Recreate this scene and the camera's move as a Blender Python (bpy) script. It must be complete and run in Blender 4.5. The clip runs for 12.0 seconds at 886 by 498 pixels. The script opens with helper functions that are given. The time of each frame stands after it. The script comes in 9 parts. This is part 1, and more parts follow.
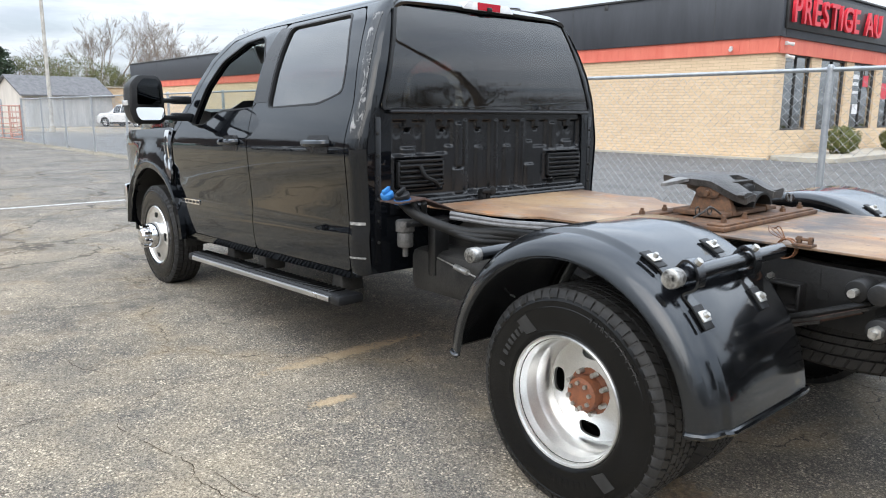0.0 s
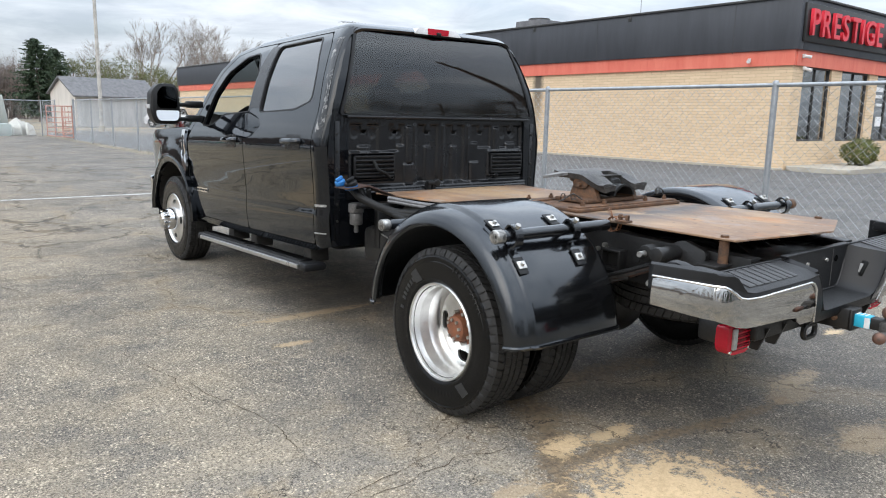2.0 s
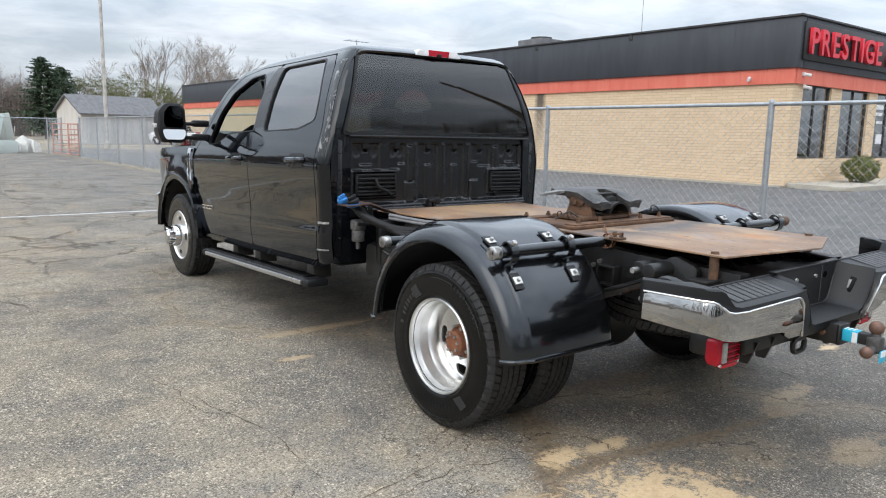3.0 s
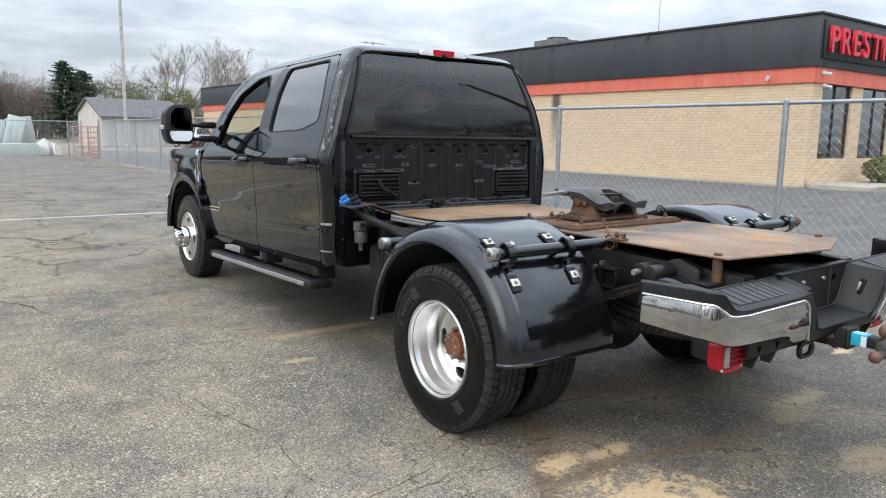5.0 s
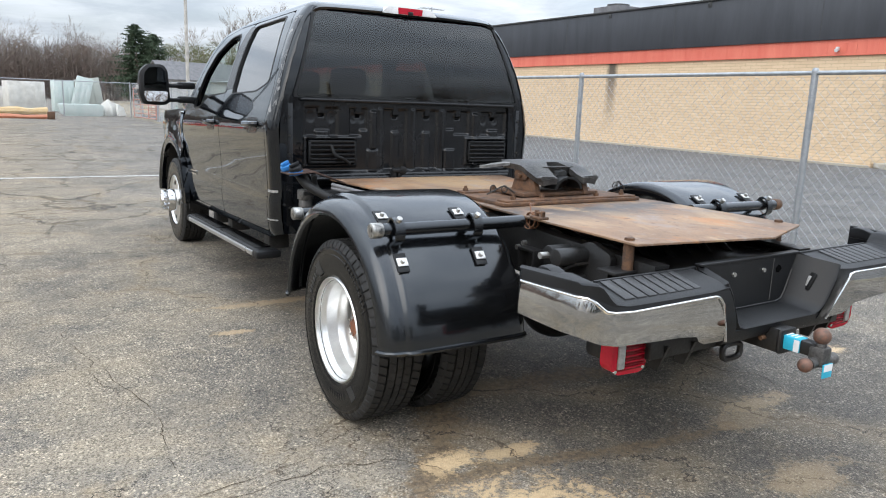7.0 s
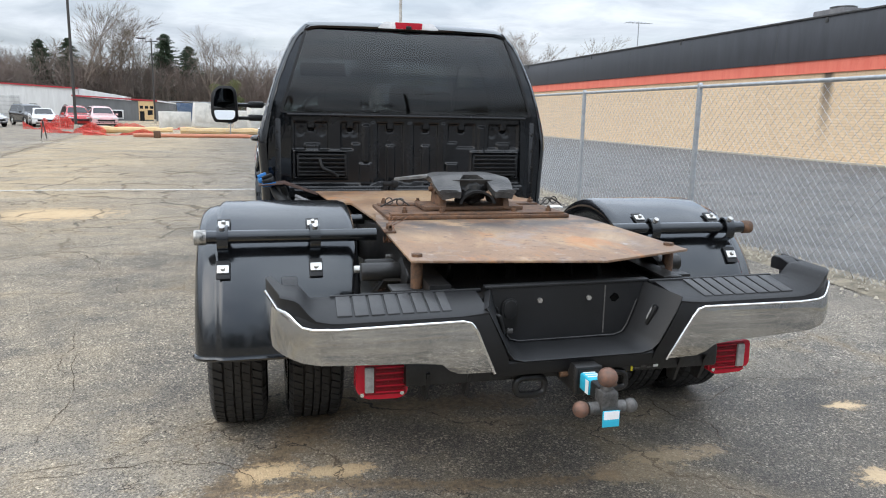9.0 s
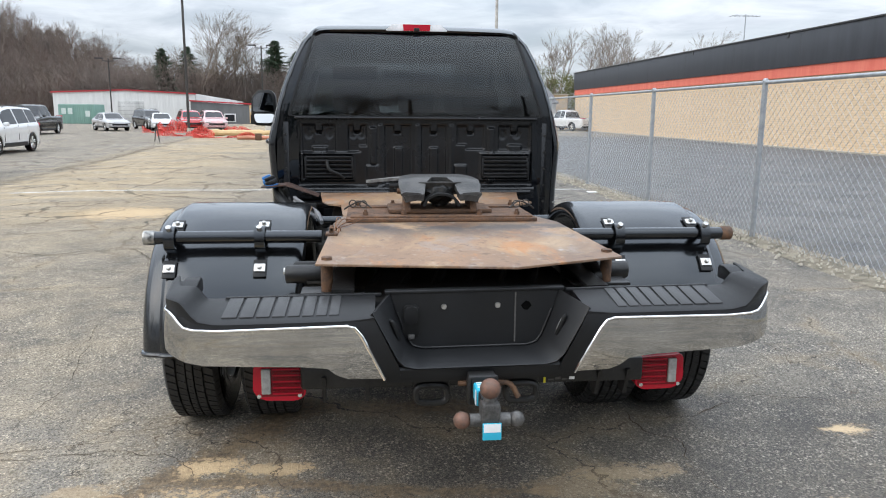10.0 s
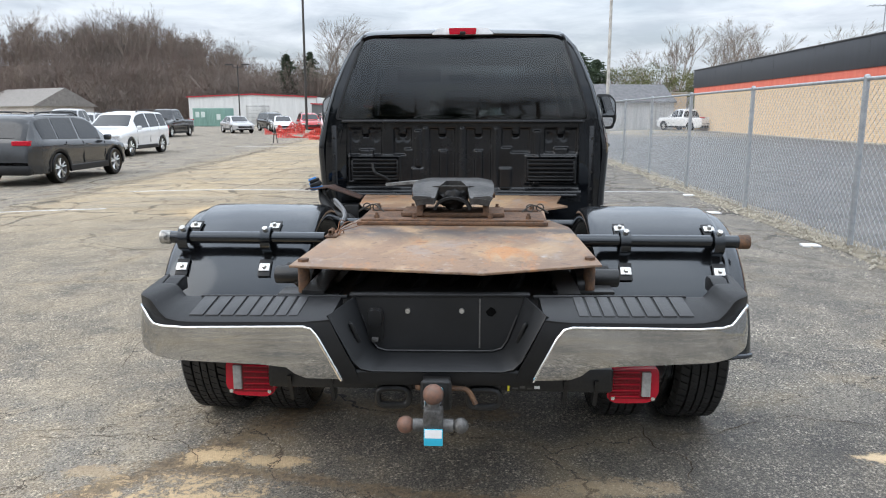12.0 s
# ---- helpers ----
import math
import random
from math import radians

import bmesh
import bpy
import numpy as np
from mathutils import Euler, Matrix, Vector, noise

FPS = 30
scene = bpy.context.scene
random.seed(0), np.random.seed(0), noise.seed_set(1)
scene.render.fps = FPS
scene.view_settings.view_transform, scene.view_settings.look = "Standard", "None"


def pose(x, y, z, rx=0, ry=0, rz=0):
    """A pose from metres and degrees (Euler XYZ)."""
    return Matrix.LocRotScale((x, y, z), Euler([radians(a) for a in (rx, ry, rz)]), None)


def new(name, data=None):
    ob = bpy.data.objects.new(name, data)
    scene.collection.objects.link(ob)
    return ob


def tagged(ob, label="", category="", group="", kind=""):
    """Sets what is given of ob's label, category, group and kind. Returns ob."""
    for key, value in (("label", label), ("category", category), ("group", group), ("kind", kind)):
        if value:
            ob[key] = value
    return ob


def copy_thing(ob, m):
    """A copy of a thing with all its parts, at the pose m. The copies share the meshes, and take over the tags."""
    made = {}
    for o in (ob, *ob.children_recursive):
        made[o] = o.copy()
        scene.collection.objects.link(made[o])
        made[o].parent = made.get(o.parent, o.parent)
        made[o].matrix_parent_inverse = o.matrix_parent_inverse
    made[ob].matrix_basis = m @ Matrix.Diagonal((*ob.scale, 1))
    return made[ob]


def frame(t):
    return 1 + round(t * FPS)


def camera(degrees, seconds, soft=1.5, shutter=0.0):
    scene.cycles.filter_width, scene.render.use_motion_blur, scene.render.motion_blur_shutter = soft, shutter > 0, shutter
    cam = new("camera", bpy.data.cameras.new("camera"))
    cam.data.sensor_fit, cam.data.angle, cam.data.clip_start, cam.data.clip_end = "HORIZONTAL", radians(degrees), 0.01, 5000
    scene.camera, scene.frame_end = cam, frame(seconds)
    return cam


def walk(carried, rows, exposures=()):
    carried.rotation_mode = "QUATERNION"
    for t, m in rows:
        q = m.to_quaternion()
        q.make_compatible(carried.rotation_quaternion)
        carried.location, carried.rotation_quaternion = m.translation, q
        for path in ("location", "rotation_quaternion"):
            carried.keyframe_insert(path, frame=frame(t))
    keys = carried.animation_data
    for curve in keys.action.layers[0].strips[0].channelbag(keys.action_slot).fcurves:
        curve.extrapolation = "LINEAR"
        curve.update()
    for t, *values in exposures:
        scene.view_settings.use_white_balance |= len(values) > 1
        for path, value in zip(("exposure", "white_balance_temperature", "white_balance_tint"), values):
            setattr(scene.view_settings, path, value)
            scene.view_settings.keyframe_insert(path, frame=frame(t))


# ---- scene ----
cam = camera(62.8, 12.0, 1.1)
METRES, EYE, TILT, LEAN, TURN = 4.912, 1.409, 0.0, 0.0, -41.5
ROWS = [
    (0.0, 0.0, 0.0, 0.0, 0.07, -10.71, -0.36),
    (0.5, 0.0374, -0.0599, -0.003, 0.83, -10.83, -0.54),
    (1.0, 0.0819, -0.1094, -0.0, 1.8, -10.87, -0.81),
    (1.5, 0.1167, -0.1495, 0.0024, 2.71, -10.69, -1.04),
    (2.0, 0.1262, -0.1875, 0.0017, 3.3, -10.29, -1.22),
    (2.5, 0.1324, -0.2053, 0.0038, 3.54, -9.67, -1.29),
    (3.0, 0.1315, -0.2066, 0.0047, 3.55, -8.98, -1.21),
    (3.5, 0.1318, -0.2089, 0.0047, 3.67, -8.44, -1.08),
    (5.5, 0.1671, -0.1791, 0.0027, 5.65, -9.34, -1.0),
    (6.0, 0.1879, -0.155, 0.0018, 6.51, -10.13, -1.2),
    (6.5, 0.2148, -0.1286, 0.0012, 7.85, -10.9, -1.59),
    (7.0, 0.2873, -0.1144, 0.002, 10.13, -11.41, -2.09),
    (9.0, 0.58, 0.0042, 0.0037, 27.38, -10.5, -1.18),
    (9.5, 0.6423, 0.0406, 0.0041, 31.74, -10.45, -0.77),
    (10.0, 0.6912, 0.081, 0.0069, 35.45, -10.58, -0.5),
    (10.5, 0.7398, 0.1134, 0.0088, 38.39, -10.74, -0.39),
    (11.0, 0.7556, 0.1369, 0.0099, 40.48, -10.8, -0.29),
    (11.5, 0.7662, 0.1387, 0.0109, 42.33, -10.72, -0.15),
    (12.0, 0.7692, 0.1443, 0.0106, 44.49, -10.57, 0.01),
]
walk(cam, [(t, pose(0, 0, EYE, TILT, LEAN, TURN) @ pose(METRES * x, METRES * y, METRES * z, 90 + pitch, roll, yaw)) for t, x, y, z, yaw, pitch, roll in ROWS],
     ((0.0, 0.52), (0.5, 0.45), (1.0, 0.38), (2.0, 0.28), (3.5, 0.18), (5.5, 0.24), (7.0, 0.33), (9.0, 0.25), (12.0, 0.25)))

# ---- world, sun and exposure ----
scene.view_settings.exposure = 0.15
world = bpy.data.worlds.new("overcast_sky")
scene.world = world
world.use_nodes = True
wn, wl = world.node_tree.nodes, world.node_tree.links
wn.clear()


def wnode(kind, **kw):
    n = wn.new(kind)
    for k, v in kw.items():
        n.inputs[k].default_value = v
    return n


SUN_EL, SUN_AZ = radians(36), radians(243)
sky = wn.new("ShaderNodeTexSky")
sky.sky_type, sky.sun_disc = "NISHITA", False
sky.sun_elevation, sky.sun_rotation = SUN_EL, SUN_AZ
sky.air_density, sky.dust_density, sky.ozone_density = 1.0, 2.0, 1.5
sky_dim = wn.new("ShaderNodeVectorMath")
sky_dim.operation = "SCALE"
sky_dim.inputs["Scale"].default_value = 0.11
wl.new(sky.outputs[0], sky_dim.inputs[0])
co = wn.new("ShaderNodeTexCoord")
sep = wn.new("ShaderNodeSeparateXYZ")
wl.new(co.outputs["Generated"], sep.inputs[0])
up = wn.new("ShaderNodeMath")
up.operation = "MAXIMUM"
up.inputs[1].default_value = 0.0
wl.new(sep.outputs["Z"], up.inputs[0])
lift = wn.new("ShaderNodeMath")
lift.operation = "ADD"
lift.inputs[1].default_value = 0.12
wl.new(up.outputs[0], lift.inputs[0])
flat = wn.new("ShaderNodeCombineXYZ")
for axis in ("X", "Y"):
    div = wn.new("ShaderNodeMath")
    div.operation = "DIVIDE"
    wl.new(sep.outputs[axis], div.inputs[0])
    wl.new(lift.outputs[0], div.inputs[1])
    wl.new(div.outputs[0], flat.inputs[axis])
cloud = wnode("ShaderNodeTexNoise", Scale=0.85, Detail=7.0, Roughness=0.55, Distortion=0.35)
wl.new(flat.outputs[0], cloud.inputs["Vector"])
cover = wn.new("ShaderNodeValToRGB")
cover.color_ramp.elements[0].position, cover.color_ramp.elements[0].color = 0.32, (0.6, 0.6, 0.6, 1)
cover.color_ramp.elements[1].position, cover.color_ramp.elements[1].color = 0.60, (1, 1, 1, 1)
wl.new(cloud.outputs["Fac"], cover.inputs[0])
shade = wnode("ShaderNodeTexNoise", Scale=1.7, Detail=6.0, Roughness=0.6, Distortion=0.5)
wl.new(flat.outputs[0], shade.inputs["Vector"])
grey = wn.new("ShaderNodeValToRGB")
grey.color_ramp.elements[0].position, grey.color_ramp.elements[0].color = 0.34, (0.58, 0.645, 0.735, 1)
grey.color_ramp.elements[1].position, grey.color_ramp.elements[1].color = 0.62, (0.82, 0.885, 0.965, 1)
wl.new(shade.outputs["Fac"], grey.inputs[0])
mixs = wn.new("ShaderNodeMix")
mixs.data_type = "RGBA"
wl.new(cover.outputs[0], mixs.inputs[0])
wl.new(sky_dim.outputs[0], mixs.inputs[6])
wl.new(grey.outputs[0], mixs.inputs[7])
bg = wn.new("ShaderNodeBackground")
bg.inputs["Strength"].default_value = 0.92
# an overcast sky grows brighter towards the zenith
rise = wn.new("ShaderNodeMath")
rise.operation = "MULTIPLY_ADD"
rise.inputs[1].default_value, rise.inputs[2].default_value = 2.75, 0.73
wl.new(up.outputs[0], rise.inputs[0])
zen = wn.new("ShaderNodeVectorMath")
zen.operation = "SCALE"
wl.new(mixs.outputs[2], zen.inputs[0])
wl.new(rise.outputs[0], zen.inputs["Scale"])
wl.new(zen.outputs[0], bg.inputs[0])
wout = wn.new("ShaderNodeOutputWorld")
wl.new(bg.outputs[0], wout.inputs[0])

sun = new("sun", bpy.data.lights.new("sun", "SUN"))
sun.data.energy, sun.data.angle, sun.data.color = 0.75, radians(50), (1.0, 0.95, 0.88)
sun.rotation_euler = (radians(90) - SUN_EL, 0, math.pi - SUN_AZ)


# ---- materials ----
def lin(h):
    v = [int(h[i:i + 2], 16) / 255 for i in (0, 2, 4)]
    return tuple(c / 12.92 if c <= 0.04045 else ((c + 0.055) / 1.055) ** 2.4 for c in v) + (1,)


class Net:
    """A short way to write a node material."""

    def __init__(self, name):
        self.mat = bpy.data.materials.new(name)
        self.mat.use_nodes = True
        self.nodes, self.links = self.mat.node_tree.nodes, self.mat.node_tree.links
        self.bsdf = self.nodes["Principled BSDF"]
        self.out = self.nodes["Material Output"]
        self.tex = self.nodes.new("ShaderNodeTexCoord")
        self.where = self.tex.outputs["Object"]

    def link(self, a, b):
        self.links.new(a, b)

    def put(self, socket, v):
        if isinstance(v, (int, float, tuple)):
            socket.default_value = v
        else:
            self.link(v, socket)

    def scaled(self, s):
        m = self.nodes.new("ShaderNodeMapping")
        m.inputs["Scale"].default_value = s
        self.link(self.where, m.inputs["Vector"])
        return m.outputs[0]

    def noise(self, scale, detail=4.0, rough=0.55, vec=None, dist=0.0):
        n = self.nodes.new("ShaderNodeTexNoise")
        n.inputs["Scale"].default_value, n.inputs["Detail"].default_value = scale, detail
        n.inputs["Roughness"].default_value, n.inputs["Distortion"].default_value = rough, dist
        self.link(vec or self.where, n.inputs["Vector"])
        return n.outputs["Fac"]

    def voronoi(self, scale, feature="F1", vec=None, out="Distance"):
        n = self.nodes.new("ShaderNodeTexVoronoi")
        n.feature = feature
        n.inputs["Scale"].default_value = scale
        self.link(vec or self.where, n.inputs["Vector"])
        return n.outputs[out]

    def ramp(self, fac, lo, hi, a=(0, 0, 0, 1), b=(1, 1, 1, 1)):
        n = self.nodes.new("ShaderNodeValToRGB")
        e = n.color_ramp.elements
        e[0].position, e[0].color, e[1].position, e[1].color = lo, a, hi, b
        self.put(n.inputs[0], fac)
        return n.outputs[0]

    def math(self, op, a, b=0.0, clamp=False):
        n = self.nodes.new("ShaderNodeMath")
        n.operation, n.use_clamp = op, clamp
        self.put(n.inputs[0], a)
        self.put(n.inputs[1], b)
        return n.outputs[0]

    def mix(self, fac, a, b, blend="MIX"):
        n = self.nodes.new("ShaderNodeMix")
        n.data_type, n.blend_type = "RGBA", blend
        self.put(n.inputs[0], fac)
        self.put(n.inputs[6], a)
        self.put(n.inputs[7], b)
        return n.outputs[2]

    def xyz(self):
        n = self.nodes.new("ShaderNodeSeparateXYZ")
        self.link(self.where, n.inputs[0])
        return n.outputs

    def bump(self, height, strength=0.3, distance=0.01):
        n = self.nodes.new("ShaderNodeBump")
        n.inputs["Strength"].default_value, n.inputs["Distance"].default_value = strength, distance
        old = self.bsdf.inputs["Normal"].links
        if old:
            self.link(old[0].from_socket, n.inputs["Normal"])
        self.put(n.inputs["Height"], height)
        self.link(n.outputs[0], self.bsdf.inputs["Normal"])

    def set(self, **kw):
        for k, v in kw.items():
            self.put(self.bsdf.inputs[k.replace("_", " ")], v)
        return self


def surface(name, a, b, rough=0.6, metal=0.0, scale=6.0, fine=90.0, bump=0.15, coat=0.0, rvar=0.12, dist=0.004, spec=0.5):
    """A plain worn surface: two colours at two scales, grain in relief and in gloss."""
    n = Net(name)
    big, small = n.noise(scale, 5), n.noise(fine, 3)
    both = n.math("ADD", n.math("MULTIPLY", big, 0.65), n.math("MULTIPLY", small, 0.35))
    n.set(Base_Color=n.ramp(both, 0.36, 0.64, a, b), Metallic=metal,
          Roughness=n.math("ADD", n.math("MULTIPLY", n.math("SUBTRACT", big, 0.5), 2 * rvar), rough, True))
    n.set(Specular_IOR_Level=spec)
    if coat:
        n.set(Coat_Weight=coat, Coat_Roughness=0.03)
    if bump:
        n.bump(small, bump, dist)
    return n.mat


def g3(v, w=None, t=None):
    return (v, v if w is None else w, v if t is None else t, 1)


PAINT = Net("black_car_paint")
PAINT.set(Base_Color=PAINT.ramp(PAINT.noise(3, 4), 0.3, 0.7, g3(0.003, 0.0033, 0.0042), g3(0.005, 0.0054, 0.0066)), Roughness=PAINT.ramp(PAINT.noise(5, 5), 0.3, 0.75, g3(0.05), g3(0.11)),
          Specular_IOR_Level=0.12, Specular_Tint=g3(0.82, 0.92, 1.0), Coat_Weight=0.80, Coat_Roughness=0.01, Coat_Tint=g3(0.88, 0.95, 1.0))
PAINT.bump(PAINT.noise(2.2, 1), 0.035, 0.02)
PAINT = PAINT.mat
PANEL = surface("semi_gloss_black_panel", g3(0.003, 0.0034, 0.0042), g3(0.007, 0.0075, 0.009), 0.25, bump=0.05, spec=0.48)
DUSTY = surface("dusty_black_metal", g3(0.009), g3(0.036, 0.034, 0.031), 0.5, scale=9, bump=0.3, spec=0.3)
FRAME = surface("black_chassis_coating", g3(0.005), g3(0.017, 0.0165, 0.0165), 0.40, scale=7, bump=0.3, spec=0.45)
PLASTIC = surface("black_grained_plastic", g3(0.006, 0.0063, 0.007), g3(0.012, 0.0124, 0.0135), 0.45, fine=420, bump=0.35, dist=0.001, spec=0.33)
FENDER = Net("satin_black_poly_fender")
FENDER_SCUFF = FENDER.noise(3, 6, 0.65)
FENDER.set(Base_Color=FENDER.ramp(FENDER_SCUFF, 0.4, 0.7, g3(0.004), g3(0.008, 0.008, 0.009)), Roughness=FENDER.ramp(FENDER_SCUFF, 0.3, 0.7, g3(0.15), g3(0.20)), Specular_IOR_Level=0.4,
           Specular_Tint=g3(0.85, 0.93, 1.0), Coat_Weight=0.72, Coat_Tint=g3(0.9, 0.95, 1.0), Coat_Roughness=FENDER.ramp(FENDER.noise(7, 6, 0.7), 0.35, 0.7, g3(0.07), g3(0.12)))
FENDER = FENDER.mat
RUBBER = surface("tyre_rubber", g3(0.003), g3(0.006), 0.20, scale=12, fine=160, bump=0.06, spec=0.26)
DULLRUBBER = surface("scuffed_tyre_rubber", g3(0.014), g3(0.03), 0.5, scale=30, fine=200, bump=0.15)
TREAD = surface("tyre_tread_rubber", g3(0.014), g3(0.030, 0.029, 0.028), 0.55, scale=14, fine=120, bump=0.2, spec=0.3)
CHROME = Net("bumper_chrome")
CHROME.set(Base_Color=CHROME.ramp(CHROME.noise(5, 4), 0.35, 0.7, g3(0.60, 0.60, 0.595), g3(0.40, 0.40, 0.395)), Metallic=1.0,
           Roughness=CHROME.ramp(CHROME.noise(9, 6, 0.7), 0.40, 0.80, g3(0.025), g3(0.10)))
CHROME.bump(CHROME.noise(3.2, 1), 0.06, 0.02)
CHROME = CHROME.mat
BRIGHT = surface("bright_chrome", g3(0.8), g3(0.7), 0.08, 1.0, bump=0.03)
ALLOY = surface("polished_alloy", g3(0.90, 0.90, 0.885), g3(0.68, 0.675, 0.66), 0.34, 1.0, scale=8, fine=200, bump=0.05)
STEEL = surface("zinc_steel", g3(0.62, 0.61, 0.58), g3(0.36, 0.35, 0.33), 0.38, 0.9, scale=30, bump=0.1)
ALUSTEP = surface("brushed_aluminium", g3(0.72), g3(0.55), 0.32, 1.0, scale=4, fine=150, bump=0.05)
RUSTY = surface("rusty_iron", g3(0.16, 0.078, 0.036), g3(0.045, 0.030, 0.023), 0.72, 0.0, scale=22, fine=140, bump=0.6)
HUBRUST = surface("orange_rusted_hub", g3(0.27, 0.095, 0.04), g3(0.13, 0.05, 0.028), 0.65, 0.0, scale=26, fine=140, bump=0.4)
DARKRUST = surface("dark_rusty_iron", g3(0.075, 0.034, 0.022), g3(0.02, 0.014, 0.012), 0.7, 0.0, scale=22, fine=140, bump=0.5)
GREASE = surface("greasy_black_iron", g3(0.012), g3(0.05, 0.045, 0.04), 0.42, 0.3, scale=18, fine=90, bump=0.5)
HEADSTEEL = surface("greasy_dark_head_steel", g3(0.022, 0.022, 0.023), g3(0.085, 0.082, 0.078), 0.42, 0.3, scale=16, fine=120, bump=0.5)
# same black plastic made paler: sky light on sloped slats put into colour
LITPLASTIC = surface("lit_black_plastic", g3(0.016, 0.016, 0.017), g3(0.034, 0.034, 0.035), 0.42, scale=16, fine=180, bump=0.15, spec=0.5)
# near-black for the shade painted in the centre panel's torn hole
PIT = surface("painted_hole_shade", g3(0.002), g3(0.004), 0.9, bump=0.0, spec=0.02)
BAREHANDLE = surface("worn_bare_handle", g3(0.24, 0.235, 0.225), g3(0.10, 0.098, 0.094), 0.5, 0.3, scale=24, bump=0.3)
SKID = surface("worn_grey_steel", g3(0.045, 0.043, 0.041), g3(0.15, 0.145, 0.14), 0.5, 0.4, scale=14, bump=0.3)
CHIPPED = surface("chipped_black_on_bright_steel", g3(0.02), g3(0.55, 0.54, 0.51), 0.35, 0.7, scale=38, fine=60, bump=0.2)
ZINC = surface("scuffed_zinc_plate", g3(0.70, 0.69, 0.66), g3(0.48, 0.47, 0.45), 0.34, 0.8, scale=26, bump=0.15)
GREYLENS = surface("cloudy_clear_lens", g3(0.42, 0.41, 0.40), g3(0.26, 0.255, 0.25), 0.18, scale=40, bump=0.1, coat=0.3)
BALL = surface("rusted_ball_steel", g3(0.22, 0.11, 0.075), g3(0.12, 0.085, 0.07), 0.6, 0.5, scale=40, bump=0.2)
REDLENS = surface("red_lens", g3(0.44, 0.006, 0.022), g3(0.36, 0.004, 0.016), 0.2, bump=0.02, spec=0.4)
DEEPRED = surface("deep_red_lens", g3(0.13, 0.002, 0.007), g3(0.19, 0.003, 0.009), 0.2, bump=0.02, spec=0.4)
CLEARLENS = surface("clear_lens", g3(0.7), g3(0.5), 0.15, bump=0.02, coat=0.6)
BLUE = surface("blue_cap_plastic", g3(0.008, 0.11, 0.36), g3(0.03, 0.19, 0.46), 0.5, bump=0.2)
TEAL = surface("teal_label", g3(0.02, 0.38, 0.55), g3(0.03, 0.42, 0.6), 0.4, bump=0.05)
WHITE = surface("white_label", g3(0.78), g3(0.7), 0.5, bump=0.05)
YELLOW = surface("yellow_label", g3(0.8, 0.7, 0.02), g3(0.75, 0.62, 0.02), 0.5, bump=0.0)
CLOTH = surface("dark_seat_cloth", g3(0.018), g3(0.03), 0.85, fine=300, bump=0.4)
HOSE = surface("black_hose", g3(0.006), g3(0.014), 0.5, bump=0.1, spec=0.25)
CONDUIT = surface("grey_wire_conduit", g3(0.10, 0.10, 0.105), g3(0.20, 0.20, 0.205), 0.4, scale=20, bump=0.1)
COPPER = surface("copper_wire", g3(0.22, 0.10, 0.05), g3(0.14, 0.07, 0.04), 0.4, 0.6, bump=0.0)
PEEL = Net("peeling_clear_coat")
PEEL_MASK = PEEL.ramp(PEEL.noise(14, 7, 0.7, PEEL.scaled((1.0, 1.0, 0.35)), 0.6), 0.52, 0.60)
PEEL.set(Base_Color=PEEL.mix(PEEL_MASK, g3(0.006), g3(0.26, 0.255, 0.25)), Roughness=PEEL.math("ADD", PEEL.math("MULTIPLY", PEEL_MASK, 0.5), 0.1), Coat_Weight=0.4)
PEEL.bump(PEEL_MASK, 0.3, 0.002)
PEEL = PEEL.mat
SEAM = surface("bare_body_filler", g3(0.40, 0.39, 0.37), g3(0.10, 0.10, 0.095), 0.5, scale=30, bump=0.3)


def rust_plate():
    n = Net("rusted_deck_plate")
    w = n.scaled((1.0, 0.7, 1.0))
    a, b, c = n.noise(3.0, 7, 0.62, w, 0.4), n.noise(14, 6, 0.65, w), n.noise(120, 3)
    col = n.ramp(a, 0.34, 0.66, g3(0.17, 0.105, 0.066), g3(0.36, 0.225, 0.135))
    col = n.mix(n.ramp(n.noise(1.6, 7, 0.66, w, 0.8), 0.50, 0.62), col, g3(0.42, 0.285, 0.165))
    col = n.mix(n.math("MULTIPLY", n.ramp(n.noise(6, 7, 0.7, w, 0.5), 0.54, 0.66), 0.7), col, g3(0.30, 0.255, 0.23))
    col = n.mix(n.math("MULTIPLY", n.ramp(n.noise(7, 6, 0.7, n.scaled((1.0, 0.35, 1.0)), 0.3), 0.56, 0.68), 0.8), col, g3(0.44, 0.19, 0.06))
    col = n.mix(n.ramp(b, 0.60, 0.75), col, g3(0.42, 0.38, 0.35))
    col = n.mix(n.math("MULTIPLY", n.ramp(n.noise(22, 5, 0.7), 0.58, 0.66), 0.6), col, g3(0.09, 0.055, 0.04))
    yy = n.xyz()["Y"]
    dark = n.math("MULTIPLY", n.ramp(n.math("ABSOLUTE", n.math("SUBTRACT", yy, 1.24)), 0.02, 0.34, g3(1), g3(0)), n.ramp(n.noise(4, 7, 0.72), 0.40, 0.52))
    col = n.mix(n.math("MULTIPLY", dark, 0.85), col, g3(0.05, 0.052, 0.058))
    col = n.mix(n.math("MULTIPLY", c, 0.42), col, g3(0.2, 0.14, 0.1), "MULTIPLY")
    n.set(Base_Color=col, Roughness=n.ramp(a, 0.3, 0.7, g3(0.42), g3(0.62)), Specular_IOR_Level=0.5)
    n.bump(b, 0.25, 0.004)
    n.bump(c, 0.2, 0.002)
    return n.mat


PLATE = rust_plate()


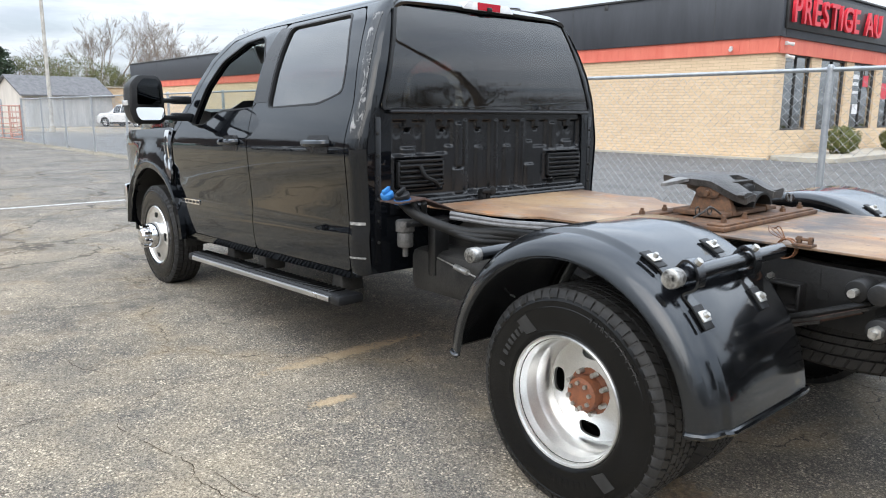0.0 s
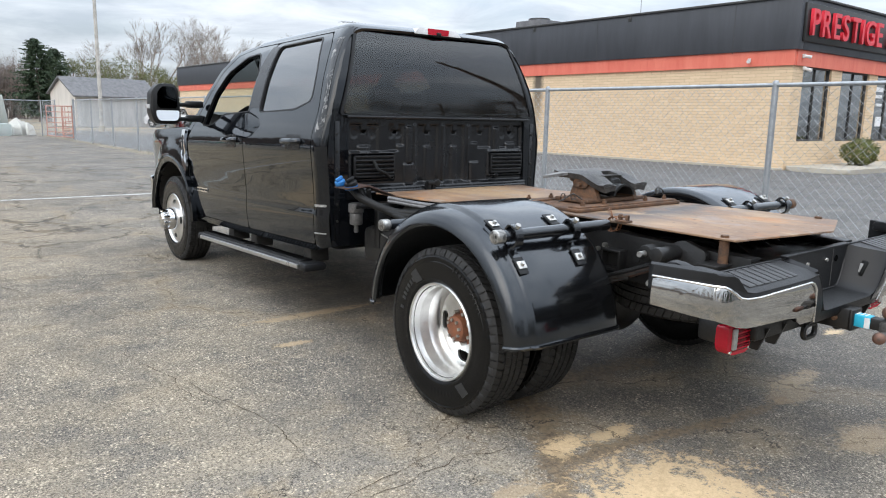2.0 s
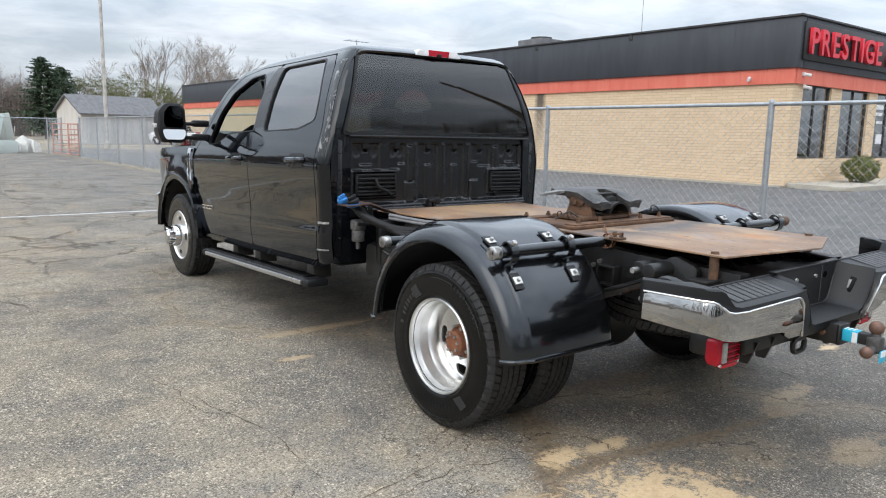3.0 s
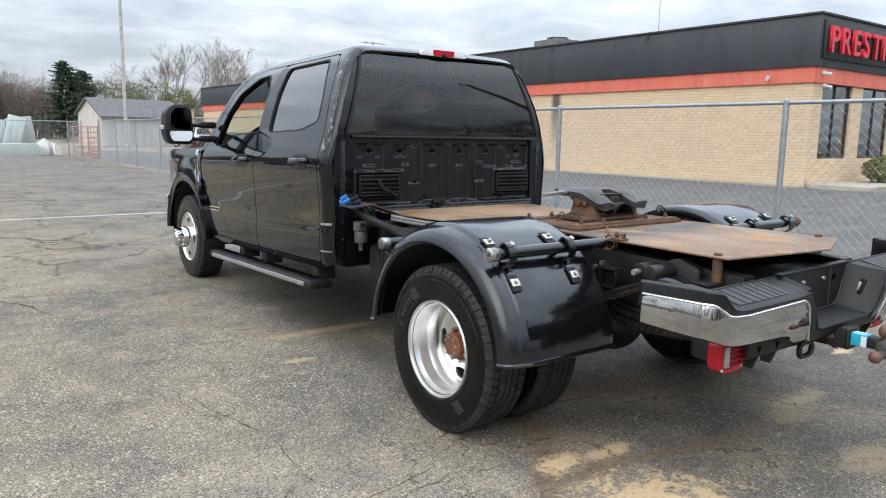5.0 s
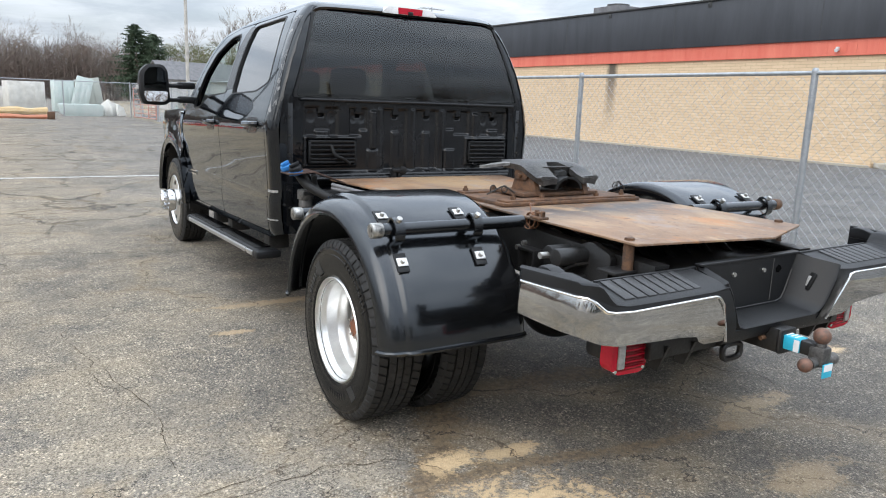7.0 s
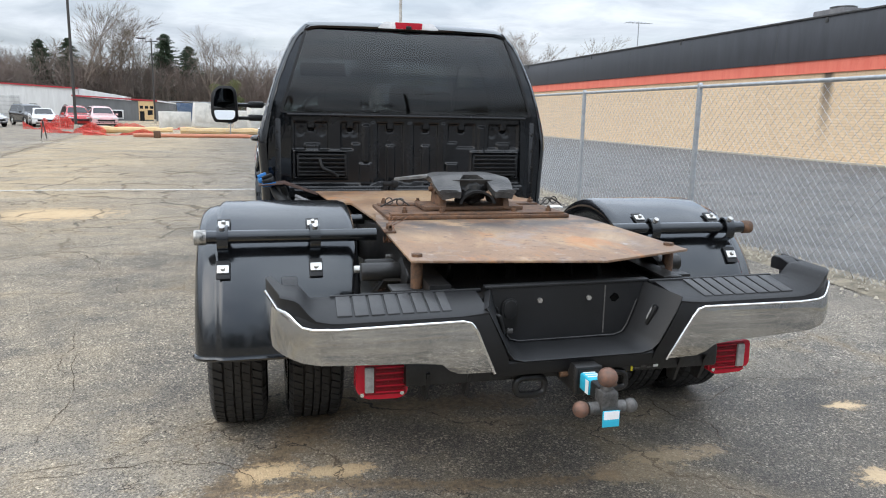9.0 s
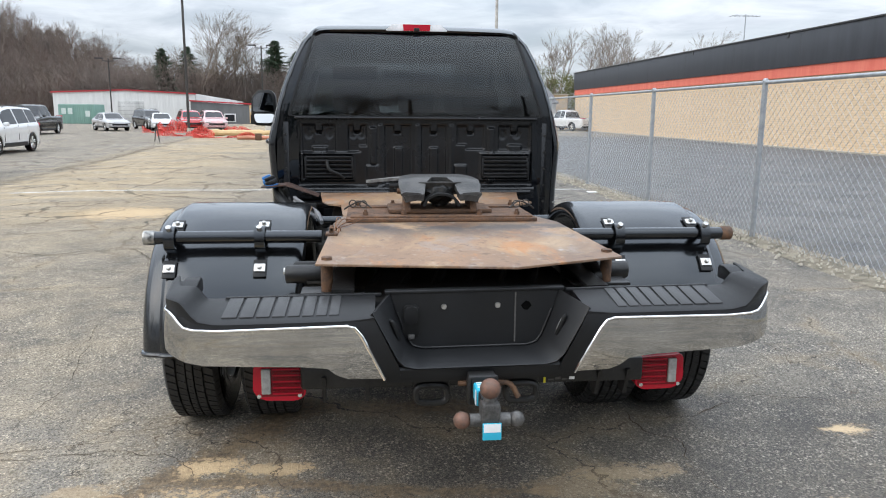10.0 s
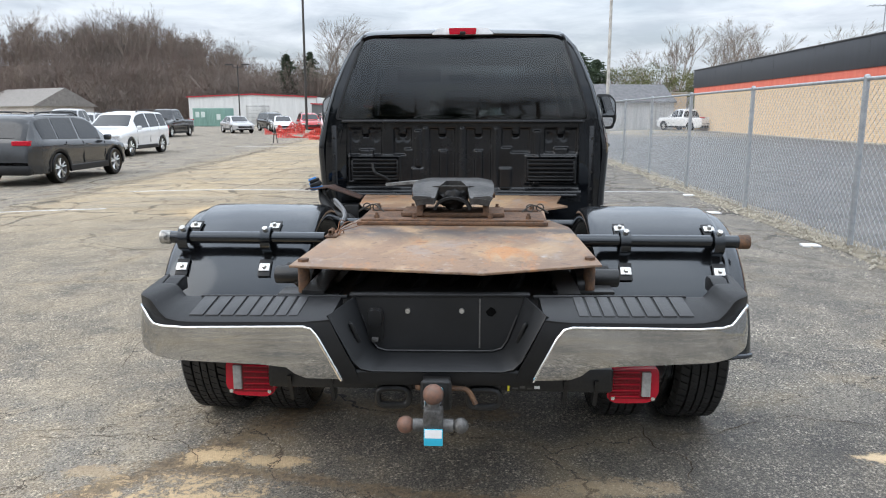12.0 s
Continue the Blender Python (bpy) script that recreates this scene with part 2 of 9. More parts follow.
def glass(name, tint, f0=0.05, power=5.0):
    n = Net(name)
    n.nodes.remove(n.bsdf)
    t, gl = n.nodes.new("ShaderNodeBsdfTransparent"), n.nodes.new("ShaderNodeBsdfGlossy")
    lw, mx = n.nodes.new("ShaderNodeLayerWeight"), n.nodes.new("ShaderNodeMixShader")
    t.inputs[0].default_value, gl.inputs["Roughness"].default_value, lw.inputs[0].default_value = tint, 0.01, 0.5
    gloss = n.math("ADD", n.math("MULTIPLY", n.math("POWER", lw.outputs["Facing"], power), 1 - f0), f0)
    n.link(gloss, mx.inputs[0])
    n.link(t.outputs[0], mx.inputs[1])
    n.link(gl.outputs[0], mx.inputs[2])
    n.link(mx.outputs[0], n.out.inputs[0])
    return n.mat


TINT = glass("privacy_glass", g3(0.25, 0.265, 0.28), 0.050, 2.6)
SIDETINT = glass("side_privacy_glass", g3(0.24, 0.25, 0.26), 0.04, 2.3)
CLEAR = glass("car_window_glass", g3(0.88, 0.92, 0.90), 0.03)
SHOPGLASS = glass("shop_window_glass", g3(0.5, 0.56, 0.58), 0.34)
MIRROR = Net("mirror_glass").set(Base_Color=g3(0.85), Metallic=1.0, Roughness=0.01).mat


def mul_col(n, col, k):
    return n.mix(1.0, col, g3(k, k * 0.99, k * 0.98), "MULTIPLY")


def ground_mat():
    n = Net("worn_asphalt")
    p = n.xyz()
    one = lambda v: n.math("SUBTRACT", 1.0, v)
    mul = lambda a, c: n.math("MULTIPLY", a, c)
    add = lambda a, c: n.math("ADD", a, c)
    sub = lambda a, c: n.math("SUBTRACT", a, c)
    fade = lambda v, lo, hi: n.math("MULTIPLY", n.math("SUBTRACT", v, lo), 1 / (hi - lo), True)
    rag_a, rag_b, rag_c = n.noise(7.5, 8, 0.78, dist=0.6), n.noise(38, 4, 0.75), n.noise(1.1, 6, 0.65)

    def spot(x, y, sx, sy, edge=0.45, rag=0.55, wild=None, grain=0.0):
        """A ragged oval, fading over its edge."""
        dx, dy = mul(sub(p["X"], x), 1 / sx), mul(sub(p["Y"], y), 1 / sy)
        r = n.math("SQRT", add(mul(dx, dx), mul(dy, dy)))
        r = add(r, mul(sub(wild or rag_a, 0.5), 2 * rag))
        if grain:
            r = add(r, mul(sub(rag_b, 0.5), 2 * grain))
        return one(n.math("MULTIPLY", sub(r, 1 - edge), 1 / edge, True))

    def trail(x0, y0, x1, y1, w):
        """A ragged band along a line."""
        ex, ey = x1 - x0, y1 - y0
        dx, dy = sub(p["X"], x0), sub(p["Y"], y0)
        k = n.math("MULTIPLY", add(mul(dx, ex), mul(dy, ey)), 1 / (ex * ex + ey * ey), True)
        ox, oy = sub(dx, mul(k, ex)), sub(dy, mul(k, ey))
        d = n.math("SQRT", add(mul(ox, ox), mul(oy, oy)))
        d = add(d, add(mul(sub(rag_a, 0.5), w * 3.4), mul(sub(rag_b, 0.5), w * 2.0)))
        return one(n.math("MULTIPLY", d, 1 / w, True))

    big, mid, fine = n.noise(0.35, 7, 0.62, dist=0.7), n.noise(1.4, 7, 0.66, dist=0.4), n.noise(150, 3, 0.7)
    east = n.math("MULTIPLY", sub(p["X"], 7.45), 8.0, True)
    open_lot = n.math("MULTIPLY", sub(4.2, p["X"]), 0.35, True)
    # damp asphalt behind the truck, and its shade painted as an oval underneath
    wet_shade = spot(4.0, 0.7, 1.9, 1.3, 0.5, 0.5, rag_c)
    wet_shade = n.math("MAXIMUM", wet_shade, mul(spot(3.2, 2.6, 1.25, 3.2, 0.35, 0.3, rag_c), 0.8))
    # binder: bluish grey and dusty patches by turns
    col = n.ramp(mid, 0.36, 0.64, g3(0.105, 0.105, 0.106), g3(0.205, 0.195, 0.178))
    tan = n.ramp(add(mul(big, 0.62), mul(mid, 0.38)), 0.45, 0.58)
    col = n.mix(mul(tan, add(mul(open_lot, 0.5), 0.25)), col, g3(0.29, 0.255, 0.20))
    col = n.mix(mul(n.ramp(n.noise(3.6, 7, 0.7), 0.52, 0.66), 0.42), col, g3(0.29, 0.25, 0.19))
    col = n.mix(mul(n.ramp(n.noise(0.8, 6, 0.62, n.scaled((1.0, 1.9, 1.0)), 0.6), 0.53, 0.64), 0.55), col, g3(0.112, 0.113, 0.116))
    east_side = mul(n.math("MULTIPLY", sub(p["X"], 4.0), 0.8, True), n.math("SUBTRACT", 1.0, mul(p["Y"], 0.06), True))
    col = n.mix(mul(east_side, 0.7), col, mul_col(n, col, 0.80))
    # the lot ahead has sandy drifts
    lot = mul(n.math("MULTIPLY", sub(p["Y"], 4.5), 0.15, True), n.math("MULTIPLY", sub(2.4, p["X"]), 0.22, True))
    drift = n.noise(0.16, 7, 0.66, n.scaled((0.55, 1.5, 1.0)), 0.8)
    col = n.mix(mul(lot, n.ramp(drift, 0.29, 0.44)), col, n.mix(n.ramp(n.noise(0.7, 7, 0.7, n.scaled((0.6, 1.6, 1.0))), 0.38, 0.62), g3(0.31, 0.25, 0.165), g3(0.50, 0.415, 0.28)))
    col = n.mix(mul(mul(lot, 0.7), n.ramp(n.noise(0.8, 7, 0.7, n.scaled((0.6, 1.6, 1.0))), 0.48, 0.60)), col, g3(0.27, 0.255, 0.235))
    col = n.mix(mul(mul(lot, 0.6), n.ramp(n.noise(0.33, 8, 0.72, n.scaled((0.7, 2.2, 1.0)), 0.8), 0.57, 0.63)), col, g3(0.135, 0.12, 0.10))
    ahead = mul(n.math("MULTIPLY", sub(p["Y"], 6.0), 0.15, True), n.math("MULTIPLY", add(p["X"], 1.5), 0.3, True))
    col = n.mix(mul(ahead, 0.6), col, n.mix(n.ramp(n.noise(0.5, 6, 0.65, n.scaled((0.5, 2.0, 1.0))), 0.4, 0.6), g3(0.10, 0.10, 0.105), g3(0.185, 0.182, 0.175)))
    # the part where the cars stand was paved later: bluer, with a ragged edge
    far_edge = sub(sub(mul(rag_c, 1.6), add(mul(p["Y"], 0.10), 4.2)), p["X"])
    far_grey = n.math("MULTIPLY", far_edge, 1.6, True)
    col = n.mix(mul(far_grey, 0.85), col, n.mix(n.ramp(mid, 0.4, 0.6), g3(0.125, 0.128, 0.135), g3(0.225, 0.223, 0.22)))
    seam = n.math("MULTIPLY", sub(0.35, n.math("ABSOLUTE", add(far_edge, mul(sub(rag_a, 0.5), 0.9)))), 4.0, True)
    col = n.mix(mul(mul(seam, fade(p["Y"], 4.0, 9.0)), 0.75), col, g3(0.085, 0.075, 0.06))
    # the neighbouring lot beyond the fence is a bluer, smoother grey, tan at its far end
    col = n.mix(mul(east, 0.85), col, n.mix(n.ramp(mid, 0.35, 0.65), g3(0.088, 0.093, 0.10), g3(0.150, 0.155, 0.162)))
    col = n.mix(mul(east, n.ramp(n.noise(0.5, 7, 0.72, n.scaled((0.4, 2.2, 1))), 0.58, 0.70)), col, g3(0.235, 0.232, 0.215))
    col = n.mix(mul(east, mul(n.ramp(n.noise(1.3, 7, 0.72, n.scaled((0.5, 2.5, 1))), 0.56, 0.66), 0.6)), col, g3(0.075, 0.078, 0.083))
    col = n.mix(mul(east, mul(fade(p["Y"], 42, 56), n.ramp(n.noise(0.3, 5, 0.6), 0.4, 0.55))), col, g3(0.36, 0.31, 0.22))
    # both ovals darken the colour here; the one underneath is painted shade
    col = n.mix(mul(wet_shade, 0.9), col, mul_col(n, col, 0.38))
    # near ground left of the truck brightened through its colour
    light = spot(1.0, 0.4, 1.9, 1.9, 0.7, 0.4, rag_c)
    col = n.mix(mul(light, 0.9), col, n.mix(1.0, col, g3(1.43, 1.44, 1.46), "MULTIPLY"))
    # aggregate: pale chips of three sizes set in the binder, and dark pits
    jit = n.nodes.new("ShaderNodeVectorMath")
    jit.operation = "MULTIPLY_ADD"
    jn = n.nodes.new("ShaderNodeTexNoise")
    jn.inputs["Scale"].default_value, jn.inputs["Detail"].default_value = 70, 2
    n.link(n.where, jn.inputs["Vector"])
    n.link(jn.outputs["Color"], jit.inputs[0])
    jit.inputs[1].default_value = (0.012, 0.012, 0.012)
    n.link(n.where, jit.inputs[2])
    v = jit.outputs[0]
    chip_c = n.voronoi(66, vec=v, out="Color")
    chip = mul(n.ramp(chip_c, 0.52, 0.56), n.ramp(n.voronoi(66, vec=v), 0.30, 0.46, g3(1), g3(0)))
    grit_c = n.voronoi(135, vec=v, out="Color")
    grit = mul(n.ramp(grit_c, 0.47, 0.53), n.ramp(n.voronoi(135, vec=v), 0.26, 0.46, g3(1), g3(0)))
    dust = n.voronoi(290, vec=v, out="Color")
    bare = add(sub(0.28, mul(ahead, 0.2)), add(mul(n.ramp(n.noise(0.9, 7, 0.68), 0.40, 0.60), 0.45), mul(n.ramp(n.noise(4.5, 6, 0.7), 0.45, 0.62), 0.42)))
    stony = mul(mul(bare, one(mul(east, 0.8))), one(mul(wet_shade, 0.45)))
    pale = n.mix(n.ramp(chip_c, 0.5, 0.8), g3(0.36, 0.325, 0.275), g3(0.80, 0.74, 0.64))
    col = n.mix(mul(n.ramp(dust, 0.50, 0.62), mul(stony, 0.55)), col, g3(0.34, 0.31, 0.265))
    col = n.mix(mul(mul(chip, stony), 0.95), col, pale)
    col = n.mix(mul(mul(grit, stony), 0.85), col, g3(0.56, 0.515, 0.44))
    pit = mul(n.ramp(grit_c, 0.31, 0.37, g3(1), g3(0)), one(mul(east, 0.6)))
    col = n.mix(mul(pit, 0.65), col, mul_col(n, col, 0.30))
    col = n.mix(mul(n.ramp(dust, 0.34, 0.42, g3(1), g3(0)), 0.5), col, mul_col(n, col, 0.55))
    # brown dirt washed into the joints of the paving
    dirt = trail(2.46, 1.62, 2.30, 1.18, 0.16)
    for line in ((2.30, 1.18, 1.98, 0.80, 0.11), (1.98, 0.80, 1.66, 0.42, 0.10), (2.0, 0.80, 2.42, 0.765, 0.075), (2.42, 0.765, 2.98, 0.64, 0.06), (2.98, 0.64, 3.5, 0.60, 0.05), (2.18, 0.90, 2.34, 0.77, 0.05), (2.46, 1.5, 3.4, 1.42, 0.12)):
        dirt = n.math("MAXIMUM", dirt, trail(*line))
    col = n.mix(mul(n.ramp(dirt, 0.0, 0.75), 0.85), col, n.mix(n.ramp(n.noise(30, 5, 0.7), 0.4, 0.6), g3(0.085, 0.066, 0.046), g3(0.20, 0.150, 0.098)))
    # sand lying in hollows, with a brown rim
    for x, y, sx, sy, k in ((2.17, 0.90, 0.15, 0.085, 1), (2.42, 0.865, 0.17, 0.055, 0.9), (2.14, 0.36, 0.44, 0.34, 1), (5.04, 1.03, 0.13, 0.055, 1), (3.60, 0.62, 0.22, 0.10, 0.24), (3.36, 0.14, 0.26, 0.12, 0.28),
                            (4.64, 0.36, 0.16, 0.07, 0.9), (3.85, 0.72, 0.25, 0.08, 0.4), (1.72, 0.74, 0.14, 0.06, 0.35), (2.3, 3.45, 0.55, 0.07, 0.45), (1.83, 2.9, 0.13, 0.05, 0.55), (-0.6, 8.8, 0.9, 0.7, 0.7)):
        m = spot(x, y, sx, sy, 0.35, 1.7, None, 0.9)
        col = n.mix(mul(spot(x, y, sx * 1.3, sy * 1.45, 0.6, 1.2, None, 0.8), 0.5 * k), col, g3(0.19, 0.145, 0.095))
        col = n.mix(mul(m, k), col, n.mix(n.ramp(add(mul(rag_a, 0.5), mul(rag_b, 0.5)), 0.38, 0.60), g3(0.44, 0.335, 0.215), g3(0.64, 0.505, 0.33)))
    # cracks, some filled with sand
    wob = n.nodes.new("ShaderNodeVectorMath")
    wob.operation = "ADD"
    nz = n.nodes.new("ShaderNodeTexNoise")
    nz.inputs["Scale"].default_value, nz.inputs["Detail"].default_value, nz.inputs["Roughness"].default_value = 2.2, 8.0, 0.62
    n.link(n.where, nz.inputs["Vector"])
    sc = n.nodes.new("ShaderNodeVectorMath")
    sc.operation = "SCALE"
    sc.inputs["Scale"].default_value = 0.55
    n.link(nz.outputs["Color"], sc.inputs[0])
    n.link(n.where, wob.inputs[0])
    n.link(sc.outputs[0], wob.inputs[1])
    main = n.voronoi(0.40, "DISTANCE_TO_EDGE", wob.outputs[0])
    gate = sub(n.noise(0.9, 5, 0.7), 0.38)
    crack = n.math("LESS_THAN", main, mul(gate, 0.013))
    hair = n.math("LESS_THAN", n.voronoi(1.5, "DISTANCE_TO_EDGE", wob.outputs[0]), mul(sub(n.noise(0.5, 5, 0.7), 0.47), 0.05))
    web = mul(n.math("LESS_THAN", n.voronoi(0.8, "DISTANCE_TO_EDGE", wob.outputs[0]), mul(sub(n.noise(0.3, 5, 0.7), 0.40), 0.17)), fade(p["Y"], 4.0, 7.5))
    lines = mul(n.math("MAXIMUM", n.math("MAXIMUM", crack, mul(web, 0.8)), mul(hair, 0.7)), one(mul(east, 0.7)))
    halo = mul(mul(n.ramp(main, 0.0, 0.05, g3(1), g3(0)), n.ramp(gate, 0.05, 0.16)), one(east))
    col = n.mix(mul(halo, 0.4), col, g3(0.30, 0.245, 0.165))
    col = n.mix(mul(lines, 0.85), col, n.mix(n.ramp(n.noise(2.5, 4), 0.45, 0.6), g3(0.018, 0.017, 0.016), g3(0.11, 0.08, 0.052)))
    # warm colour balance multiplied into the ground, strongest on the open side
    col = n.mix(add(mul(open_lot, 0.55), 0.42), col, n.mix(1.0, col, g3(1.08, 1.0, 0.88), "MULTIPLY"))
    n.set(Base_Color=col, Roughness=sub(0.85, mul(wet_shade, 0.30)), Specular_IOR_Level=0.35)
    n.bump(sub(mul(add(chip, grit), 0.6), mul(pit, 0.7)), 0.7, 0.004)
    n.bump(sub(fine, lines), 0.35, 0.012)
    return n.mat


GROUND = ground_mat()
CRACK = surface("dark_crack_fill", g3(0.028, 0.024, 0.02), g3(0.12, 0.092, 0.062), 0.95, scale=9, fine=70, bump=0.5, spec=0.1)
LINE = Net("worn_white_line")
LINE.set(Base_Color=LINE.mix(LINE.ramp(LINE.noise(14, 6, 0.7), 0.42, 0.6), g3(0.68, 0.68, 0.66), g3(0.2, 0.195, 0.185)), Roughness=0.8)
LINE.bump(LINE.noise(90, 3), 0.3, 0.003)
LINE = LINE.mat


def brick_mat():
    n = Net("tan_norman_brick")
    p = n.xyz()
    c = n.nodes.new("ShaderNodeCombineXYZ")
    n.link(n.math("ADD", p["X"], p["Y"]), c.inputs[0])
    n.link(p["Z"], c.inputs[1])
    b = n.nodes.new("ShaderNodeTexBrick")
    b.inputs["Scale"].default_value = 1.0
    b.inputs["Brick Width"].default_value, b.inputs["Row Height"].default_value, b.inputs["Mortar Size"].default_value = 0.40, 0.10, 0.006
    b.inputs["Color1"].default_value, b.inputs["Color2"].default_value = g3(0.74, 0.57, 0.385), g3(0.66, 0.495, 0.325)
    b.inputs["Mortar"].default_value = g3(0.44, 0.335, 0.225)
    n.link(c.outputs[0], b.inputs["Vector"])
    col = n.mix(n.math("MULTIPLY", n.ramp(n.noise(0.6, 6, 0.65), 0.45, 0.7), 0.35), b.outputs["Color"], g3(0.74, 0.56, 0.36))
    col = n.mix(n.math("MULTIPLY", n.noise(9, 4), 0.2), col, g3(0.3, 0.21, 0.12))
    # the old downpipe's black stain
    off = n.math("ADD", n.math("SUBTRACT", p["Y"], 21.2), n.math("MULTIPLY", n.math("SUBTRACT", n.noise(2.5, 5, 0.7), 0.5), 0.3))
    streak = n.math("SUBTRACT", 1.5, n.math("MULTIPLY", n.math("ABSOLUTE", off), 4.2), True)
    streak = n.math("MULTIPLY", streak, n.math("MULTIPLY", n.math("SUBTRACT", p["Z"], 0.6), 0.45, True))
    col = n.mix(n.math("MULTIPLY", streak, 0.9), col, g3(0.07, 0.06, 0.05))
    n.set(Base_Color=col, Roughness=0.85)
    n.bump(b.outputs["Fac"], -0.4, 0.01)
    n.bump(n.noise(60, 3), 0.25, 0.004)
    return n.mat


BRICK = brick_mat()


def streaked(name, a, b, rough=0.6, sz=0.25):
    n = Net(name)
    s = n.noise(1.2, 6, 0.65, n.scaled((1.6, 1.6, sz)), 0.3)
    n.set(Base_Color=n.ramp(s, 0.35, 0.68, a, b), Roughness=n.math("ADD", n.math("MULTIPLY", s, 0.2), rough - 0.1))
    n.bump(n.noise(25, 4), 0.12, 0.006)
    return n.mat


FASCIA = streaked("dark_grey_metal_fascia", g3(0.030, 0.033, 0.040), g3(0.050, 0.054, 0.063), 0.5)
REDBAND = streaked("faded_red_tile_band", g3(0.64, 0.135, 0.09), g3(0.72, 0.20, 0.135), 0.6)
SIGNRED = surface("red_sign_letters", g3(0.62, 0.02, 0.04), g3(0.7, 0.04, 0.06), 0.35, bump=0.02)
SIGNBLACK = surface("black_sign_board", g3(0.012), g3(0.02), 0.4, bump=0.05)
CONCRETE = surface("pale_concrete", g3(0.46, 0.42, 0.34), g3(0.34, 0.31, 0.26), 0.85, scale=1.5, bump=0.3)
GRAVEL = surface("pale_gravel_and_dead_grass", g3(0.30, 0.26, 0.19), g3(0.11, 0.097, 0.075), 0.9, scale=8, fine=60, bump=0.8, dist=0.02)
GALV = surface("galvanised_steel", g3(0.42, 0.44, 0.46), g3(0.3, 0.32, 0.34), 0.42, 0.6, scale=12, bump=0.1)
ALUFRAME = surface("dark_window_frame", g3(0.03), g3(0.05), 0.4, bump=0.05)
ROOFGREY = surface("weathered_shingles", g3(0.1, 0.1, 0.105), g3(0.17, 0.17, 0.175), 0.85, scale=3, fine=14, bump=0.4, dist=0.02)
BROWNROOF = surface("faded_brown_shingles", g3(0.17, 0.155, 0.14), g3(0.26, 0.24, 0.22), 0.85, scale=3, fine=14, bump=0.4, dist=0.02)
SIDING = streaked("weathered_white_siding", g3(0.58, 0.58, 0.57), g3(0.38, 0.38, 0.37), 0.7)
WARMSIDING = streaked("cream_siding", g3(0.62, 0.58, 0.53), g3(0.5, 0.47, 0.43), 0.7)
WHITEMETAL = streaked("white_metal_cladding", g3(0.7, 0.7, 0.69), g3(0.58, 0.58, 0.57), 0.5)
GREYCLAD = streaked("grey_metal_cladding", g3(0.1, 0.105, 0.11), g3(0.14, 0.145, 0.15), 0.5)
TRIMRED = surface("red_metal_trim", g3(0.42, 0.03, 0.04), g3(0.36, 0.025, 0.035), 0.4, bump=0.02)
WOODSHEET = surface("raw_plywood", g3(0.62, 0.45, 0.24), g3(0.52, 0.36, 0.18), 0.7, bump=0.1)
CONTAINER = streaked("green_container_paint", g3(0.16, 0.29, 0.25), g3(0.22, 0.36, 0.31), 0.55)
NETRED = surface("red_safety_netting", g3(0.78, 0.10, 0.08), g3(0.66, 0.07, 0.055), 0.6, scale=2, bump=0.3)
NETORANGE = surface("orange_barrier", g3(0.52, 0.2, 0.12), g3(0.42, 0.18, 0.1), 0.6, scale=3, bump=0.2)
PALEJUNK = surface("pale_green_white_plastic", g3(0.46, 0.56, 0.53), g3(0.60, 0.65, 0.63), 0.5, scale=2, bump=0.1)
WHITEJUNK = surface("chalky_white_plastic", g3(0.68, 0.67, 0.63), g3(0.5, 0.49, 0.45), 0.6, scale=3, bump=0.2)
GREYSHEET = surface("grey_green_panel", g3(0.34, 0.37, 0.33), g3(0.44, 0.46, 0.42), 0.6, scale=1, bump=0.1)
PINKGATE = surface("faded_red_gate_tube", g3(0.5, 0.27, 0.22), g3(0.38, 0.2, 0.16), 0.6, bump=0.1)
POLEWOOD = surface("weathered_white_pole", g3(0.58, 0.56, 0.52), g3(0.3, 0.28, 0.25), 0.8, scale=3, bump=0.3)
DARKPOLE = surface("dark_bronze_pole", g3(0.03, 0.027, 0.025), g3(0.045, 0.04, 0.037), 0.5, bump=0.05)
BLUEBIN = surface("blue_dumpster_paint", g3(0.03, 0.06, 0.12), g3(0.04, 0.08, 0.15), 0.5, bump=0.1)
BARK = surface("grey_brown_bark", g3(0.16, 0.125, 0.1), g3(0.28, 0.23, 0.19), 0.9, scale=2, fine=12, bump=0.4, dist=0.03)
TWIG = Net("reddish_bare_twigs")
TWIG_RANDOM = TWIG.nodes.new("ShaderNodeNewGeometry").outputs["Random Per Island"]
TWIG.set(Base_Color=TWIG.mix(TWIG.ramp(TWIG_RANDOM, 0.0, 1.0), TWIG.ramp(TWIG.noise(0.07, 4, 0.6), 0.42, 0.58, g3(0.105, 0.083, 0.070), g3(0.15, 0.098, 0.080)), g3(0.20, 0.165, 0.14)), Roughness=0.9)
TWIG = TWIG.mat
PALETWIG = surface("pale_bare_twigs", g3(0.15, 0.125, 0.105), g3(0.24, 0.205, 0.17), 0.9, scale=1, fine=8, bump=0.0)
LITTER = surface("leaf_litter_slope", g3(0.10, 0.068, 0.05), g3(0.17, 0.115, 0.085), 0.95, scale=0.25, fine=2.5, bump=0.6, dist=0.2)
NEEDLE = surface("dark_conifer_needles", g3(0.026, 0.046, 0.026), g3(0.055, 0.085, 0.042), 0.8, scale=1, fine=6, bump=0.0)
OLIVE = surface("olive_spring_foliage", g3(0.085, 0.098, 0.035), g3(0.15, 0.15, 0.06), 0.8, scale=0.6, fine=6, bump=0.0)
BUSH = surface("bush_leaves", g3(0.075, 0.095, 0.025), g3(0.16, 0.165, 0.05), 0.7, scale=3, bump=0.0)


def carpaint(name, c, d):
    return surface(name, c, d, 0.18, bump=0.02, coat=0.6, rvar=0.05)


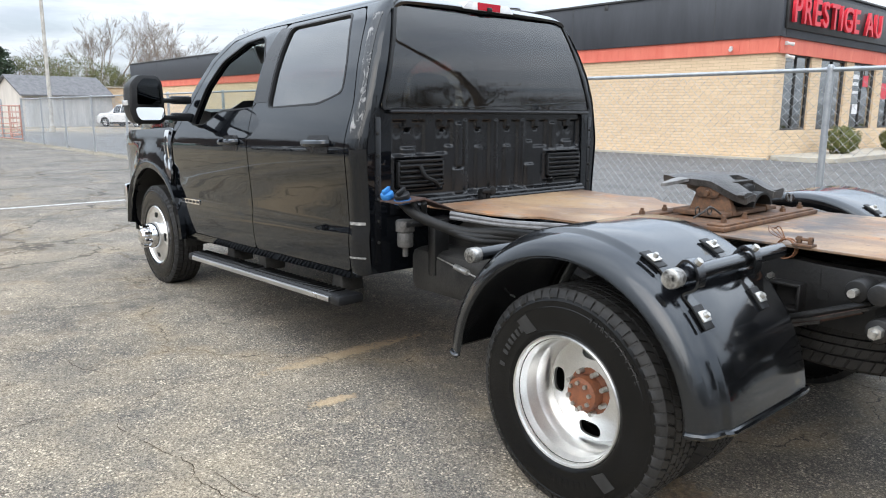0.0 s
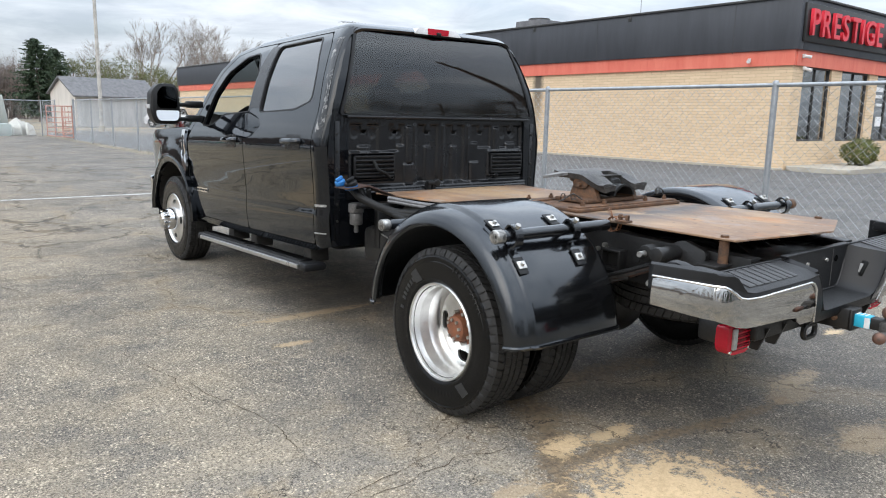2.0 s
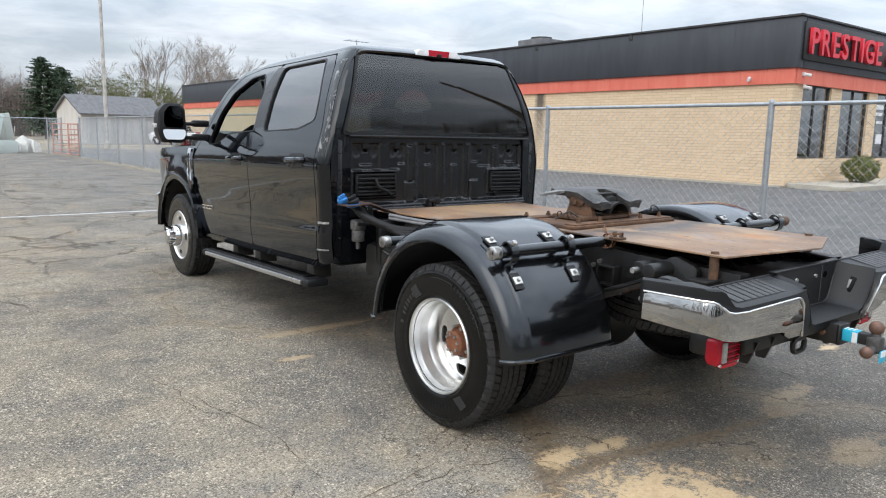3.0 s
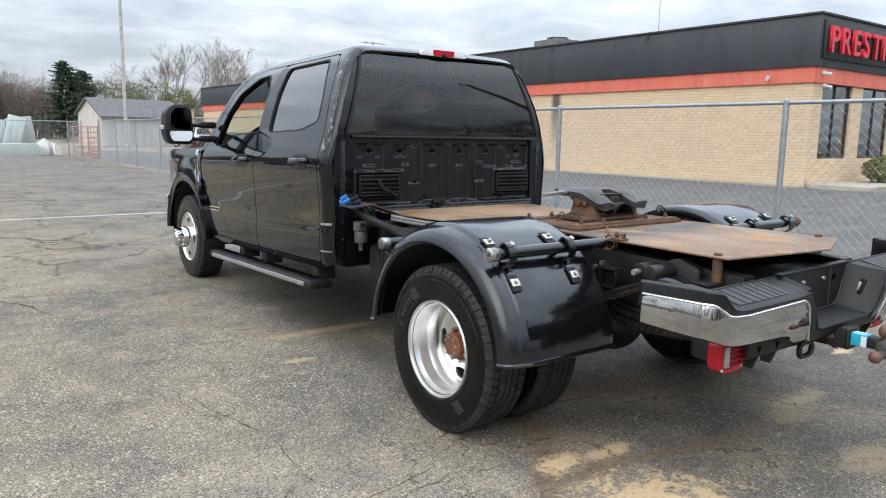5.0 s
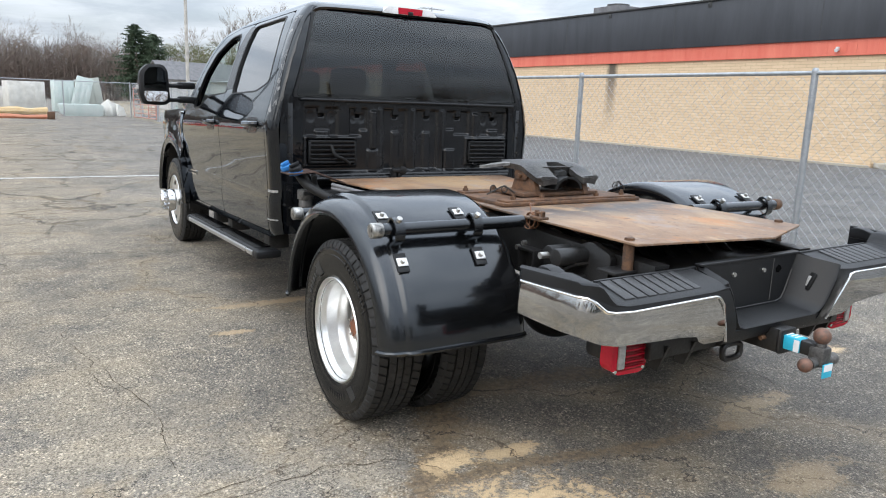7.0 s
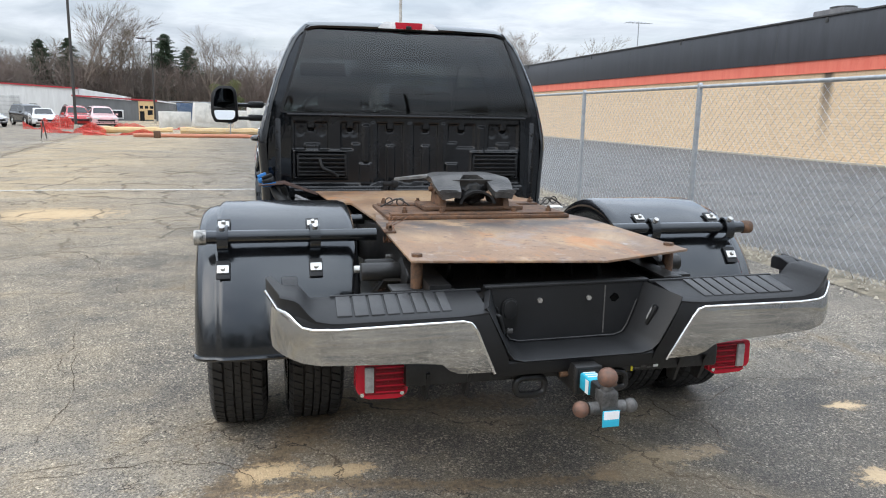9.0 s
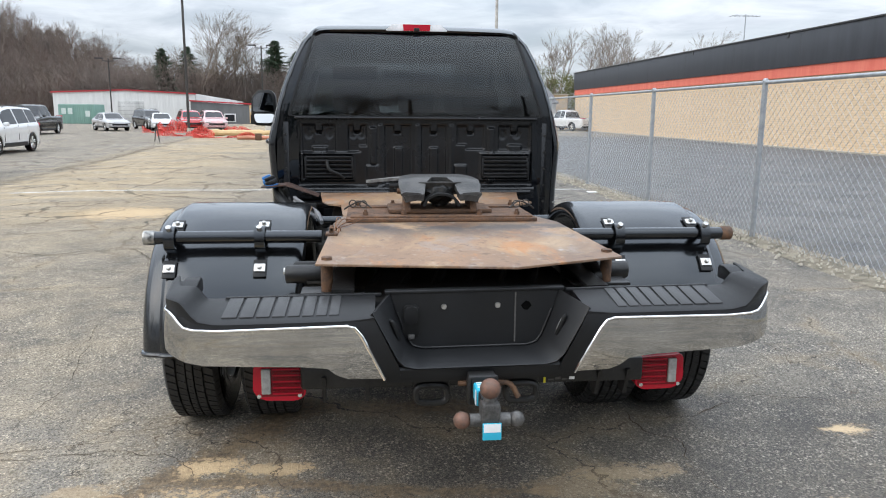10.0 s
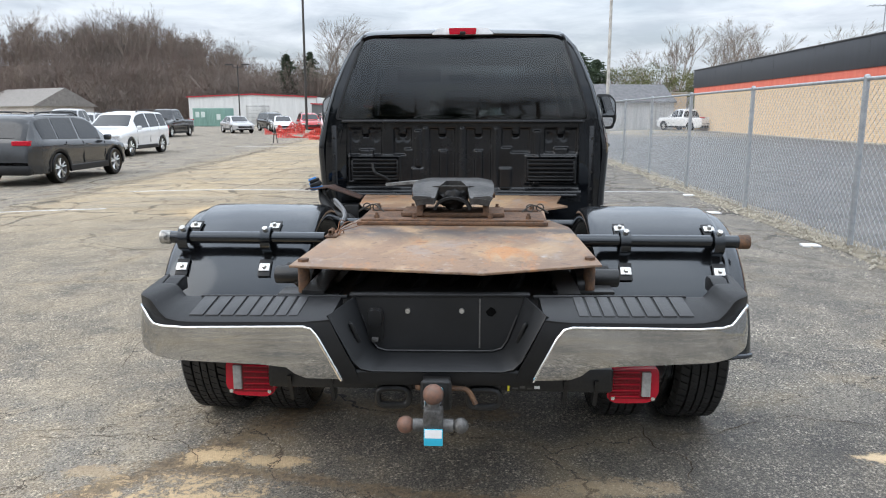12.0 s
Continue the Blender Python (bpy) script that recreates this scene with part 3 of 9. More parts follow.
DARKGREY = carpaint("dark_grey_car_paint", g3(0.022, 0.024, 0.027), g3(0.030, 0.032, 0.035))
PEARL = carpaint("white_car_paint", g3(0.72), g3(0.66))
BLACKCAR = carpaint("black_far_car_paint", g3(0.01), g3(0.014))
SILVER = carpaint("silver_car_paint", g3(0.4), g3(0.36))
REDCAR = carpaint("red_car_paint", g3(0.42, 0.02, 0.02), g3(0.36, 0.015, 0.015))
PINKCAR = carpaint("faded_red_white_paint", g3(0.62, 0.4, 0.4), g3(0.55, 0.3, 0.3))
DARKGLASS = surface("dark_far_glass", g3(0.012, 0.014, 0.016), g3(0.02, 0.022, 0.025), 0.06, bump=0.0)


# ---- mesh helpers ----
def part(name, bm, mat, parent=None, label="", smooth=True, sharp=38):
    """Link a bmesh as one mesh object under a thing or a part."""
    bmesh.ops.recalc_face_normals(bm, faces=bm.faces)
    me = bpy.data.meshes.new(name)
    bm.to_mesh(me)
    bm.free()
    for m in mat if isinstance(mat, (list, tuple)) else (mat,):
        me.materials.append(m)
    if smooth:
        me.shade_smooth()
        me.set_sharp_from_angle(angle=radians(sharp))
    ob = new(name, me)
    if parent is not None:
        ob.parent = parent
    if label:
        ob["label"] = label
    return ob


def thing(name, at, label, category, group="", turn=0.0, kind=""):
    ob = new(name)
    ob.empty_display_size = 0.2
    ob.matrix_basis = pose(*at, 0, 0, turn)
    return tagged(ob, label, category, group, kind)


def box(bm, c, s, bev=0.0, rot=None, seg=2):
    m = Matrix.Translation(c) @ (rot.to_4x4() if rot else Matrix()) @ Matrix.Diagonal((*s, 1))
    v = bmesh.ops.create_cube(bm, size=1, matrix=m)["verts"]
    if bev:
        e = list({e for x in v for e in x.link_edges})
        bmesh.ops.bevel(bm, geom=e, offset=bev, segments=seg, affect="EDGES", profile=0.5, clamp_overlap=True)
    return bm


def rot_to(d):
    return Vector(d).normalized().to_track_quat("Z", "Y").to_matrix()


def cyl(bm, a, b, r, r2=None, seg=16, caps=True, bev=0.0):
    a, b = Vector(a), Vector(b)
    m = Matrix.Translation((a + b) / 2) @ rot_to(b - a).to_4x4()
    v = bmesh.ops.create_cone(bm, cap_ends=caps, segments=seg, radius1=r, radius2=r if r2 is None else r2, depth=(b - a).length, matrix=m)["verts"]
    if bev:
        e = [e for e in {e for x in v for e in x.link_edges} if abs((e.verts[0].co - e.verts[1].co).normalized().dot((b - a).normalized())) < 0.5]
        bmesh.ops.bevel(bm, geom=e, offset=bev, segments=2, affect="EDGES", profile=0.5, clamp_overlap=True)
    return bm


def loft(bm, rings, closed=True, caps=True):
    rows = [[bm.verts.new(p) for p in r] for r in rings]
    n = len(rows[0])
    for r0, r1 in zip(rows, rows[1:]):
        for i in range(n if closed else n - 1):
            j = (i + 1) % n
            bm.faces.new((r0[i], r0[j], r1[j], r1[i]))
    if caps and closed:
        bm.faces.new(rows[0][::-1])
        bm.faces.new(rows[-1])
    return rows


def tube(bm, pts, r, seg=8, caps=True):
    pts = [Vector(p) for p in pts]
    rings, q = [], None
    for i, p in enumerate(pts):
        d = (pts[min(i + 1, len(pts) - 1)] - pts[max(i - 1, 0)]).normalized()
        if q is None:
            side = d.orthogonal().normalized()
        else:
            side = (q - d * q.dot(d)).normalized()
        q = side
        up_ = d.cross(side)
        rr = r[i] if isinstance(r, (list, tuple)) else r
        rings.append([p + rr * (math.cos(a) * side + math.sin(a) * up_) for a in (2 * math.pi * k / seg for k in range(seg))])
    loft(bm, rings, True, caps)
    return bm


def bend(pts, n=6):
    """A smooth line through the points."""
    p = [Vector(q) for q in pts]
    p = [2 * p[0] - p[1]] + p + [2 * p[-1] - p[-2]]
    out = []
    for i in range(1, len(p) - 2):
        for k in range(n):
            t = k / n
            a, b, c, d = p[i - 1], p[i], p[i + 1], p[i + 2]
            out.append(0.5 * (2 * b + (c - a) * t + (2 * a - 5 * b + 4 * c - d) * t * t + (3 * b - a - 3 * c + d) * t ** 3))
    return out + [p[-2]]


def lathe(bm, prof, seg=48, turn=Matrix(), full=2 * math.pi, start=0.0, closed=False, wob=None):
    """Turn (radius, along) points about the x axis. closed: the profile is a loop."""
    rings = []
    whole = abs(full - 2 * math.pi) < 1e-6
    for k in range(seg if whole else seg + 1):
        a = start + full * k / seg
        rings.append([turn @ Vector((h, (r + (wob(k, i) if wob else 0)) * math.cos(a), (r + (wob(k, i) if wob else 0)) * math.sin(a))) for i, (r, h) in enumerate(prof)])
    rows = [[bm.verts.new(p) for p in r] for r in rings]
    n = len(prof)
    for k in range(len(rows) if whole else len(rows) - 1):
        r0, r1 = rows[k], rows[(k + 1) % len(rows)]
        for i in range(n if closed else n - 1):
            j = (i + 1) % n
            bm.faces.new((r0[i], r0[j], r1[j], r1[i]))
    if closed and not whole:
        bm.faces.new(rows[0])
        bm.faces.new(rows[-1][::-1])
    return bm


def prism(bm, poly, axis, lo, hi, bev=0.0):
    """A polygon drawn across an axis and carried along it. x: (y, z); y: (x, z); z: (x, y)."""
    put = {"x": lambda a, b, d: (d, a, b), "y": lambda a, b, d: (a, d, b), "z": lambda a, b, d: (a, b, d)}[axis]
    v0, v1 = [bm.verts.new(put(a, b, lo)) for a, b in poly], [bm.verts.new(put(a, b, hi)) for a, b in poly]
    fs = [bm.faces.new(v0[::-1]), bm.faces.new(v1)]
    for i in range(len(poly)):
        j = (i + 1) % len(poly)
        fs.append(bm.faces.new((v0[i], v0[j], v1[j], v1[i])))
    if bev:
        bmesh.ops.bevel(bm, geom=list({e for f in fs for e in f.edges}), offset=bev, segments=2, affect="EDGES", profile=0.5, clamp_overlap=True)
    return bm


def rounded(poly, r, n=4):
    """The same outline with its corners rounded."""
    out, m = [], len(poly)
    for i in range(m):
        p, a, b = Vector(poly[i]), Vector(poly[i - 1]), Vector(poly[(i + 1) % m])
        rr = min(r, (a - p).length * 0.45, (b - p).length * 0.45)
        s, e = p + (a - p).normalized() * rr, p + (b - p).normalized() * rr
        for k in range(n + 1):
            t = k / n
            q = s * (1 - t) ** 2 + 2 * p * t * (1 - t) + e * t * t
            out.append((q.x, q.y))
    return out


def panel(outline, holes, fn, thick, sa, sb):
    """A sheet with an outline and holes in (a, b), laid on the surface fn(a, b), with a thickness behind it."""
    f = bmesh.new()
    for lp in [outline, *holes]:
        vs = [f.verts.new((a, b, 0)) for a, b in lp]
        for i in range(len(vs)):
            f.edges.new((vs[i - 1], vs[i]))
    bmesh.ops.triangle_fill(f, use_beauty=True, use_dissolve=False, edges=f.edges[:])
    a0, a1 = min(p[0] for p in outline), max(p[0] for p in outline)
    b0, b1 = min(p[1] for p in outline), max(p[1] for p in outline)
    for k in range(1, int((a1 - a0) / sa) + 1):
        bmesh.ops.bisect_plane(f, geom=f.verts[:] + f.edges[:] + f.faces[:], plane_co=(a0 + k * (a1 - a0) / (int((a1 - a0) / sa) + 1), 0, 0), plane_no=(1, 0, 0))
    for k in range(1, int((b1 - b0) / sb) + 1):
        bmesh.ops.bisect_plane(f, geom=f.verts[:] + f.edges[:] + f.faces[:], plane_co=(0, b0 + k * (b1 - b0) / (int((b1 - b0) / sb) + 1), 0), plane_no=(0, 1, 0))
    bm = bmesh.new()
    front, back = {}, {}
    for v in f.verts:
        a, b = v.co.x, v.co.y
        p = Vector(fn(a, b))
        e = 0.004
        nrm = (Vector(fn(a + e, b)) - Vector(fn(a - e, b))).cross(Vector(fn(a, b + e)) - Vector(fn(a, b - e))).normalized()
        front[v], back[v] = bm.verts.new(p), bm.verts.new(p - nrm * thick)
    for face in f.faces:
        bm.faces.new([front[v] for v in face.verts])
        bm.faces.new([back[v] for v in reversed(face.verts)])
    for e in f.edges:
        if len(e.link_faces) == 1:
            a, b = e.verts
            bm.faces.new((front[a], front[b], back[b], back[a]))
    f.free()
    return bm


# ---- the pickup truck; drawn about its own centre line, y ahead ----
XC = 3.165
truck = thing("pickup_truck", (XC, 0, 0), "black crew-cab dually pickup with its bed removed, parked on worn asphalt", "pickup truck")
RAKE = 0.028
WIDTH = np.array([(0.40, 0.90), (0.50, 0.96), (0.56, 0.992), (0.66, 1.004), (0.755, 1.008), (0.80, 0.999), (0.95, 1.004), (1.15, 1.016), (1.22, 1.019), (1.27, 1.012), (1.32, 1.000),
                  (1.38, 0.983), (1.44, 0.965), (1.65, 0.90), (1.80, 0.84), (1.92, 0.785), (2.0, 0.72), (2.05, 0.65), (2.08, 0.57)])
_z = np.arange(0.3, 2.2, 0.004)
_w = np.interp(_z, WIDTH[:, 0], WIDTH[:, 1])
_k = np.exp(-0.5 * (np.arange(-12, 13) * 0.004 / 0.014) ** 2)
_w = np.convolve(np.pad(_w, 12, "edge"), _k / _k.sum(), "valid")


def REAR(zb):
    """The back of the cab: upright to the sill of the rear window, then leaning forward."""
    return 3.085 + 0.13 * max(0.0, (zb - 1.40) / 0.60) ** 2.1


def half_width(zb, y):
    w = float(np.interp(zb, _z, _w))
    # cab corner curls in at the rear; fenders swell over the front wheels
    rear = min(1.0, max(0.0, (REAR(zb) + 0.095 - y) / 0.095))
    w -= float(np.interp(zb, (1.3, 1.5), (0.080, 0.050))) * (1 - math.sqrt(1 - min(rear, 0.995) ** 2))
    d = math.hypot(y - 6.0, zb - 0.5)
    if y > 5.55 and zb < 1.25:
        w += 0.045 * max(0.0, 1 - abs(d - 0.56) / 0.16) ** 0.7 if abs(d - 0.56) < 0.16 else 0
    if y > 6.3:
        w -= 0.28 * (y - 6.3) ** 2
    return w


def drop(zb, y):
    return zb - RAKE * (y - 3.1)


def side(s):
    return lambda y, zb: (s * half_width(zb, y), y, drop(zb, y))


WIN_R = rounded([(4.135, 1.455), (3.56, 1.46), (3.335, 1.515), (3.355, 1.66), (3.475, 1.955), (4.14, 1.95), (4.155, 1.76)], 0.045)
WIN_F = rounded([(5.24, 1.36), (5.02, 1.365), (4.80, 1.45), (4.30, 1.465), (4.33, 1.75), (4.45, 1.925), (4.69, 1.91), (4.98, 1.80), (5.14, 1.62)], 0.05)
DOOR_R = rounded([(4.29, 0.56), (3.21, 0.56), (3.205, 0.8), (3.22, 1.25), (3.205, 1.45), (3.315, 1.90), (3.38, 1.975), (4.20, 1.975), (4.345, 1.80), (4.335, 1.60), (4.32, 1.32), (4.315, 1.1)], 0.035)
DOOR_F = rounded([(5.55, 0.57), (4.298, 0.56), (4.323, 1.1), (4.328, 1.32), (4.343, 1.60), (4.353, 1.80), (4.22, 1.975), (4.59, 1.975), (4.90, 1.93), (5.11, 1.80), (5.32, 1.52), (5.49, 1.32), (5.545, 1.25)], 0.03)


def inset(poly, d):
    c = Vector((sum(p[0] for p in poly) / len(poly), sum(p[1] for p in poly) / len(poly)))
    return [tuple(Vector(p) + (c - Vector(p)).normalized() * d) for p in poly]


def tilted(b, s, yaw, pitch):
    """Mirror glass turned a little towards the driver and the sky."""
    for v in b.verts:
        v.co.y += yaw * -s * (v.co.x - s * 1.30) + pitch * (v.co.z - 1.48)
    return b


for s in (-1, 1):
    fn = side(s)
    rd = part("rear_door", panel(DOOR_R, [WIN_R], fn, 0.05 * s, 0.09, 0.035), PAINT, truck, "glossy black rear door")
    fd = part("front_door", panel(DOOR_F, [WIN_F], fn, 0.05 * s, 0.09, 0.035), PAINT, truck, "glossy black front door with its window open")

    def trim(outer, mat, name, own, w=0.008, lift=0.002):
        part(name, panel(inset(outer, -0.006), [inset(outer, w)], lambda y, zb: (s * (half_width(zb, y) + lift), y, drop(zb, y)), 0.02 * s, 0.2, 0.1), mat, own)

    trim(WIN_R, PLASTIC, "window_seal", rd)
    trim(WIN_F, PLASTIC, "window_seal", fd)
    part("window_pane", panel(inset(WIN_R, -0.004), [], lambda y, zb: (s * (half_width(zb, y) - 0.014), y, drop(zb, y)), 0.004 * s, 0.2, 0.06), SIDETINT, rd, "dark privacy glass")
    if s > 0:
        part("window_pane", panel(inset(WIN_F, -0.004), [], lambda y, zb: (s * (half_width(zb, y) - 0.014), y, drop(zb, y)), 0.004 * s, 0.2, 0.06), CLEAR, fd, "clear side window glass")
    # black cover on the pillar between the windows
    part("pillar_cover", panel([(4.31, 1.49), (4.145, 1.49), (4.165, 1.78), (4.145, 1.945), (4.275, 1.955), (4.34, 1.80)], [], lambda y, zb: (s * (half_width(zb, y) + 0.003), y, drop(zb, y)), 0.01 * s, 0.1, 0.05), PANEL, rd)
    for own, y0 in ((rd, 3.48), (fd, 4.56)):
        fl = lambda y, zb: (s * (half_width(zb, y) + 0.002), y, drop(zb, y))
        part("handle_cup", panel(rounded([(y0 - 0.11, 1.185), (y0 + 0.11, 1.185), (y0 + 0.11, 1.29), (y0 - 0.11, 1.29)], 0.03), [], fl, 0.012 * s, 0.1, 0.05), PANEL, own)
        b = bmesh.new()
        zb = 1.245
        tube(b, bend([(s * (half_width(zb, y0) + o), y0 + dy, drop(zb, y0 + dy)) for dy, o in ((-0.115, 0.0), (-0.095, 0.03), (0, 0.036), (0.095, 0.03), (0.115, 0.0))], 4), 0.019, 8)
        part("door_handle", b, PAINT, own, "glossy black door handle")
    part("cab_corner", panel(rounded([(3.20, 0.52), (3.09, 0.55), (3.09, 1.42), (3.095, 1.55), (3.118, 1.70), (3.153, 1.83), (3.186, 1.93), (3.21, 2.0), (4.57, 2.0), (4.59, 1.983), (3.38, 1.983), (3.308, 1.905), (3.198, 1.455), (3.212, 1.25), (3.198, 0.8)], 0.006, 2), [],
                             fn, 0.04 * s, 0.012, 0.035), PAINT, truck, "black cab corner with scuffed clear coat")
    part("roof_rail", panel([(4.58, 2.005), (4.58, 1.983), (4.91, 1.937), (5.12, 1.806), (5.33, 1.525), (5.50, 1.32), (5.56, 1.34), (5.40, 1.53), (5.17, 1.83), (4.93, 1.975)], [], fn, 0.04 * s, 0.08, 0.04), PAINT, truck)
    b = panel([(5.56, 0.50), (3.24, 0.51), (3.22, 0.552), (5.56, 0.562)], [], fn, 0.05 * s, 0.3, 0.03)
    part("rocker_panel", b, PAINT, truck)
    arch = [(6.0 + 0.53 * math.cos(a), 0.50 + 0.53 * math.sin(a)) for a in (radians(k) for k in range(165, -11, -8))]
    fend = [(5.57, 0.55), (5.57, 1.33), (5.62, 1.35), (6.60, 1.33), (6.86, 1.24), (6.90, 0.85), (6.88, 0.62), (6.56, 0.45)] + [p for p in arch[::-1] if p[1] > 0.46] + [(5.48 + 0.09, 0.56)]
    part("front_fender", panel(rounded(fend[:-1], 0.01, 2), [], fn, 0.03 * s, 0.05, 0.04), PAINT, truck, "black front fender with a flared wheel arch")
    b = bmesh.new()
    lathe(b, [(0.535, 0.0), (0.575, 0.02 * s), (0.60, 0.012 * s), (0.60, -0.03 * s), (0.535, -0.05 * s)], 24, Matrix.Translation((s * 1.035, 6.0, 0.42)), radians(176), radians(2), closed=True)
    part("arch_moulding", b, PAINT, truck)
    b = bmesh.new()
    lathe(b, [(0.545, 0.0), (0.53, -0.35 * s), (0.52, -0.35 * s), (0.535, 0.0)], 20, Matrix.Translation((s * 1.0, 6.0, 0.42)), radians(190), radians(-5), closed=True)
    part("wheel_housing", b, DUSTY, truck)
    # chrome side vent behind the front wheel
    vent = lambda y, zb: (s * (half_width(zb, y) + 0.012), y, drop(zb, y))
    part("side_vent", panel(rounded([(5.70, 1.33), (5.62, 1.33), (5.60, 1.12), (5.555, 1.0), (5.555, 0.95), (5.63, 1.02), (5.68, 1.12)], 0.012), [rounded([(5.685, 1.28), (5.64, 1.28), (5.625, 1.12), (5.60, 1.05), (5.655, 1.10)], 0.008)], vent, 0.02 * s, 0.05, 0.04), BRIGHT, truck, "chrome side vent trim")
    part("vent_insert", panel([(5.69, 1.29), (5.635, 1.29), (5.62, 1.12), (5.59, 1.03), (5.66, 1.09)], [], lambda y, zb: (s * (half_width(zb, y) + 0.004), y, drop(zb, y)), 0.01 * s, 0.05, 0.05), PLASTIC, truck)
    part("door_badge", panel(rounded([(5.50, 0.785), (5.13, 0.785), (5.13, 0.82), (5.50, 0.82)], 0.008), [], lambda y, zb: (s * (half_width(zb, y) + 0.006), y, drop(zb, y)), 0.008 * s, 0.1, 0.05), BRIGHT, fd, "chrome badge strip")
    for k in range(5):
        y0 = 5.44 - 0.065 * k
        part("badge_bar", panel([(y0, 0.794), (y0 - 0.04, 0.794), (y0 - 0.04, 0.811), (y0, 0.811)], [], lambda y, zb: (s * (half_width(zb, y) + 0.009), y, drop(zb, y)), 0.003 * s, 0.1, 0.05), PLASTIC, fd)
    # pale scrapes at the cab corner where the bed was bolted
    for zb, h, y0, y1 in ((0.825, 0.016, 3.195, 3.10), (0.64, 0.009, 3.20, 3.10)):
        part("scraped_seam", panel(rounded([(y0, zb - h / 2), (y1, zb - h / 2), (y1, zb + h / 2), (y0, zb + h / 2)], 0.004), [], lambda y, z_: (s * (half_width(z_, y) + 0.003), y, drop(z_, y)), 0.004 * s, 0.03, 0.02), SEAM, truck, "bare scraped seam")
    part("peeling_strip", panel([(3.185, 1.27), (3.115, 1.27), (3.11, 1.42), (3.15, 1.66), (3.205, 1.93), (3.265, 1.93), (3.20, 1.62), (3.175, 1.42)], [], lambda y, z_: (s * (half_width(z_, y) + 0.003), y, drop(z_, y)), 0.003 * s, 0.02, 0.02),
         PEEL, truck, "peeling clear coat on the cab corner")
    # step board
    b = bmesh.new()
    prism(b, rounded([(-0.075, -0.03), (0.075, -0.03), (0.075, 0.02), (-0.06, 0.028), (-0.075, 0.015)], 0.012), "y", 3.24, 5.18)
    for v in b.verts:
        v.co.x = s * (0.995 - v.co.x) if s > 0 else -(0.995 - v.co.x)
        v.co.z = drop(v.co.z + 0.405, v.co.y)
    step = part("running_board", b, PLASTIC, truck, "black running board with a silver edge")
    b = bmesh.new()
    prism(b, rounded([(1.066, -0.017), (1.082, -0.014), (1.082, 0.014), (1.066, 0.017)], 0.004), "y", 3.30, 5.14)
    for v in b.verts:
        v.co.x *= s
        v.co.z = drop(v.co.z + 0.40, v.co.y)
    part("edge_trim", b, ALUSTEP, step, "brushed aluminium edge")
    for y0, y1 in ((3.20, 3.30), (5.14, 5.22)):
        b = bmesh.new()
        box(b, (s * 0.995, (y0 + y1) / 2, drop(0.40, y0)), (0.172, y1 - y0, 0.056), 0.02)
        part("end_cap", b, PLASTIC, step)
    for k in range(40):
        y0 = 3.34 + k * 0.045 + (0.06 if k > 19 else 0)
        b = bmesh.new()
        box(b, (s * 1.0, y0, drop(0.434, y0)), (0.11, 0.018, 0.012), 0.004, seg=1)
        part("tread_rib", b, RUBBER, step)
    for y0 in (3.42, 4.32, 4.78):
        b = bmesh.new()
        prism(b, [(y0 - 0.06, drop(0.41, y0)), (y0 + 0.06, drop(0.41, y0)), (y0 + 0.045, drop(0.56, y0)), (y0 - 0.045, drop(0.56, y0))], "x", s * 0.80, s * 0.945, 0.01)
        part("board_bracket", b, DUSTY, step)
    # tow mirror
    b = bmesh.new()
    prof = rounded([(1.185, 1.34), (1.20, 1.60), (1.235, 1.645), (1.36, 1.645), (1.42, 1.58), (1.43, 1.40), (1.40, 1.315), (1.23, 1.31)], 0.03)
    c = (1.31, 1.475)
    loft(b, [[(s * (c[0] + (x - c[0]) * k), y, c[1] + (z - c[1]) * k) for x, z in prof] for y, k in ((5.19, 0.90), (5.20, 1.0), (5.29, 1.0), (5.35, 0.92), (5.385, 0.6))])
    mir = part("side_mirror", b, PLASTIC, truck, "large black towing mirror")
    mp = rounded([(1.215, 1.445), (1.225, 1.59), (1.25, 1.62), (1.35, 1.62), (1.395, 1.57), (1.40, 1.445)], 0.02)
    part("mirror_glass", tilted(prism(bmesh.new(), [(s * x, z) for x, z in mp], "y", 5.160, 5.168), s, 0.30, -0.02), MIRROR, mir, "mirror glass")
    mp = rounded([(1.212, 1.425), (1.215, 1.37), (1.24, 1.34), (1.375, 1.34), (1.395, 1.38), (1.398, 1.425)], 0.02)
    part("convex_mirror", tilted(prism(bmesh.new(), [(s * x, z) for x, z in mp], "y", 5.165, 5.173), s, -0.09, 0.10 if s < 0 else -0.05), MIRROR, mir, "small convex mirror")
    b = bmesh.new()
    box(b, (s * 1.434, 5.27, 1.455), (0.014, 0.10, 0.035), 0.005)
    part("marker_lamp", b, CLEARLENS, mir)
    for z0 in (1.475, 1.355):
        b = bmesh.new()
        box(b, (s * 1.13, 5.29, z0), (0.14, 0.05, 0.034), 0.012)
        part("mirror_arm", b, PLASTIC, mir)
        b = bmesh.new()
        box(b, (s * 1.03, 5.31, z0 + 0.005), (0.15, 0.08, 0.06), 0.02)
        part("arm_socket", b, PLASTIC, mir)

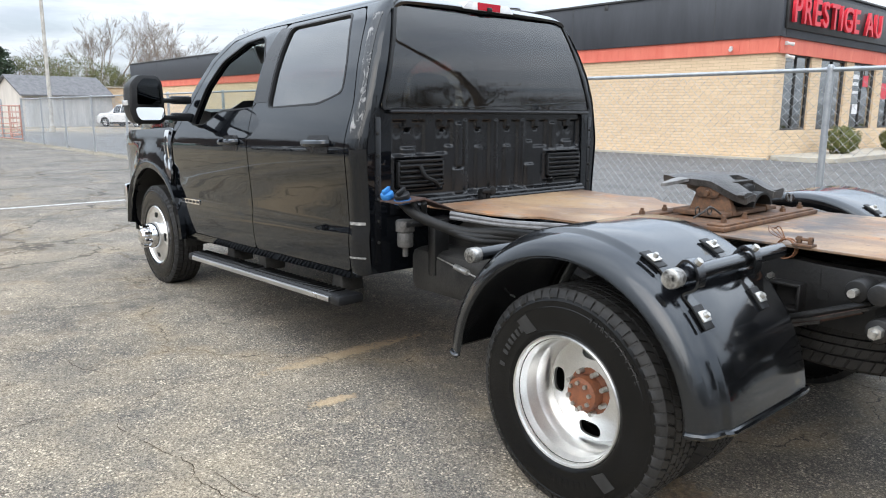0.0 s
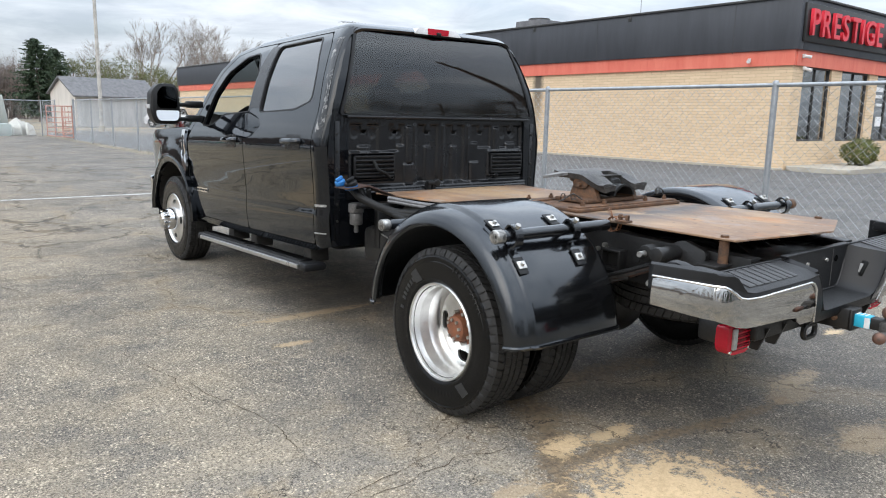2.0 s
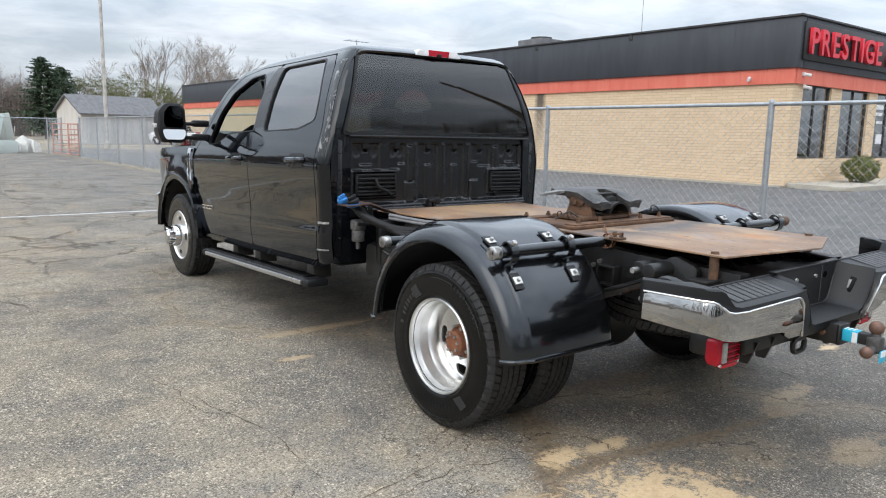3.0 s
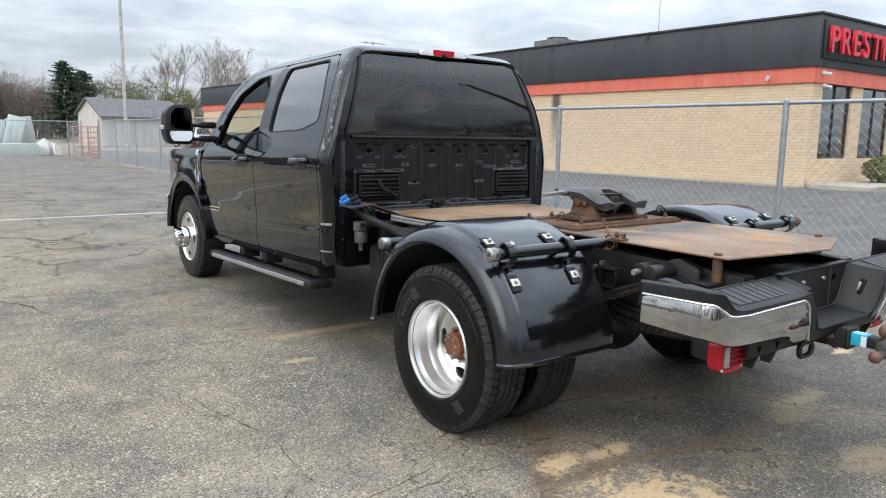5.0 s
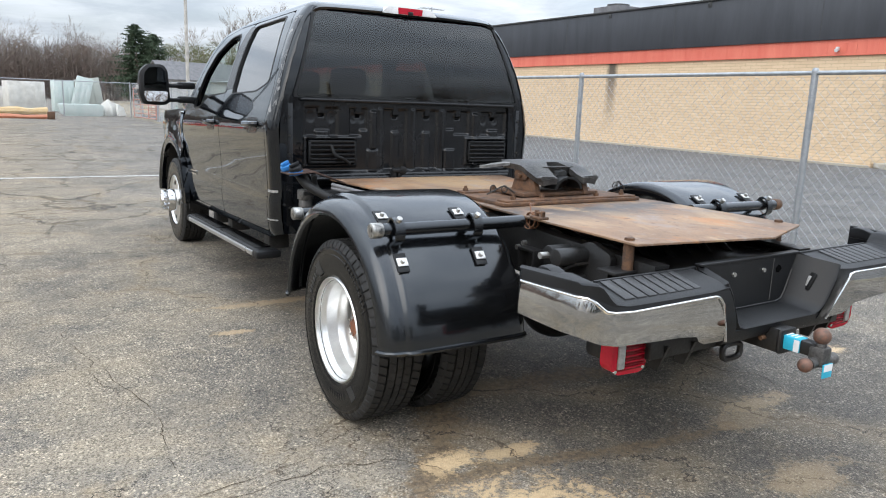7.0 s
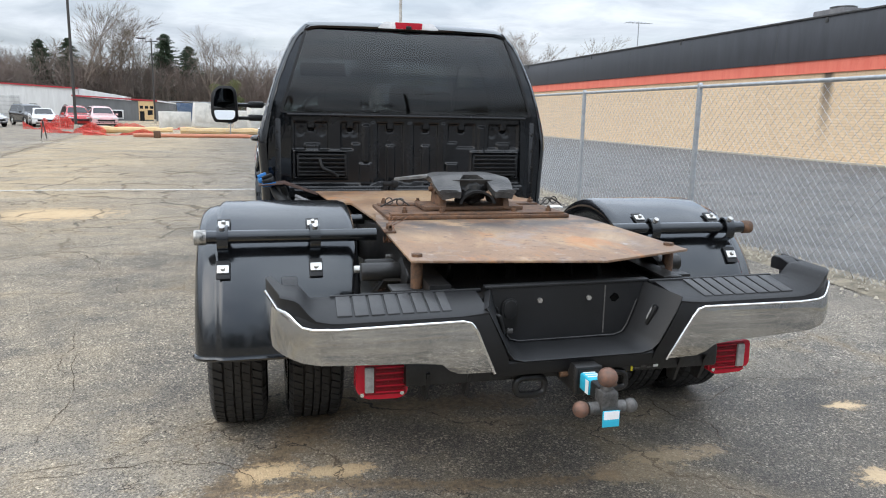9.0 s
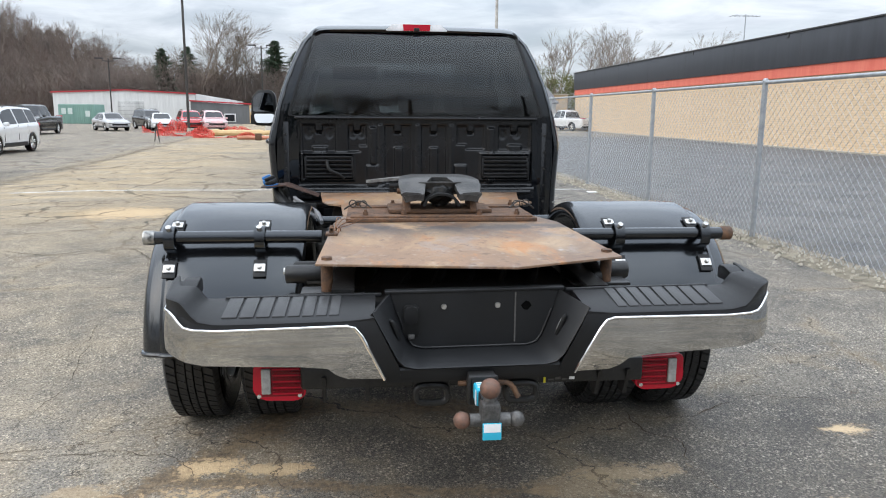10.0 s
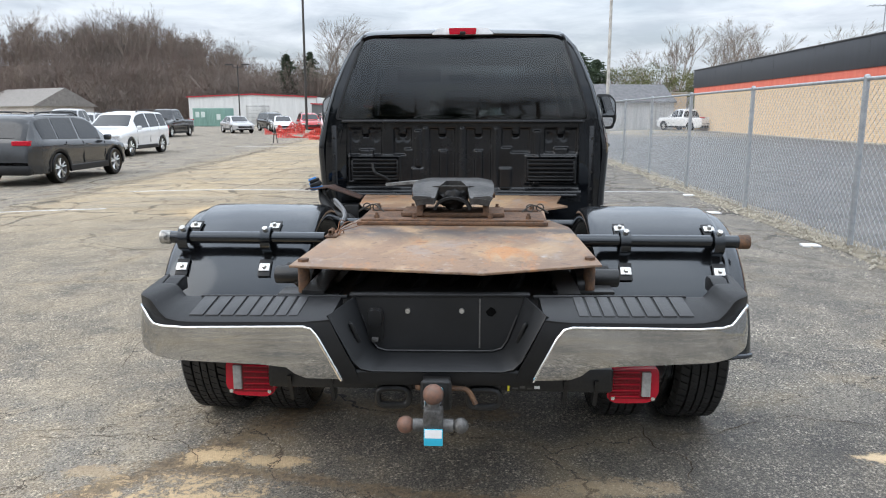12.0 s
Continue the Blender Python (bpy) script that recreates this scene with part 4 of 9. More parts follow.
# roof, windscreen, hood and front end
b = bmesh.new()
rings = []
for y in (3.185, 3.20, 3.22, 3.25, 3.28, 3.31, 3.4, 3.8, 4.3, 4.6, 4.8, 4.90):
    fall = 0.046 * max(0, (3.31 - y) / 0.125) ** 1.6 + 0.08 * max(0, (y - 4.5) / 0.40) ** 2
    ins = 0.010 * max(0, (3.25 - y) / 0.065)
    rows = []
    for k in range(25):
        q = math.sin((-1 + k / 12) * math.pi / 2)
        w = (half_width(1.995, 4.0) - ins)
        rows.append((q * w, y, drop(1.992, y) + 0.046 * (1 - abs(q) ** 26) + 0.012 * (1 - q * q) - fall))
    rings.append(rows + [(x * 0.97, y + (0.01 if y < 3.21 else 0), z - (0.012 if y < 3.21 else 0.03)) for x, y, z in rows[::-1]])
loft(b, rings)
roof = part("roof", b, PAINT, truck, "black cab roof")
scr = lambda a, t: (a * (0.74 + 0.20 * t), 4.84 + 0.76 * t - 0.10 * a * a, 1.935 - 0.62 * t)
part("windscreen", panel([(-0.97, 0.03), (0.97, 0.03), (0.97, 1.0), (-0.97, 1.0)], [], scr, -0.005, 0.15, 0.2), CLEAR, truck, "clear laminated windscreen")
b = bmesh.new()
rings = []
for y, z0, w in ((5.58, 1.30, 0.90), (5.7, 1.335, 0.91), (6.2, 1.33, 0.90), (6.6, 1.29, 0.86), (6.84, 1.22, 0.80), (6.9, 1.12, 0.78)):
    rings.append([(w * q, y, z0 + 0.05 * (1 - q * q) + (0.02 if 0.45 < abs(q) < 0.75 else 0)) for q in [k / 8 - 1 for k in range(17)]] + [(w, y, z0 - 0.06), (-w, y, z0 - 0.06)])
loft(b, rings)
part("hood", b, PAINT, truck, "black hood")
b = bmesh.new()
box(b, (0, 6.91, 1.0), (1.25, 0.07, 0.36), 0.03)
part("grille", b, PLASTIC, truck)
for s in (-1, 1):
    b = bmesh.new()
    box(b, (s * 0.76, 6.86, 1.02), (0.3, 0.12, 0.34), 0.04)
    part("headlight", b, CLEARLENS, truck)
b = bmesh.new()
rings = []
for k in range(25):
    q = k / 12 - 1
    thin = 1 - 0.75 * abs(q) ** 6
    rings.append([(0.99 * math.sin(q * math.pi / 2), 7.02 - 0.26 * abs(q) ** 4 + dy * thin, 0.62 + dz * (1 - 0.2 * abs(q) ** 8))
                  for dy, dz in ((-0.02, -0.13), (0.015, -0.10), (0.03, 0), (0.015, 0.10), (-0.02, 0.13), (-0.1, 0.13), (-0.1, -0.13))])
loft(b, rings)
part("front_bumper", b, BRIGHT, truck, "chrome front bumper")

# back of the cab
back_at = lambda u, zb: (u, REAR(zb) + 0.012 * min(1.0, abs(u) / cab_edge(zb)) ** 10, drop(zb, 3.1))


def cab_edge(zb):
    return half_width(zb, REAR(zb) + 0.004)


left = [(-cab_edge(z), z) for z in (0.55, 0.8, 1.1, 1.3, 1.42, 1.6, 1.8, 1.92, 1.972)]
top = [(-0.69, 2.000), (-0.6, 2.006), (-0.4, 2.010), (0, 2.014), (0.4, 2.010), (0.6, 2.006), (0.69, 2.000)]
outline = left + top + [(-x, z) for x, z in left[::-1]]
GLASS = rounded([(-0.872, 1.42), (0.872, 1.42), (0.688, 1.992), (-0.688, 1.992)], 0.03)
LOWER = rounded([(-0.815, 0.87), (0.815, 0.87), (0.80, 1.405), (-0.80, 1.405)], 0.03)
part("cab_back", panel(outline, [GLASS, LOWER], back_at, 0.03, 0.06, 0.05), PAINT, truck, "black rear cab wall")
part("rear_window", panel(inset(GLASS, -0.004), [], lambda u, zb: (u, REAR(zb) + 0.004 - 0.012 * u * u, drop(zb, 3.1)), 0.005, 0.15, 0.08), TINT, truck, "dark tinted rear window")
part("window_gasket", panel(inset(GLASS, -0.006), [inset(GLASS, 0.014)], lambda u, zb: (u, REAR(zb) - 0.005 - 0.012 * u * u, drop(zb, 3.1)), 0.012, 0.2, 0.2), PLASTIC, truck)
b = bmesh.new()
box(b, (0, 3.072, 1.408), (1.66, 0.040, 0.020), 0.009)
part("panel_ledge", b, PANEL, truck)


def smooth(e0, e1, x):
    t = min(1.0, max(0.0, (x - e0) / (e1 - e0)))
    return t * t * (3 - 2 * t)


def bump_box(u, z, u0, u1, z0, z1, soft=0.012):
    return smooth(u0 - soft, u0, u) * (1 - smooth(u1, u1 + soft, u)) * smooth(z0 - soft, z0, z) * (1 - smooth(z1, z1 + soft, z))


# hollows in the upper half: two edges, the sill, and the raised part of the sill
POCKETS = ((-0.785, -0.555, 1.183, -0.705, -0.625, 1.207), (-0.478, -0.345, 1.187, -0.388, -0.345, 1.212), (-0.228, -0.043, 0.96, 0, 0, 0), (0.024, 0.205, 0.96, 0, 0, 0),
           (0.272, 0.470, 1.205, 0.272, 0.335, 1.225), (0.565, 0.795, 1.200, 0.645, 0.725, 1.222))


def stamped(u, z):
    """Relief of the pressed panel behind the cab; less than nothing stands proud."""
    h = 0.0
    for u0, u1, sill, v0, v1, high in POCKETS:
        deep = bump_box(u, z, u0 + 0.012, u1 - 0.012, sill, 1.352, 0.014)
        if v1 > v0:
            deep = min(deep, 1 - bump_box(u, z, v0, v1, sill - 0.05, high, 0.014))
        c = (u0 + u1) / 2
        deep = min(deep, 1 - bump_box(u, z, c - 0.020, c + 0.020, 1.325, 1.40, 0.010))
        h += 0.019 * deep
        h += 0.022 * bump_box(u, z, c - 0.014, c + 0.014, 1.305, 1.318, 0.006)
    for u0, u1, z0, z1 in ((-0.152, -0.108, 0.95, 1.205), (0.094, 0.139, 0.95, 1.205), (-0.342, -0.275, 0.95, 1.082), (0.268, 0.338, 0.95, 1.085), (-0.318, -0.29, 1.10, 1.34), (0.50, 0.53, 0.97, 1.34)):
        h -= 0.017 * bump_box(u, z, u0, u1, z0, z1, 0.011)
    for c in (-0.255, 0.0, 0.238):
        h -= 0.007 * bump_box(u, z, c - 0.007, c + 0.007, 0.95, 1.36, 0.007)
    for c, z0 in ((-0.74, 1.30), (-0.60, 1.30), (-0.44, 1.30), (-0.385, 1.30), (0.70, 1.305), (0.60, 1.30)):
        h += 0.004 * (1 - smooth(0.018, 0.034, math.hypot(u - c, (z - z0) * 0.8)))
    for c0, c1 in ((-0.79, -0.435), (0.445, 0.79)):
        h -= 0.014 * (bump_box(u, z, c0, c1, 0.985, 1.170, 0.012) - bump_box(u, z, c0 + 0.016, c1 - 0.016, 1.0, 1.155, 0.008))
    h -= 0.030 * bump_box(u, z, -0.9, 0.9, 0.80, 0.925, 0.03)
    return h


b = bmesh.new()
nu, nz = 264, 96
grid = [[b.verts.new((u, 3.105 + stamped(u, z), z)) for u in [-0.825 + 1.65 * i / nu for i in range(nu + 1)]] for z in [0.86 + 0.55 * j / nz for j in range(nz + 1)]]
for r0, r1 in zip(grid, grid[1:]):
    for i in range(nu):
        b.faces.new((r0[i], r0[i + 1], r1[i + 1], r1[i]))
stamp = part("back_panel", b, PANEL, truck, "black stamped steel panel with ribs and vents", sharp=60)
for c in (-0.605, 0.615):
    b = bmesh.new()
    for z0, z1, u0, u1 in ((1.003, 1.018, -0.165, 0.165), (1.138, 1.152, -0.165, 0.165), (1.003, 1.152, -0.165, -0.15), (1.003, 1.152, 0.15, 0.165)):
        box(b, (c + (u0 + u1) / 2, 3.082, (z0 + z1) / 2), (u1 - u0, 0.02, z1 - z0), 0.004)
    vent = part("air_vent", b, PLASTIC, truck, "black slatted cab vent")
    b = bmesh.new()
    box(b, (c, 3.092, 1.077), (0.3, 0.006, 0.13))
    part("vent_backing", b, FRAME, vent)
    for k in range(4):
        b = bmesh.new()
        box(b, (c, 3.08, 1.034 + 0.029 * k), (0.305, 0.030, 0.014), 0.003, Matrix.Rotation(radians(28), 3, "X"))
        part("slat", b, PLASTIC, vent)
for s in (-1, 1):
    b = bmesh.new()
    prism(b, rounded([(s * 0.875, 0.60), (s * 0.915, 0.60), (s * 0.905, 1.38), (s * 0.87, 1.38)], 0.006), "y", 3.088, 3.098, 0.002)
    strip = part("corner_flange", b, PANEL, truck, "black corner flange")
    for k in range(6):
        b = bmesh.new()
        cyl(b, (s * 0.893, 3.092, 0.72 + 0.115 * k), (s * 0.893, 3.080, 0.72 + 0.115 * k), 0.008, seg=8)
        part("flange_bolt", b, DUSTY, strip)
b = bmesh.new()
cyl(b, (-0.79, 3.05, 0.905), (0.79, 3.05, 0.905), 0.016, seg=12)
for k in range(7):
    box(b, (-0.72 + 0.24 * k, 3.06, 0.905), (0.03, 0.03, 0.045), 0.005)
part("grab_rail", b, PANEL, truck)
b = bmesh.new()
for q in (-0.01, 0.03):
    box(b, (-0.17 + q, 3.035, 0.925), (0.03, 0.05, 0.07), 0.01)
box(b, (-0.16, 3.02, 0.955), (0.08, 0.04, 0.03), 0.01)
cyl(b, (-0.12, 3.03, 0.955), (-0.12, 3.0, 0.955), 0.028, seg=14, bev=0.005)
part("wiring_plug", b, PLASTIC, truck)
b = bmesh.new()
tube(b, bend([(-0.62, 3.07, 1.12), (-0.60, 3.045, 1.06), (-0.54, 3.04, 1.03), (-0.50, 3.05, 1.0)]), 0.012, 8)
part("vent_hose", b, HOSE, truck)

# third brake lamp on the roof's rear edge
b = bmesh.new()
prism(b, rounded([(-0.215, 1.993), (0.215, 1.993), (0.17, 2.037), (-0.17, 2.037)], 0.012), "y", 3.182, 3.27, 0.006)
lamp = part("high_brake_light", b, CLEARLENS, truck, "roof brake light with clear cargo lamps either side")
b = bmesh.new()
prism(b, rounded([(-0.09, 1.994), (0.09, 1.994), (0.095, 2.036), (-0.095, 2.036)], 0.006), "y", 3.177, 3.197)
part("red_lens", b, REDLENS, lamp, "red centre lens")
b = bmesh.new()
box(b, (0, 3.179, 2.003), (0.04, 0.02, 0.022), 0.006)
part("camera_housing", b, PLASTIC, lamp)

# inside the cab
b = bmesh.new()
box(b, (0, 4.35, 0.60), (1.78, 2.4, 0.06))
part("cab_floor", b, CLOTH, truck)
b = bmesh.new()
rings = [[(x, 5.28 - 0.10 * q, 1.0 + (0.40 + (0.07 if -0.7 < x < -0.2 else 0.0)) * q + 0.03 * math.cos(x * 2)) for q in (0, 0.5, 1)] + [(x, 5.42, 1.42), (x, 5.62, 1.30), (x, 5.62, 0.95)] for x in (-0.86, -0.72, -0.6, -0.4, -0.25, -0.15, 0, 0.4, 0.86)]
loft(b, rings)
part("dashboard", b, PLASTIC, truck)
b = bmesh.new()
tilt = Matrix.Translation((-0.42, 4.93, 1.43)) @ Matrix.Rotation(radians(-64), 4, "X")
ringp = [tilt @ Vector((0.19 * math.cos(a), 0.19 * math.sin(a), 0)) for a in [2 * math.pi * k / 28 for k in range(29)]]
tube(b, ringp, 0.017, 8)
for a in (0, math.pi, -math.pi / 2):
    tube(b, [tilt @ Vector((0, 0, 0.02)), tilt @ Vector((0.18 * math.cos(a), 0.18 * math.sin(a), 0))], 0.015, 6)
cyl(b, tilt @ Vector((0, 0, -0.03)), tilt @ Vector((0, 0, 0.05)), 0.06)
part("steering_wheel", b, PLASTIC, truck)
for x, y in ((-0.42, 4.35), (0.42, 4.35), (-0.45, 3.45), (0, 3.45), (0.45, 3.45)):
    b = bmesh.new()
    box(b, (x, y + 0.1, 0.86), (0.50, 0.52, 0.16), 0.05)
    seat = part("seat_cushion", b, CLOTH, truck)
    b = bmesh.new()
    box(b, (x, y - 0.19, 1.14), (0.50, 0.14, 0.62), 0.06, Matrix.Rotation(radians(10), 3, "X"))
    part("seat_back", b, CLOTH, seat)
    b = bmesh.new()
    box(b, (x, y - 0.26, 1.53), (0.26, 0.10, 0.18), 0.05)
    part("headrest", b, CLOTH, seat)
b = bmesh.new()
box(b, (-0.44, 4.86, 1.80), (0.40, 0.02, 0.15), 0.008, Matrix.Rotation(radians(-38), 3, "X"))
part("sun_visor", b, GREYCLAD, truck, "grey sun visor")
b = bmesh.new()
box(b, (-0.05, 5.02, 1.80), (0.25, 0.03, 0.07), 0.015)
part("rear_view_mirror", b, PLASTIC, truck)


# ---- wheels ----
def tyre_mesh(w=0.245, R=0.408, rim=0.222):
    """Sidewall rings, then a tread of ribs whose blocks are cut apart by steep-walled slots."""
    h = w / 2
    wall = [(rim, -0.80), (rim + 0.012, -0.92), (rim + 0.030, -0.985), (rim + 0.034, -0.995), (rim + 0.037, -0.985), (rim + 0.06, -1.005), (R - 0.092, -1.02), (R - 0.068, -1.0),
            (R - 0.066, -0.985), (R - 0.050, -0.97), (R - 0.046, -0.985), (R - 0.040, -0.962)]
    edge = [(R - 0.034, -0.955), (R - 0.016, -0.90), (R - 0.006, -0.83)]
    ribs = [(-0.80, -0.50), (-0.42, -0.16), (-0.10, 0.10), (0.16, 0.42), (0.50, 0.80)]
    rows = [(r, a, "wall") for r, a in wall] + [(r, a, "edge") for r, a in edge]
    for i, (a, c) in enumerate(ribs):
        crown = lambda q: R - 0.004 * abs(q) ** 2
        kind = "rib%d" % i
        rows += [(crown(a), a, kind), (crown((a + c) / 2), (a + c) / 2, kind), (crown(c), c, kind)]
        if i < 4:
            rows += [(R - 0.016, c + 0.012, "groove"), (R - 0.016, ribs[i + 1][0] - 0.012, "groove")]
    rows += [(r, -a, "edge2") for r, a in edge[::-1]] + [(r, -a, "wall") for r, a in wall[::-1]]
    depth = {"edge": 0.013, "edge2": 0.013, "rib0": 0.009, "rib4": 0.009, "rib1": 0.004, "rib3": 0.004, "rib2": 0.003}
    shift = {"edge": 0.0, "edge2": 0.5, "rib0": 0.0, "rib1": 0.35, "rib2": 0.7, "rib3": 0.15, "rib4": 0.5}
    pitches, stops = 64, (0.0, 0.76, 0.80, 0.96)
    step = 2 * math.pi / pitches
    b = bmesh.new()
    cols = []
    for k in range(pitches * 4):
        col = []
        for r, a, kind in rows:
            ang = step * (k // 4 + stops[k % 4] + shift.get(kind, 0.0) + (1.3 * a if kind.startswith("rib") else 0.0))
            low = depth.get(kind, 0.0) if k % 4 >= 2 else 0.0
            if kind.startswith("edge") and (k // 4) % 2:
                low *= 0.45
            q = r - low
            col.append(b.verts.new((a * h, q * math.cos(ang), q * math.sin(ang))))
        cols.append(col)
    for c0, c1 in zip(cols, cols[1:] + cols[:1]):
        for i in range(len(rows) - 1):
            f = b.faces.new((c0[i], c0[i + 1], c1[i + 1], c1[i]))
            f.material_index = 0 if rows[i][2] == "wall" or rows[i + 1][2] == "wall" else 1
    return b


def put_mesh(ob, m):
    ob.matrix_basis = m
    return ob


tyre0 = part("tyre", tyre_mesh(), [RUBBER, TREAD], None, "", sharp=30)
TYRE = tyre0.data
bpy.data.objects.remove(tyre0)


def lug(b, c, r, l, s, seg=8):
    cyl(b, c, (c[0] + s * l, c[1], c[2]), r, r * 0.85, seg)


def disc_with_holes(x, r0, r1, holes, rx, ry, thick, at_r, s):
    """A wheel's disc: a ring with oval hand holes."""
    ring = lambda r, n: [(r * math.cos(2 * math.pi * k / n), r * math.sin(2 * math.pi * k / n)) for k in range(n)]
    cut = []
    for i in range(holes):
        a = 2 * math.pi * i / holes
        lp = []
        for k in range(16):
            q = 2 * math.pi * k / 16
            lx, ly = rx * math.copysign(abs(math.cos(q)) ** 0.7, math.cos(q)), ry * math.copysign(abs(math.sin(q)) ** 0.7, math.sin(q))
            lp.append((math.cos(a) * (at_r + lx) - math.sin(a) * ly, math.sin(a) * (at_r + lx) + math.cos(a) * ly))
        cut.append(lp)
    dish = lambda y, z: (x - s * 0.018 * smooth(r0, r1, math.hypot(y, z)), y, z)
    return panel(ring(r1, 56), [ring(r0, 32)] + cut, dish, thick * s, 0.06, 0.06)


def letter(ch, size, deep, fat=0.0):
    """One raised character as a mesh, centred on its own foot."""
    txt = bpy.data.curves.new("letter", "FONT")
    txt.body, txt.size, txt.extrude, txt.offset, txt.align_x = ch, size, deep, fat, "CENTER"
    ob = new("letter", txt)
    me = bpy.data.meshes.new_from_object(ob.evaluated_get(bpy.context.evaluated_depsgraph_get()))
    bpy.data.objects.remove(ob)
    me.materials.clear()
    return me


def rear_wheel(s, x, outer, own):
    at = Matrix.Translation((s * x, 1.53, 0.405))
    ty = new("tyre", TYRE)
    ty.parent, ty.matrix_basis = own, at
    ty["label"] = "black all-season truck tyre"
    b = bmesh.new()
    e = 1 if outer else -1
    prof = [(0.236, 0.102), (0.241, 0.112), (0.236, 0.120), (0.229, 0.118), (0.225, 0.110), (0.2235, 0.096), (0.2225, 0.092), (0.214, 0.072), (0.2125, 0.068), (0.211, 0.020), (0.2085, 0.015), (0.196, -0.010), (0.19, -0.05), (0.20, -0.08), (0.225, -0.112), (0.24, -0.11), (0.222, -0.08), (0.215, -0.05), (0.22, 0.05)]
    lathe(b, [(r, h * s * e) for r, h in prof], 72, at, closed=True)
    part("rim", b, ALLOY, ty, "polished alloy dually rim").matrix_parent_inverse = at.inverted()
    if outer:
        b = disc_with_holes(0, 0.085, 0.199, 4, 0.031, 0.048, 0.012, 0.150, s)
        bmesh.ops.transform(b, matrix=at @ Matrix.Translation((-s * 0.035, 0, 0)), verts=b.verts)
        part("wheel_disc", b, ALLOY, ty, "polished disc with four oval holes").matrix_parent_inverse = at.inverted()
        b = bmesh.new()
        lathe(b, [(0.0, 0.035 * s), (0.05, 0.034 * s), (0.062, 0.024 * s), (0.066, -0.02 * s), (0.092, -0.026 * s), (0.095, -0.06 * s), (0, -0.06 * s)], 32, at @ Matrix.Translation((-s * 0.01, 0, 0)))
        part("hub", b, HUBRUST, ty, "orange-rusted wheel hub").matrix_parent_inverse = at.inverted()
        for k in range(8):
            a = 2 * math.pi * (k + 0.5) / 8
            b = bmesh.new()
            lug(b, at @ Vector((-s * 0.032, 0.080 * math.cos(a), 0.080 * math.sin(a))), 0.0105, 0.03, s)
            part("lug_nut", b, STEEL, ty).matrix_parent_inverse = at.inverted()
            b = bmesh.new()
            lug(b, at @ Vector((s * 0.015, 0.045 * math.cos(a + 0.2), 0.045 * math.sin(a + 0.2))), 0.009, 0.018, s)
            part("hub_bolt", b, STEEL, ty).matrix_parent_inverse = at.inverted()
        # raised bars where the maker's words stand on the sidewall, and the size in letters
        for a0, n_, rr, hh in ((2.75, 7, 0.298, 0.026), (-1.35, 8, 0.298, 0.026)):
            for k in range(n_):
                if k == 1 and n_ == 8:
                    continue
                a = a0 + 0.088 * k
                b = bmesh.new()
                m = at @ Matrix.Rotation(a, 4, "X") @ Matrix.Translation((s * 0.1238, 0, rr))
                box(b, (0, 0, 0), (0.003, 0.015, hh), 0.001)
                bmesh.ops.transform(b, matrix=m, verts=b.verts)
                part("sidewall_mark", b, DULLRUBBER if n_ == 8 else RUBBER, ty).matrix_parent_inverse = at.inverted()
        for k, ch in enumerate("LT245/75R17"):
            m = at @ Matrix.Rotation(-s * (radians(62) - 0.075 * k), 4, "X") @ Matrix.Translation((s * 0.1243, 0, 0.331)) @ Matrix.Rotation(radians(90), 4, "X") @ Matrix.Rotation(radians(s * 90), 4, "Y")
            me = letter(ch, 0.026, 0.0012)
            me.materials.append(DULLRUBBER)
            lt = new("size_letter", me)
            lt.parent = ty
            lt.matrix_basis = at.inverted() @ m
        for a in (-0.62, 2.45):
            m = at @ Matrix.Rotation(a, 4, "X") @ Matrix.Translation((s * 0.1235, 0, 0.300))
            b = bmesh.new()
            prism(b, [(-0.035, -0.036), (0.020, -0.03), (0.036, 0.03), (-0.016, 0.034)], "x", -0.002, 0.002)
            bmesh.ops.transform(b, matrix=m, verts=b.verts)
            part("sidewall_patch", b, DULLRUBBER, ty, "dull grey sidewall patch").matrix_parent_inverse = at.inverted()
    return ty


for s in (-1, 1):
    rear_wheel(s, 1.125, True, truck)
    rear_wheel(s, 0.795, False, truck)
    at = Matrix.Translation((s * 0.90, 6.0, 0.395))
    ty = new("tyre", TYRE)
    ty.parent, ty.matrix_basis = truck, at
    ty["label"] = "black front truck tyre"
    inv = at.inverted()
    b = bmesh.new()
    lathe(b, [(r, h * s) for r, h in ((0.236, 0.10), (0.242, 0.112), (0.234, 0.12), (0.222, 0.11), (0.215, 0.08), (0.205, -0.10), (0.225, -0.12), (0.24, -0.11), (0.228, 0.0))], 64, at, closed=True)
    part("rim", b, ALLOY, ty, "polished alloy front rim").matrix_parent_inverse = inv
    b = disc_with_holes(0, 0.06, 0.222, 4, 0.022, 0.036, 0.012, 0.165, s)
    bmesh.ops.transform(b, matrix=at @ Matrix.Translation((s * 0.125, 0, 0)), verts=b.verts)
    part("wheel_disc", b, ALLOY, ty, "polished alloy disc with oval holes").matrix_parent_inverse = inv
    b = bmesh.new()
    lathe(b, [(0.0, 0.255 * s), (0.05, 0.25 * s), (0.062, 0.235 * s), (0.066, 0.20 * s), (0.095, 0.19 * s), (0.105, 0.17 * s), (0.108, 0.12 * s)], 36, at)
    part("hub_cover", b, BRIGHT, ty, "chrome hub cover").matrix_parent_inverse = inv
    for k in range(8):
        a = 2 * math.pi * (k + 0.5) / 8
        b = bmesh.new()
        lug(b, at @ Vector((s * 0.18, 0.083 * math.cos(a), 0.083 * math.sin(a))), 0.016, 0.06, s, 8)
        part("lug_cap", b, BRIGHT, ty, "chrome lug cap").matrix_parent_inverse = inv

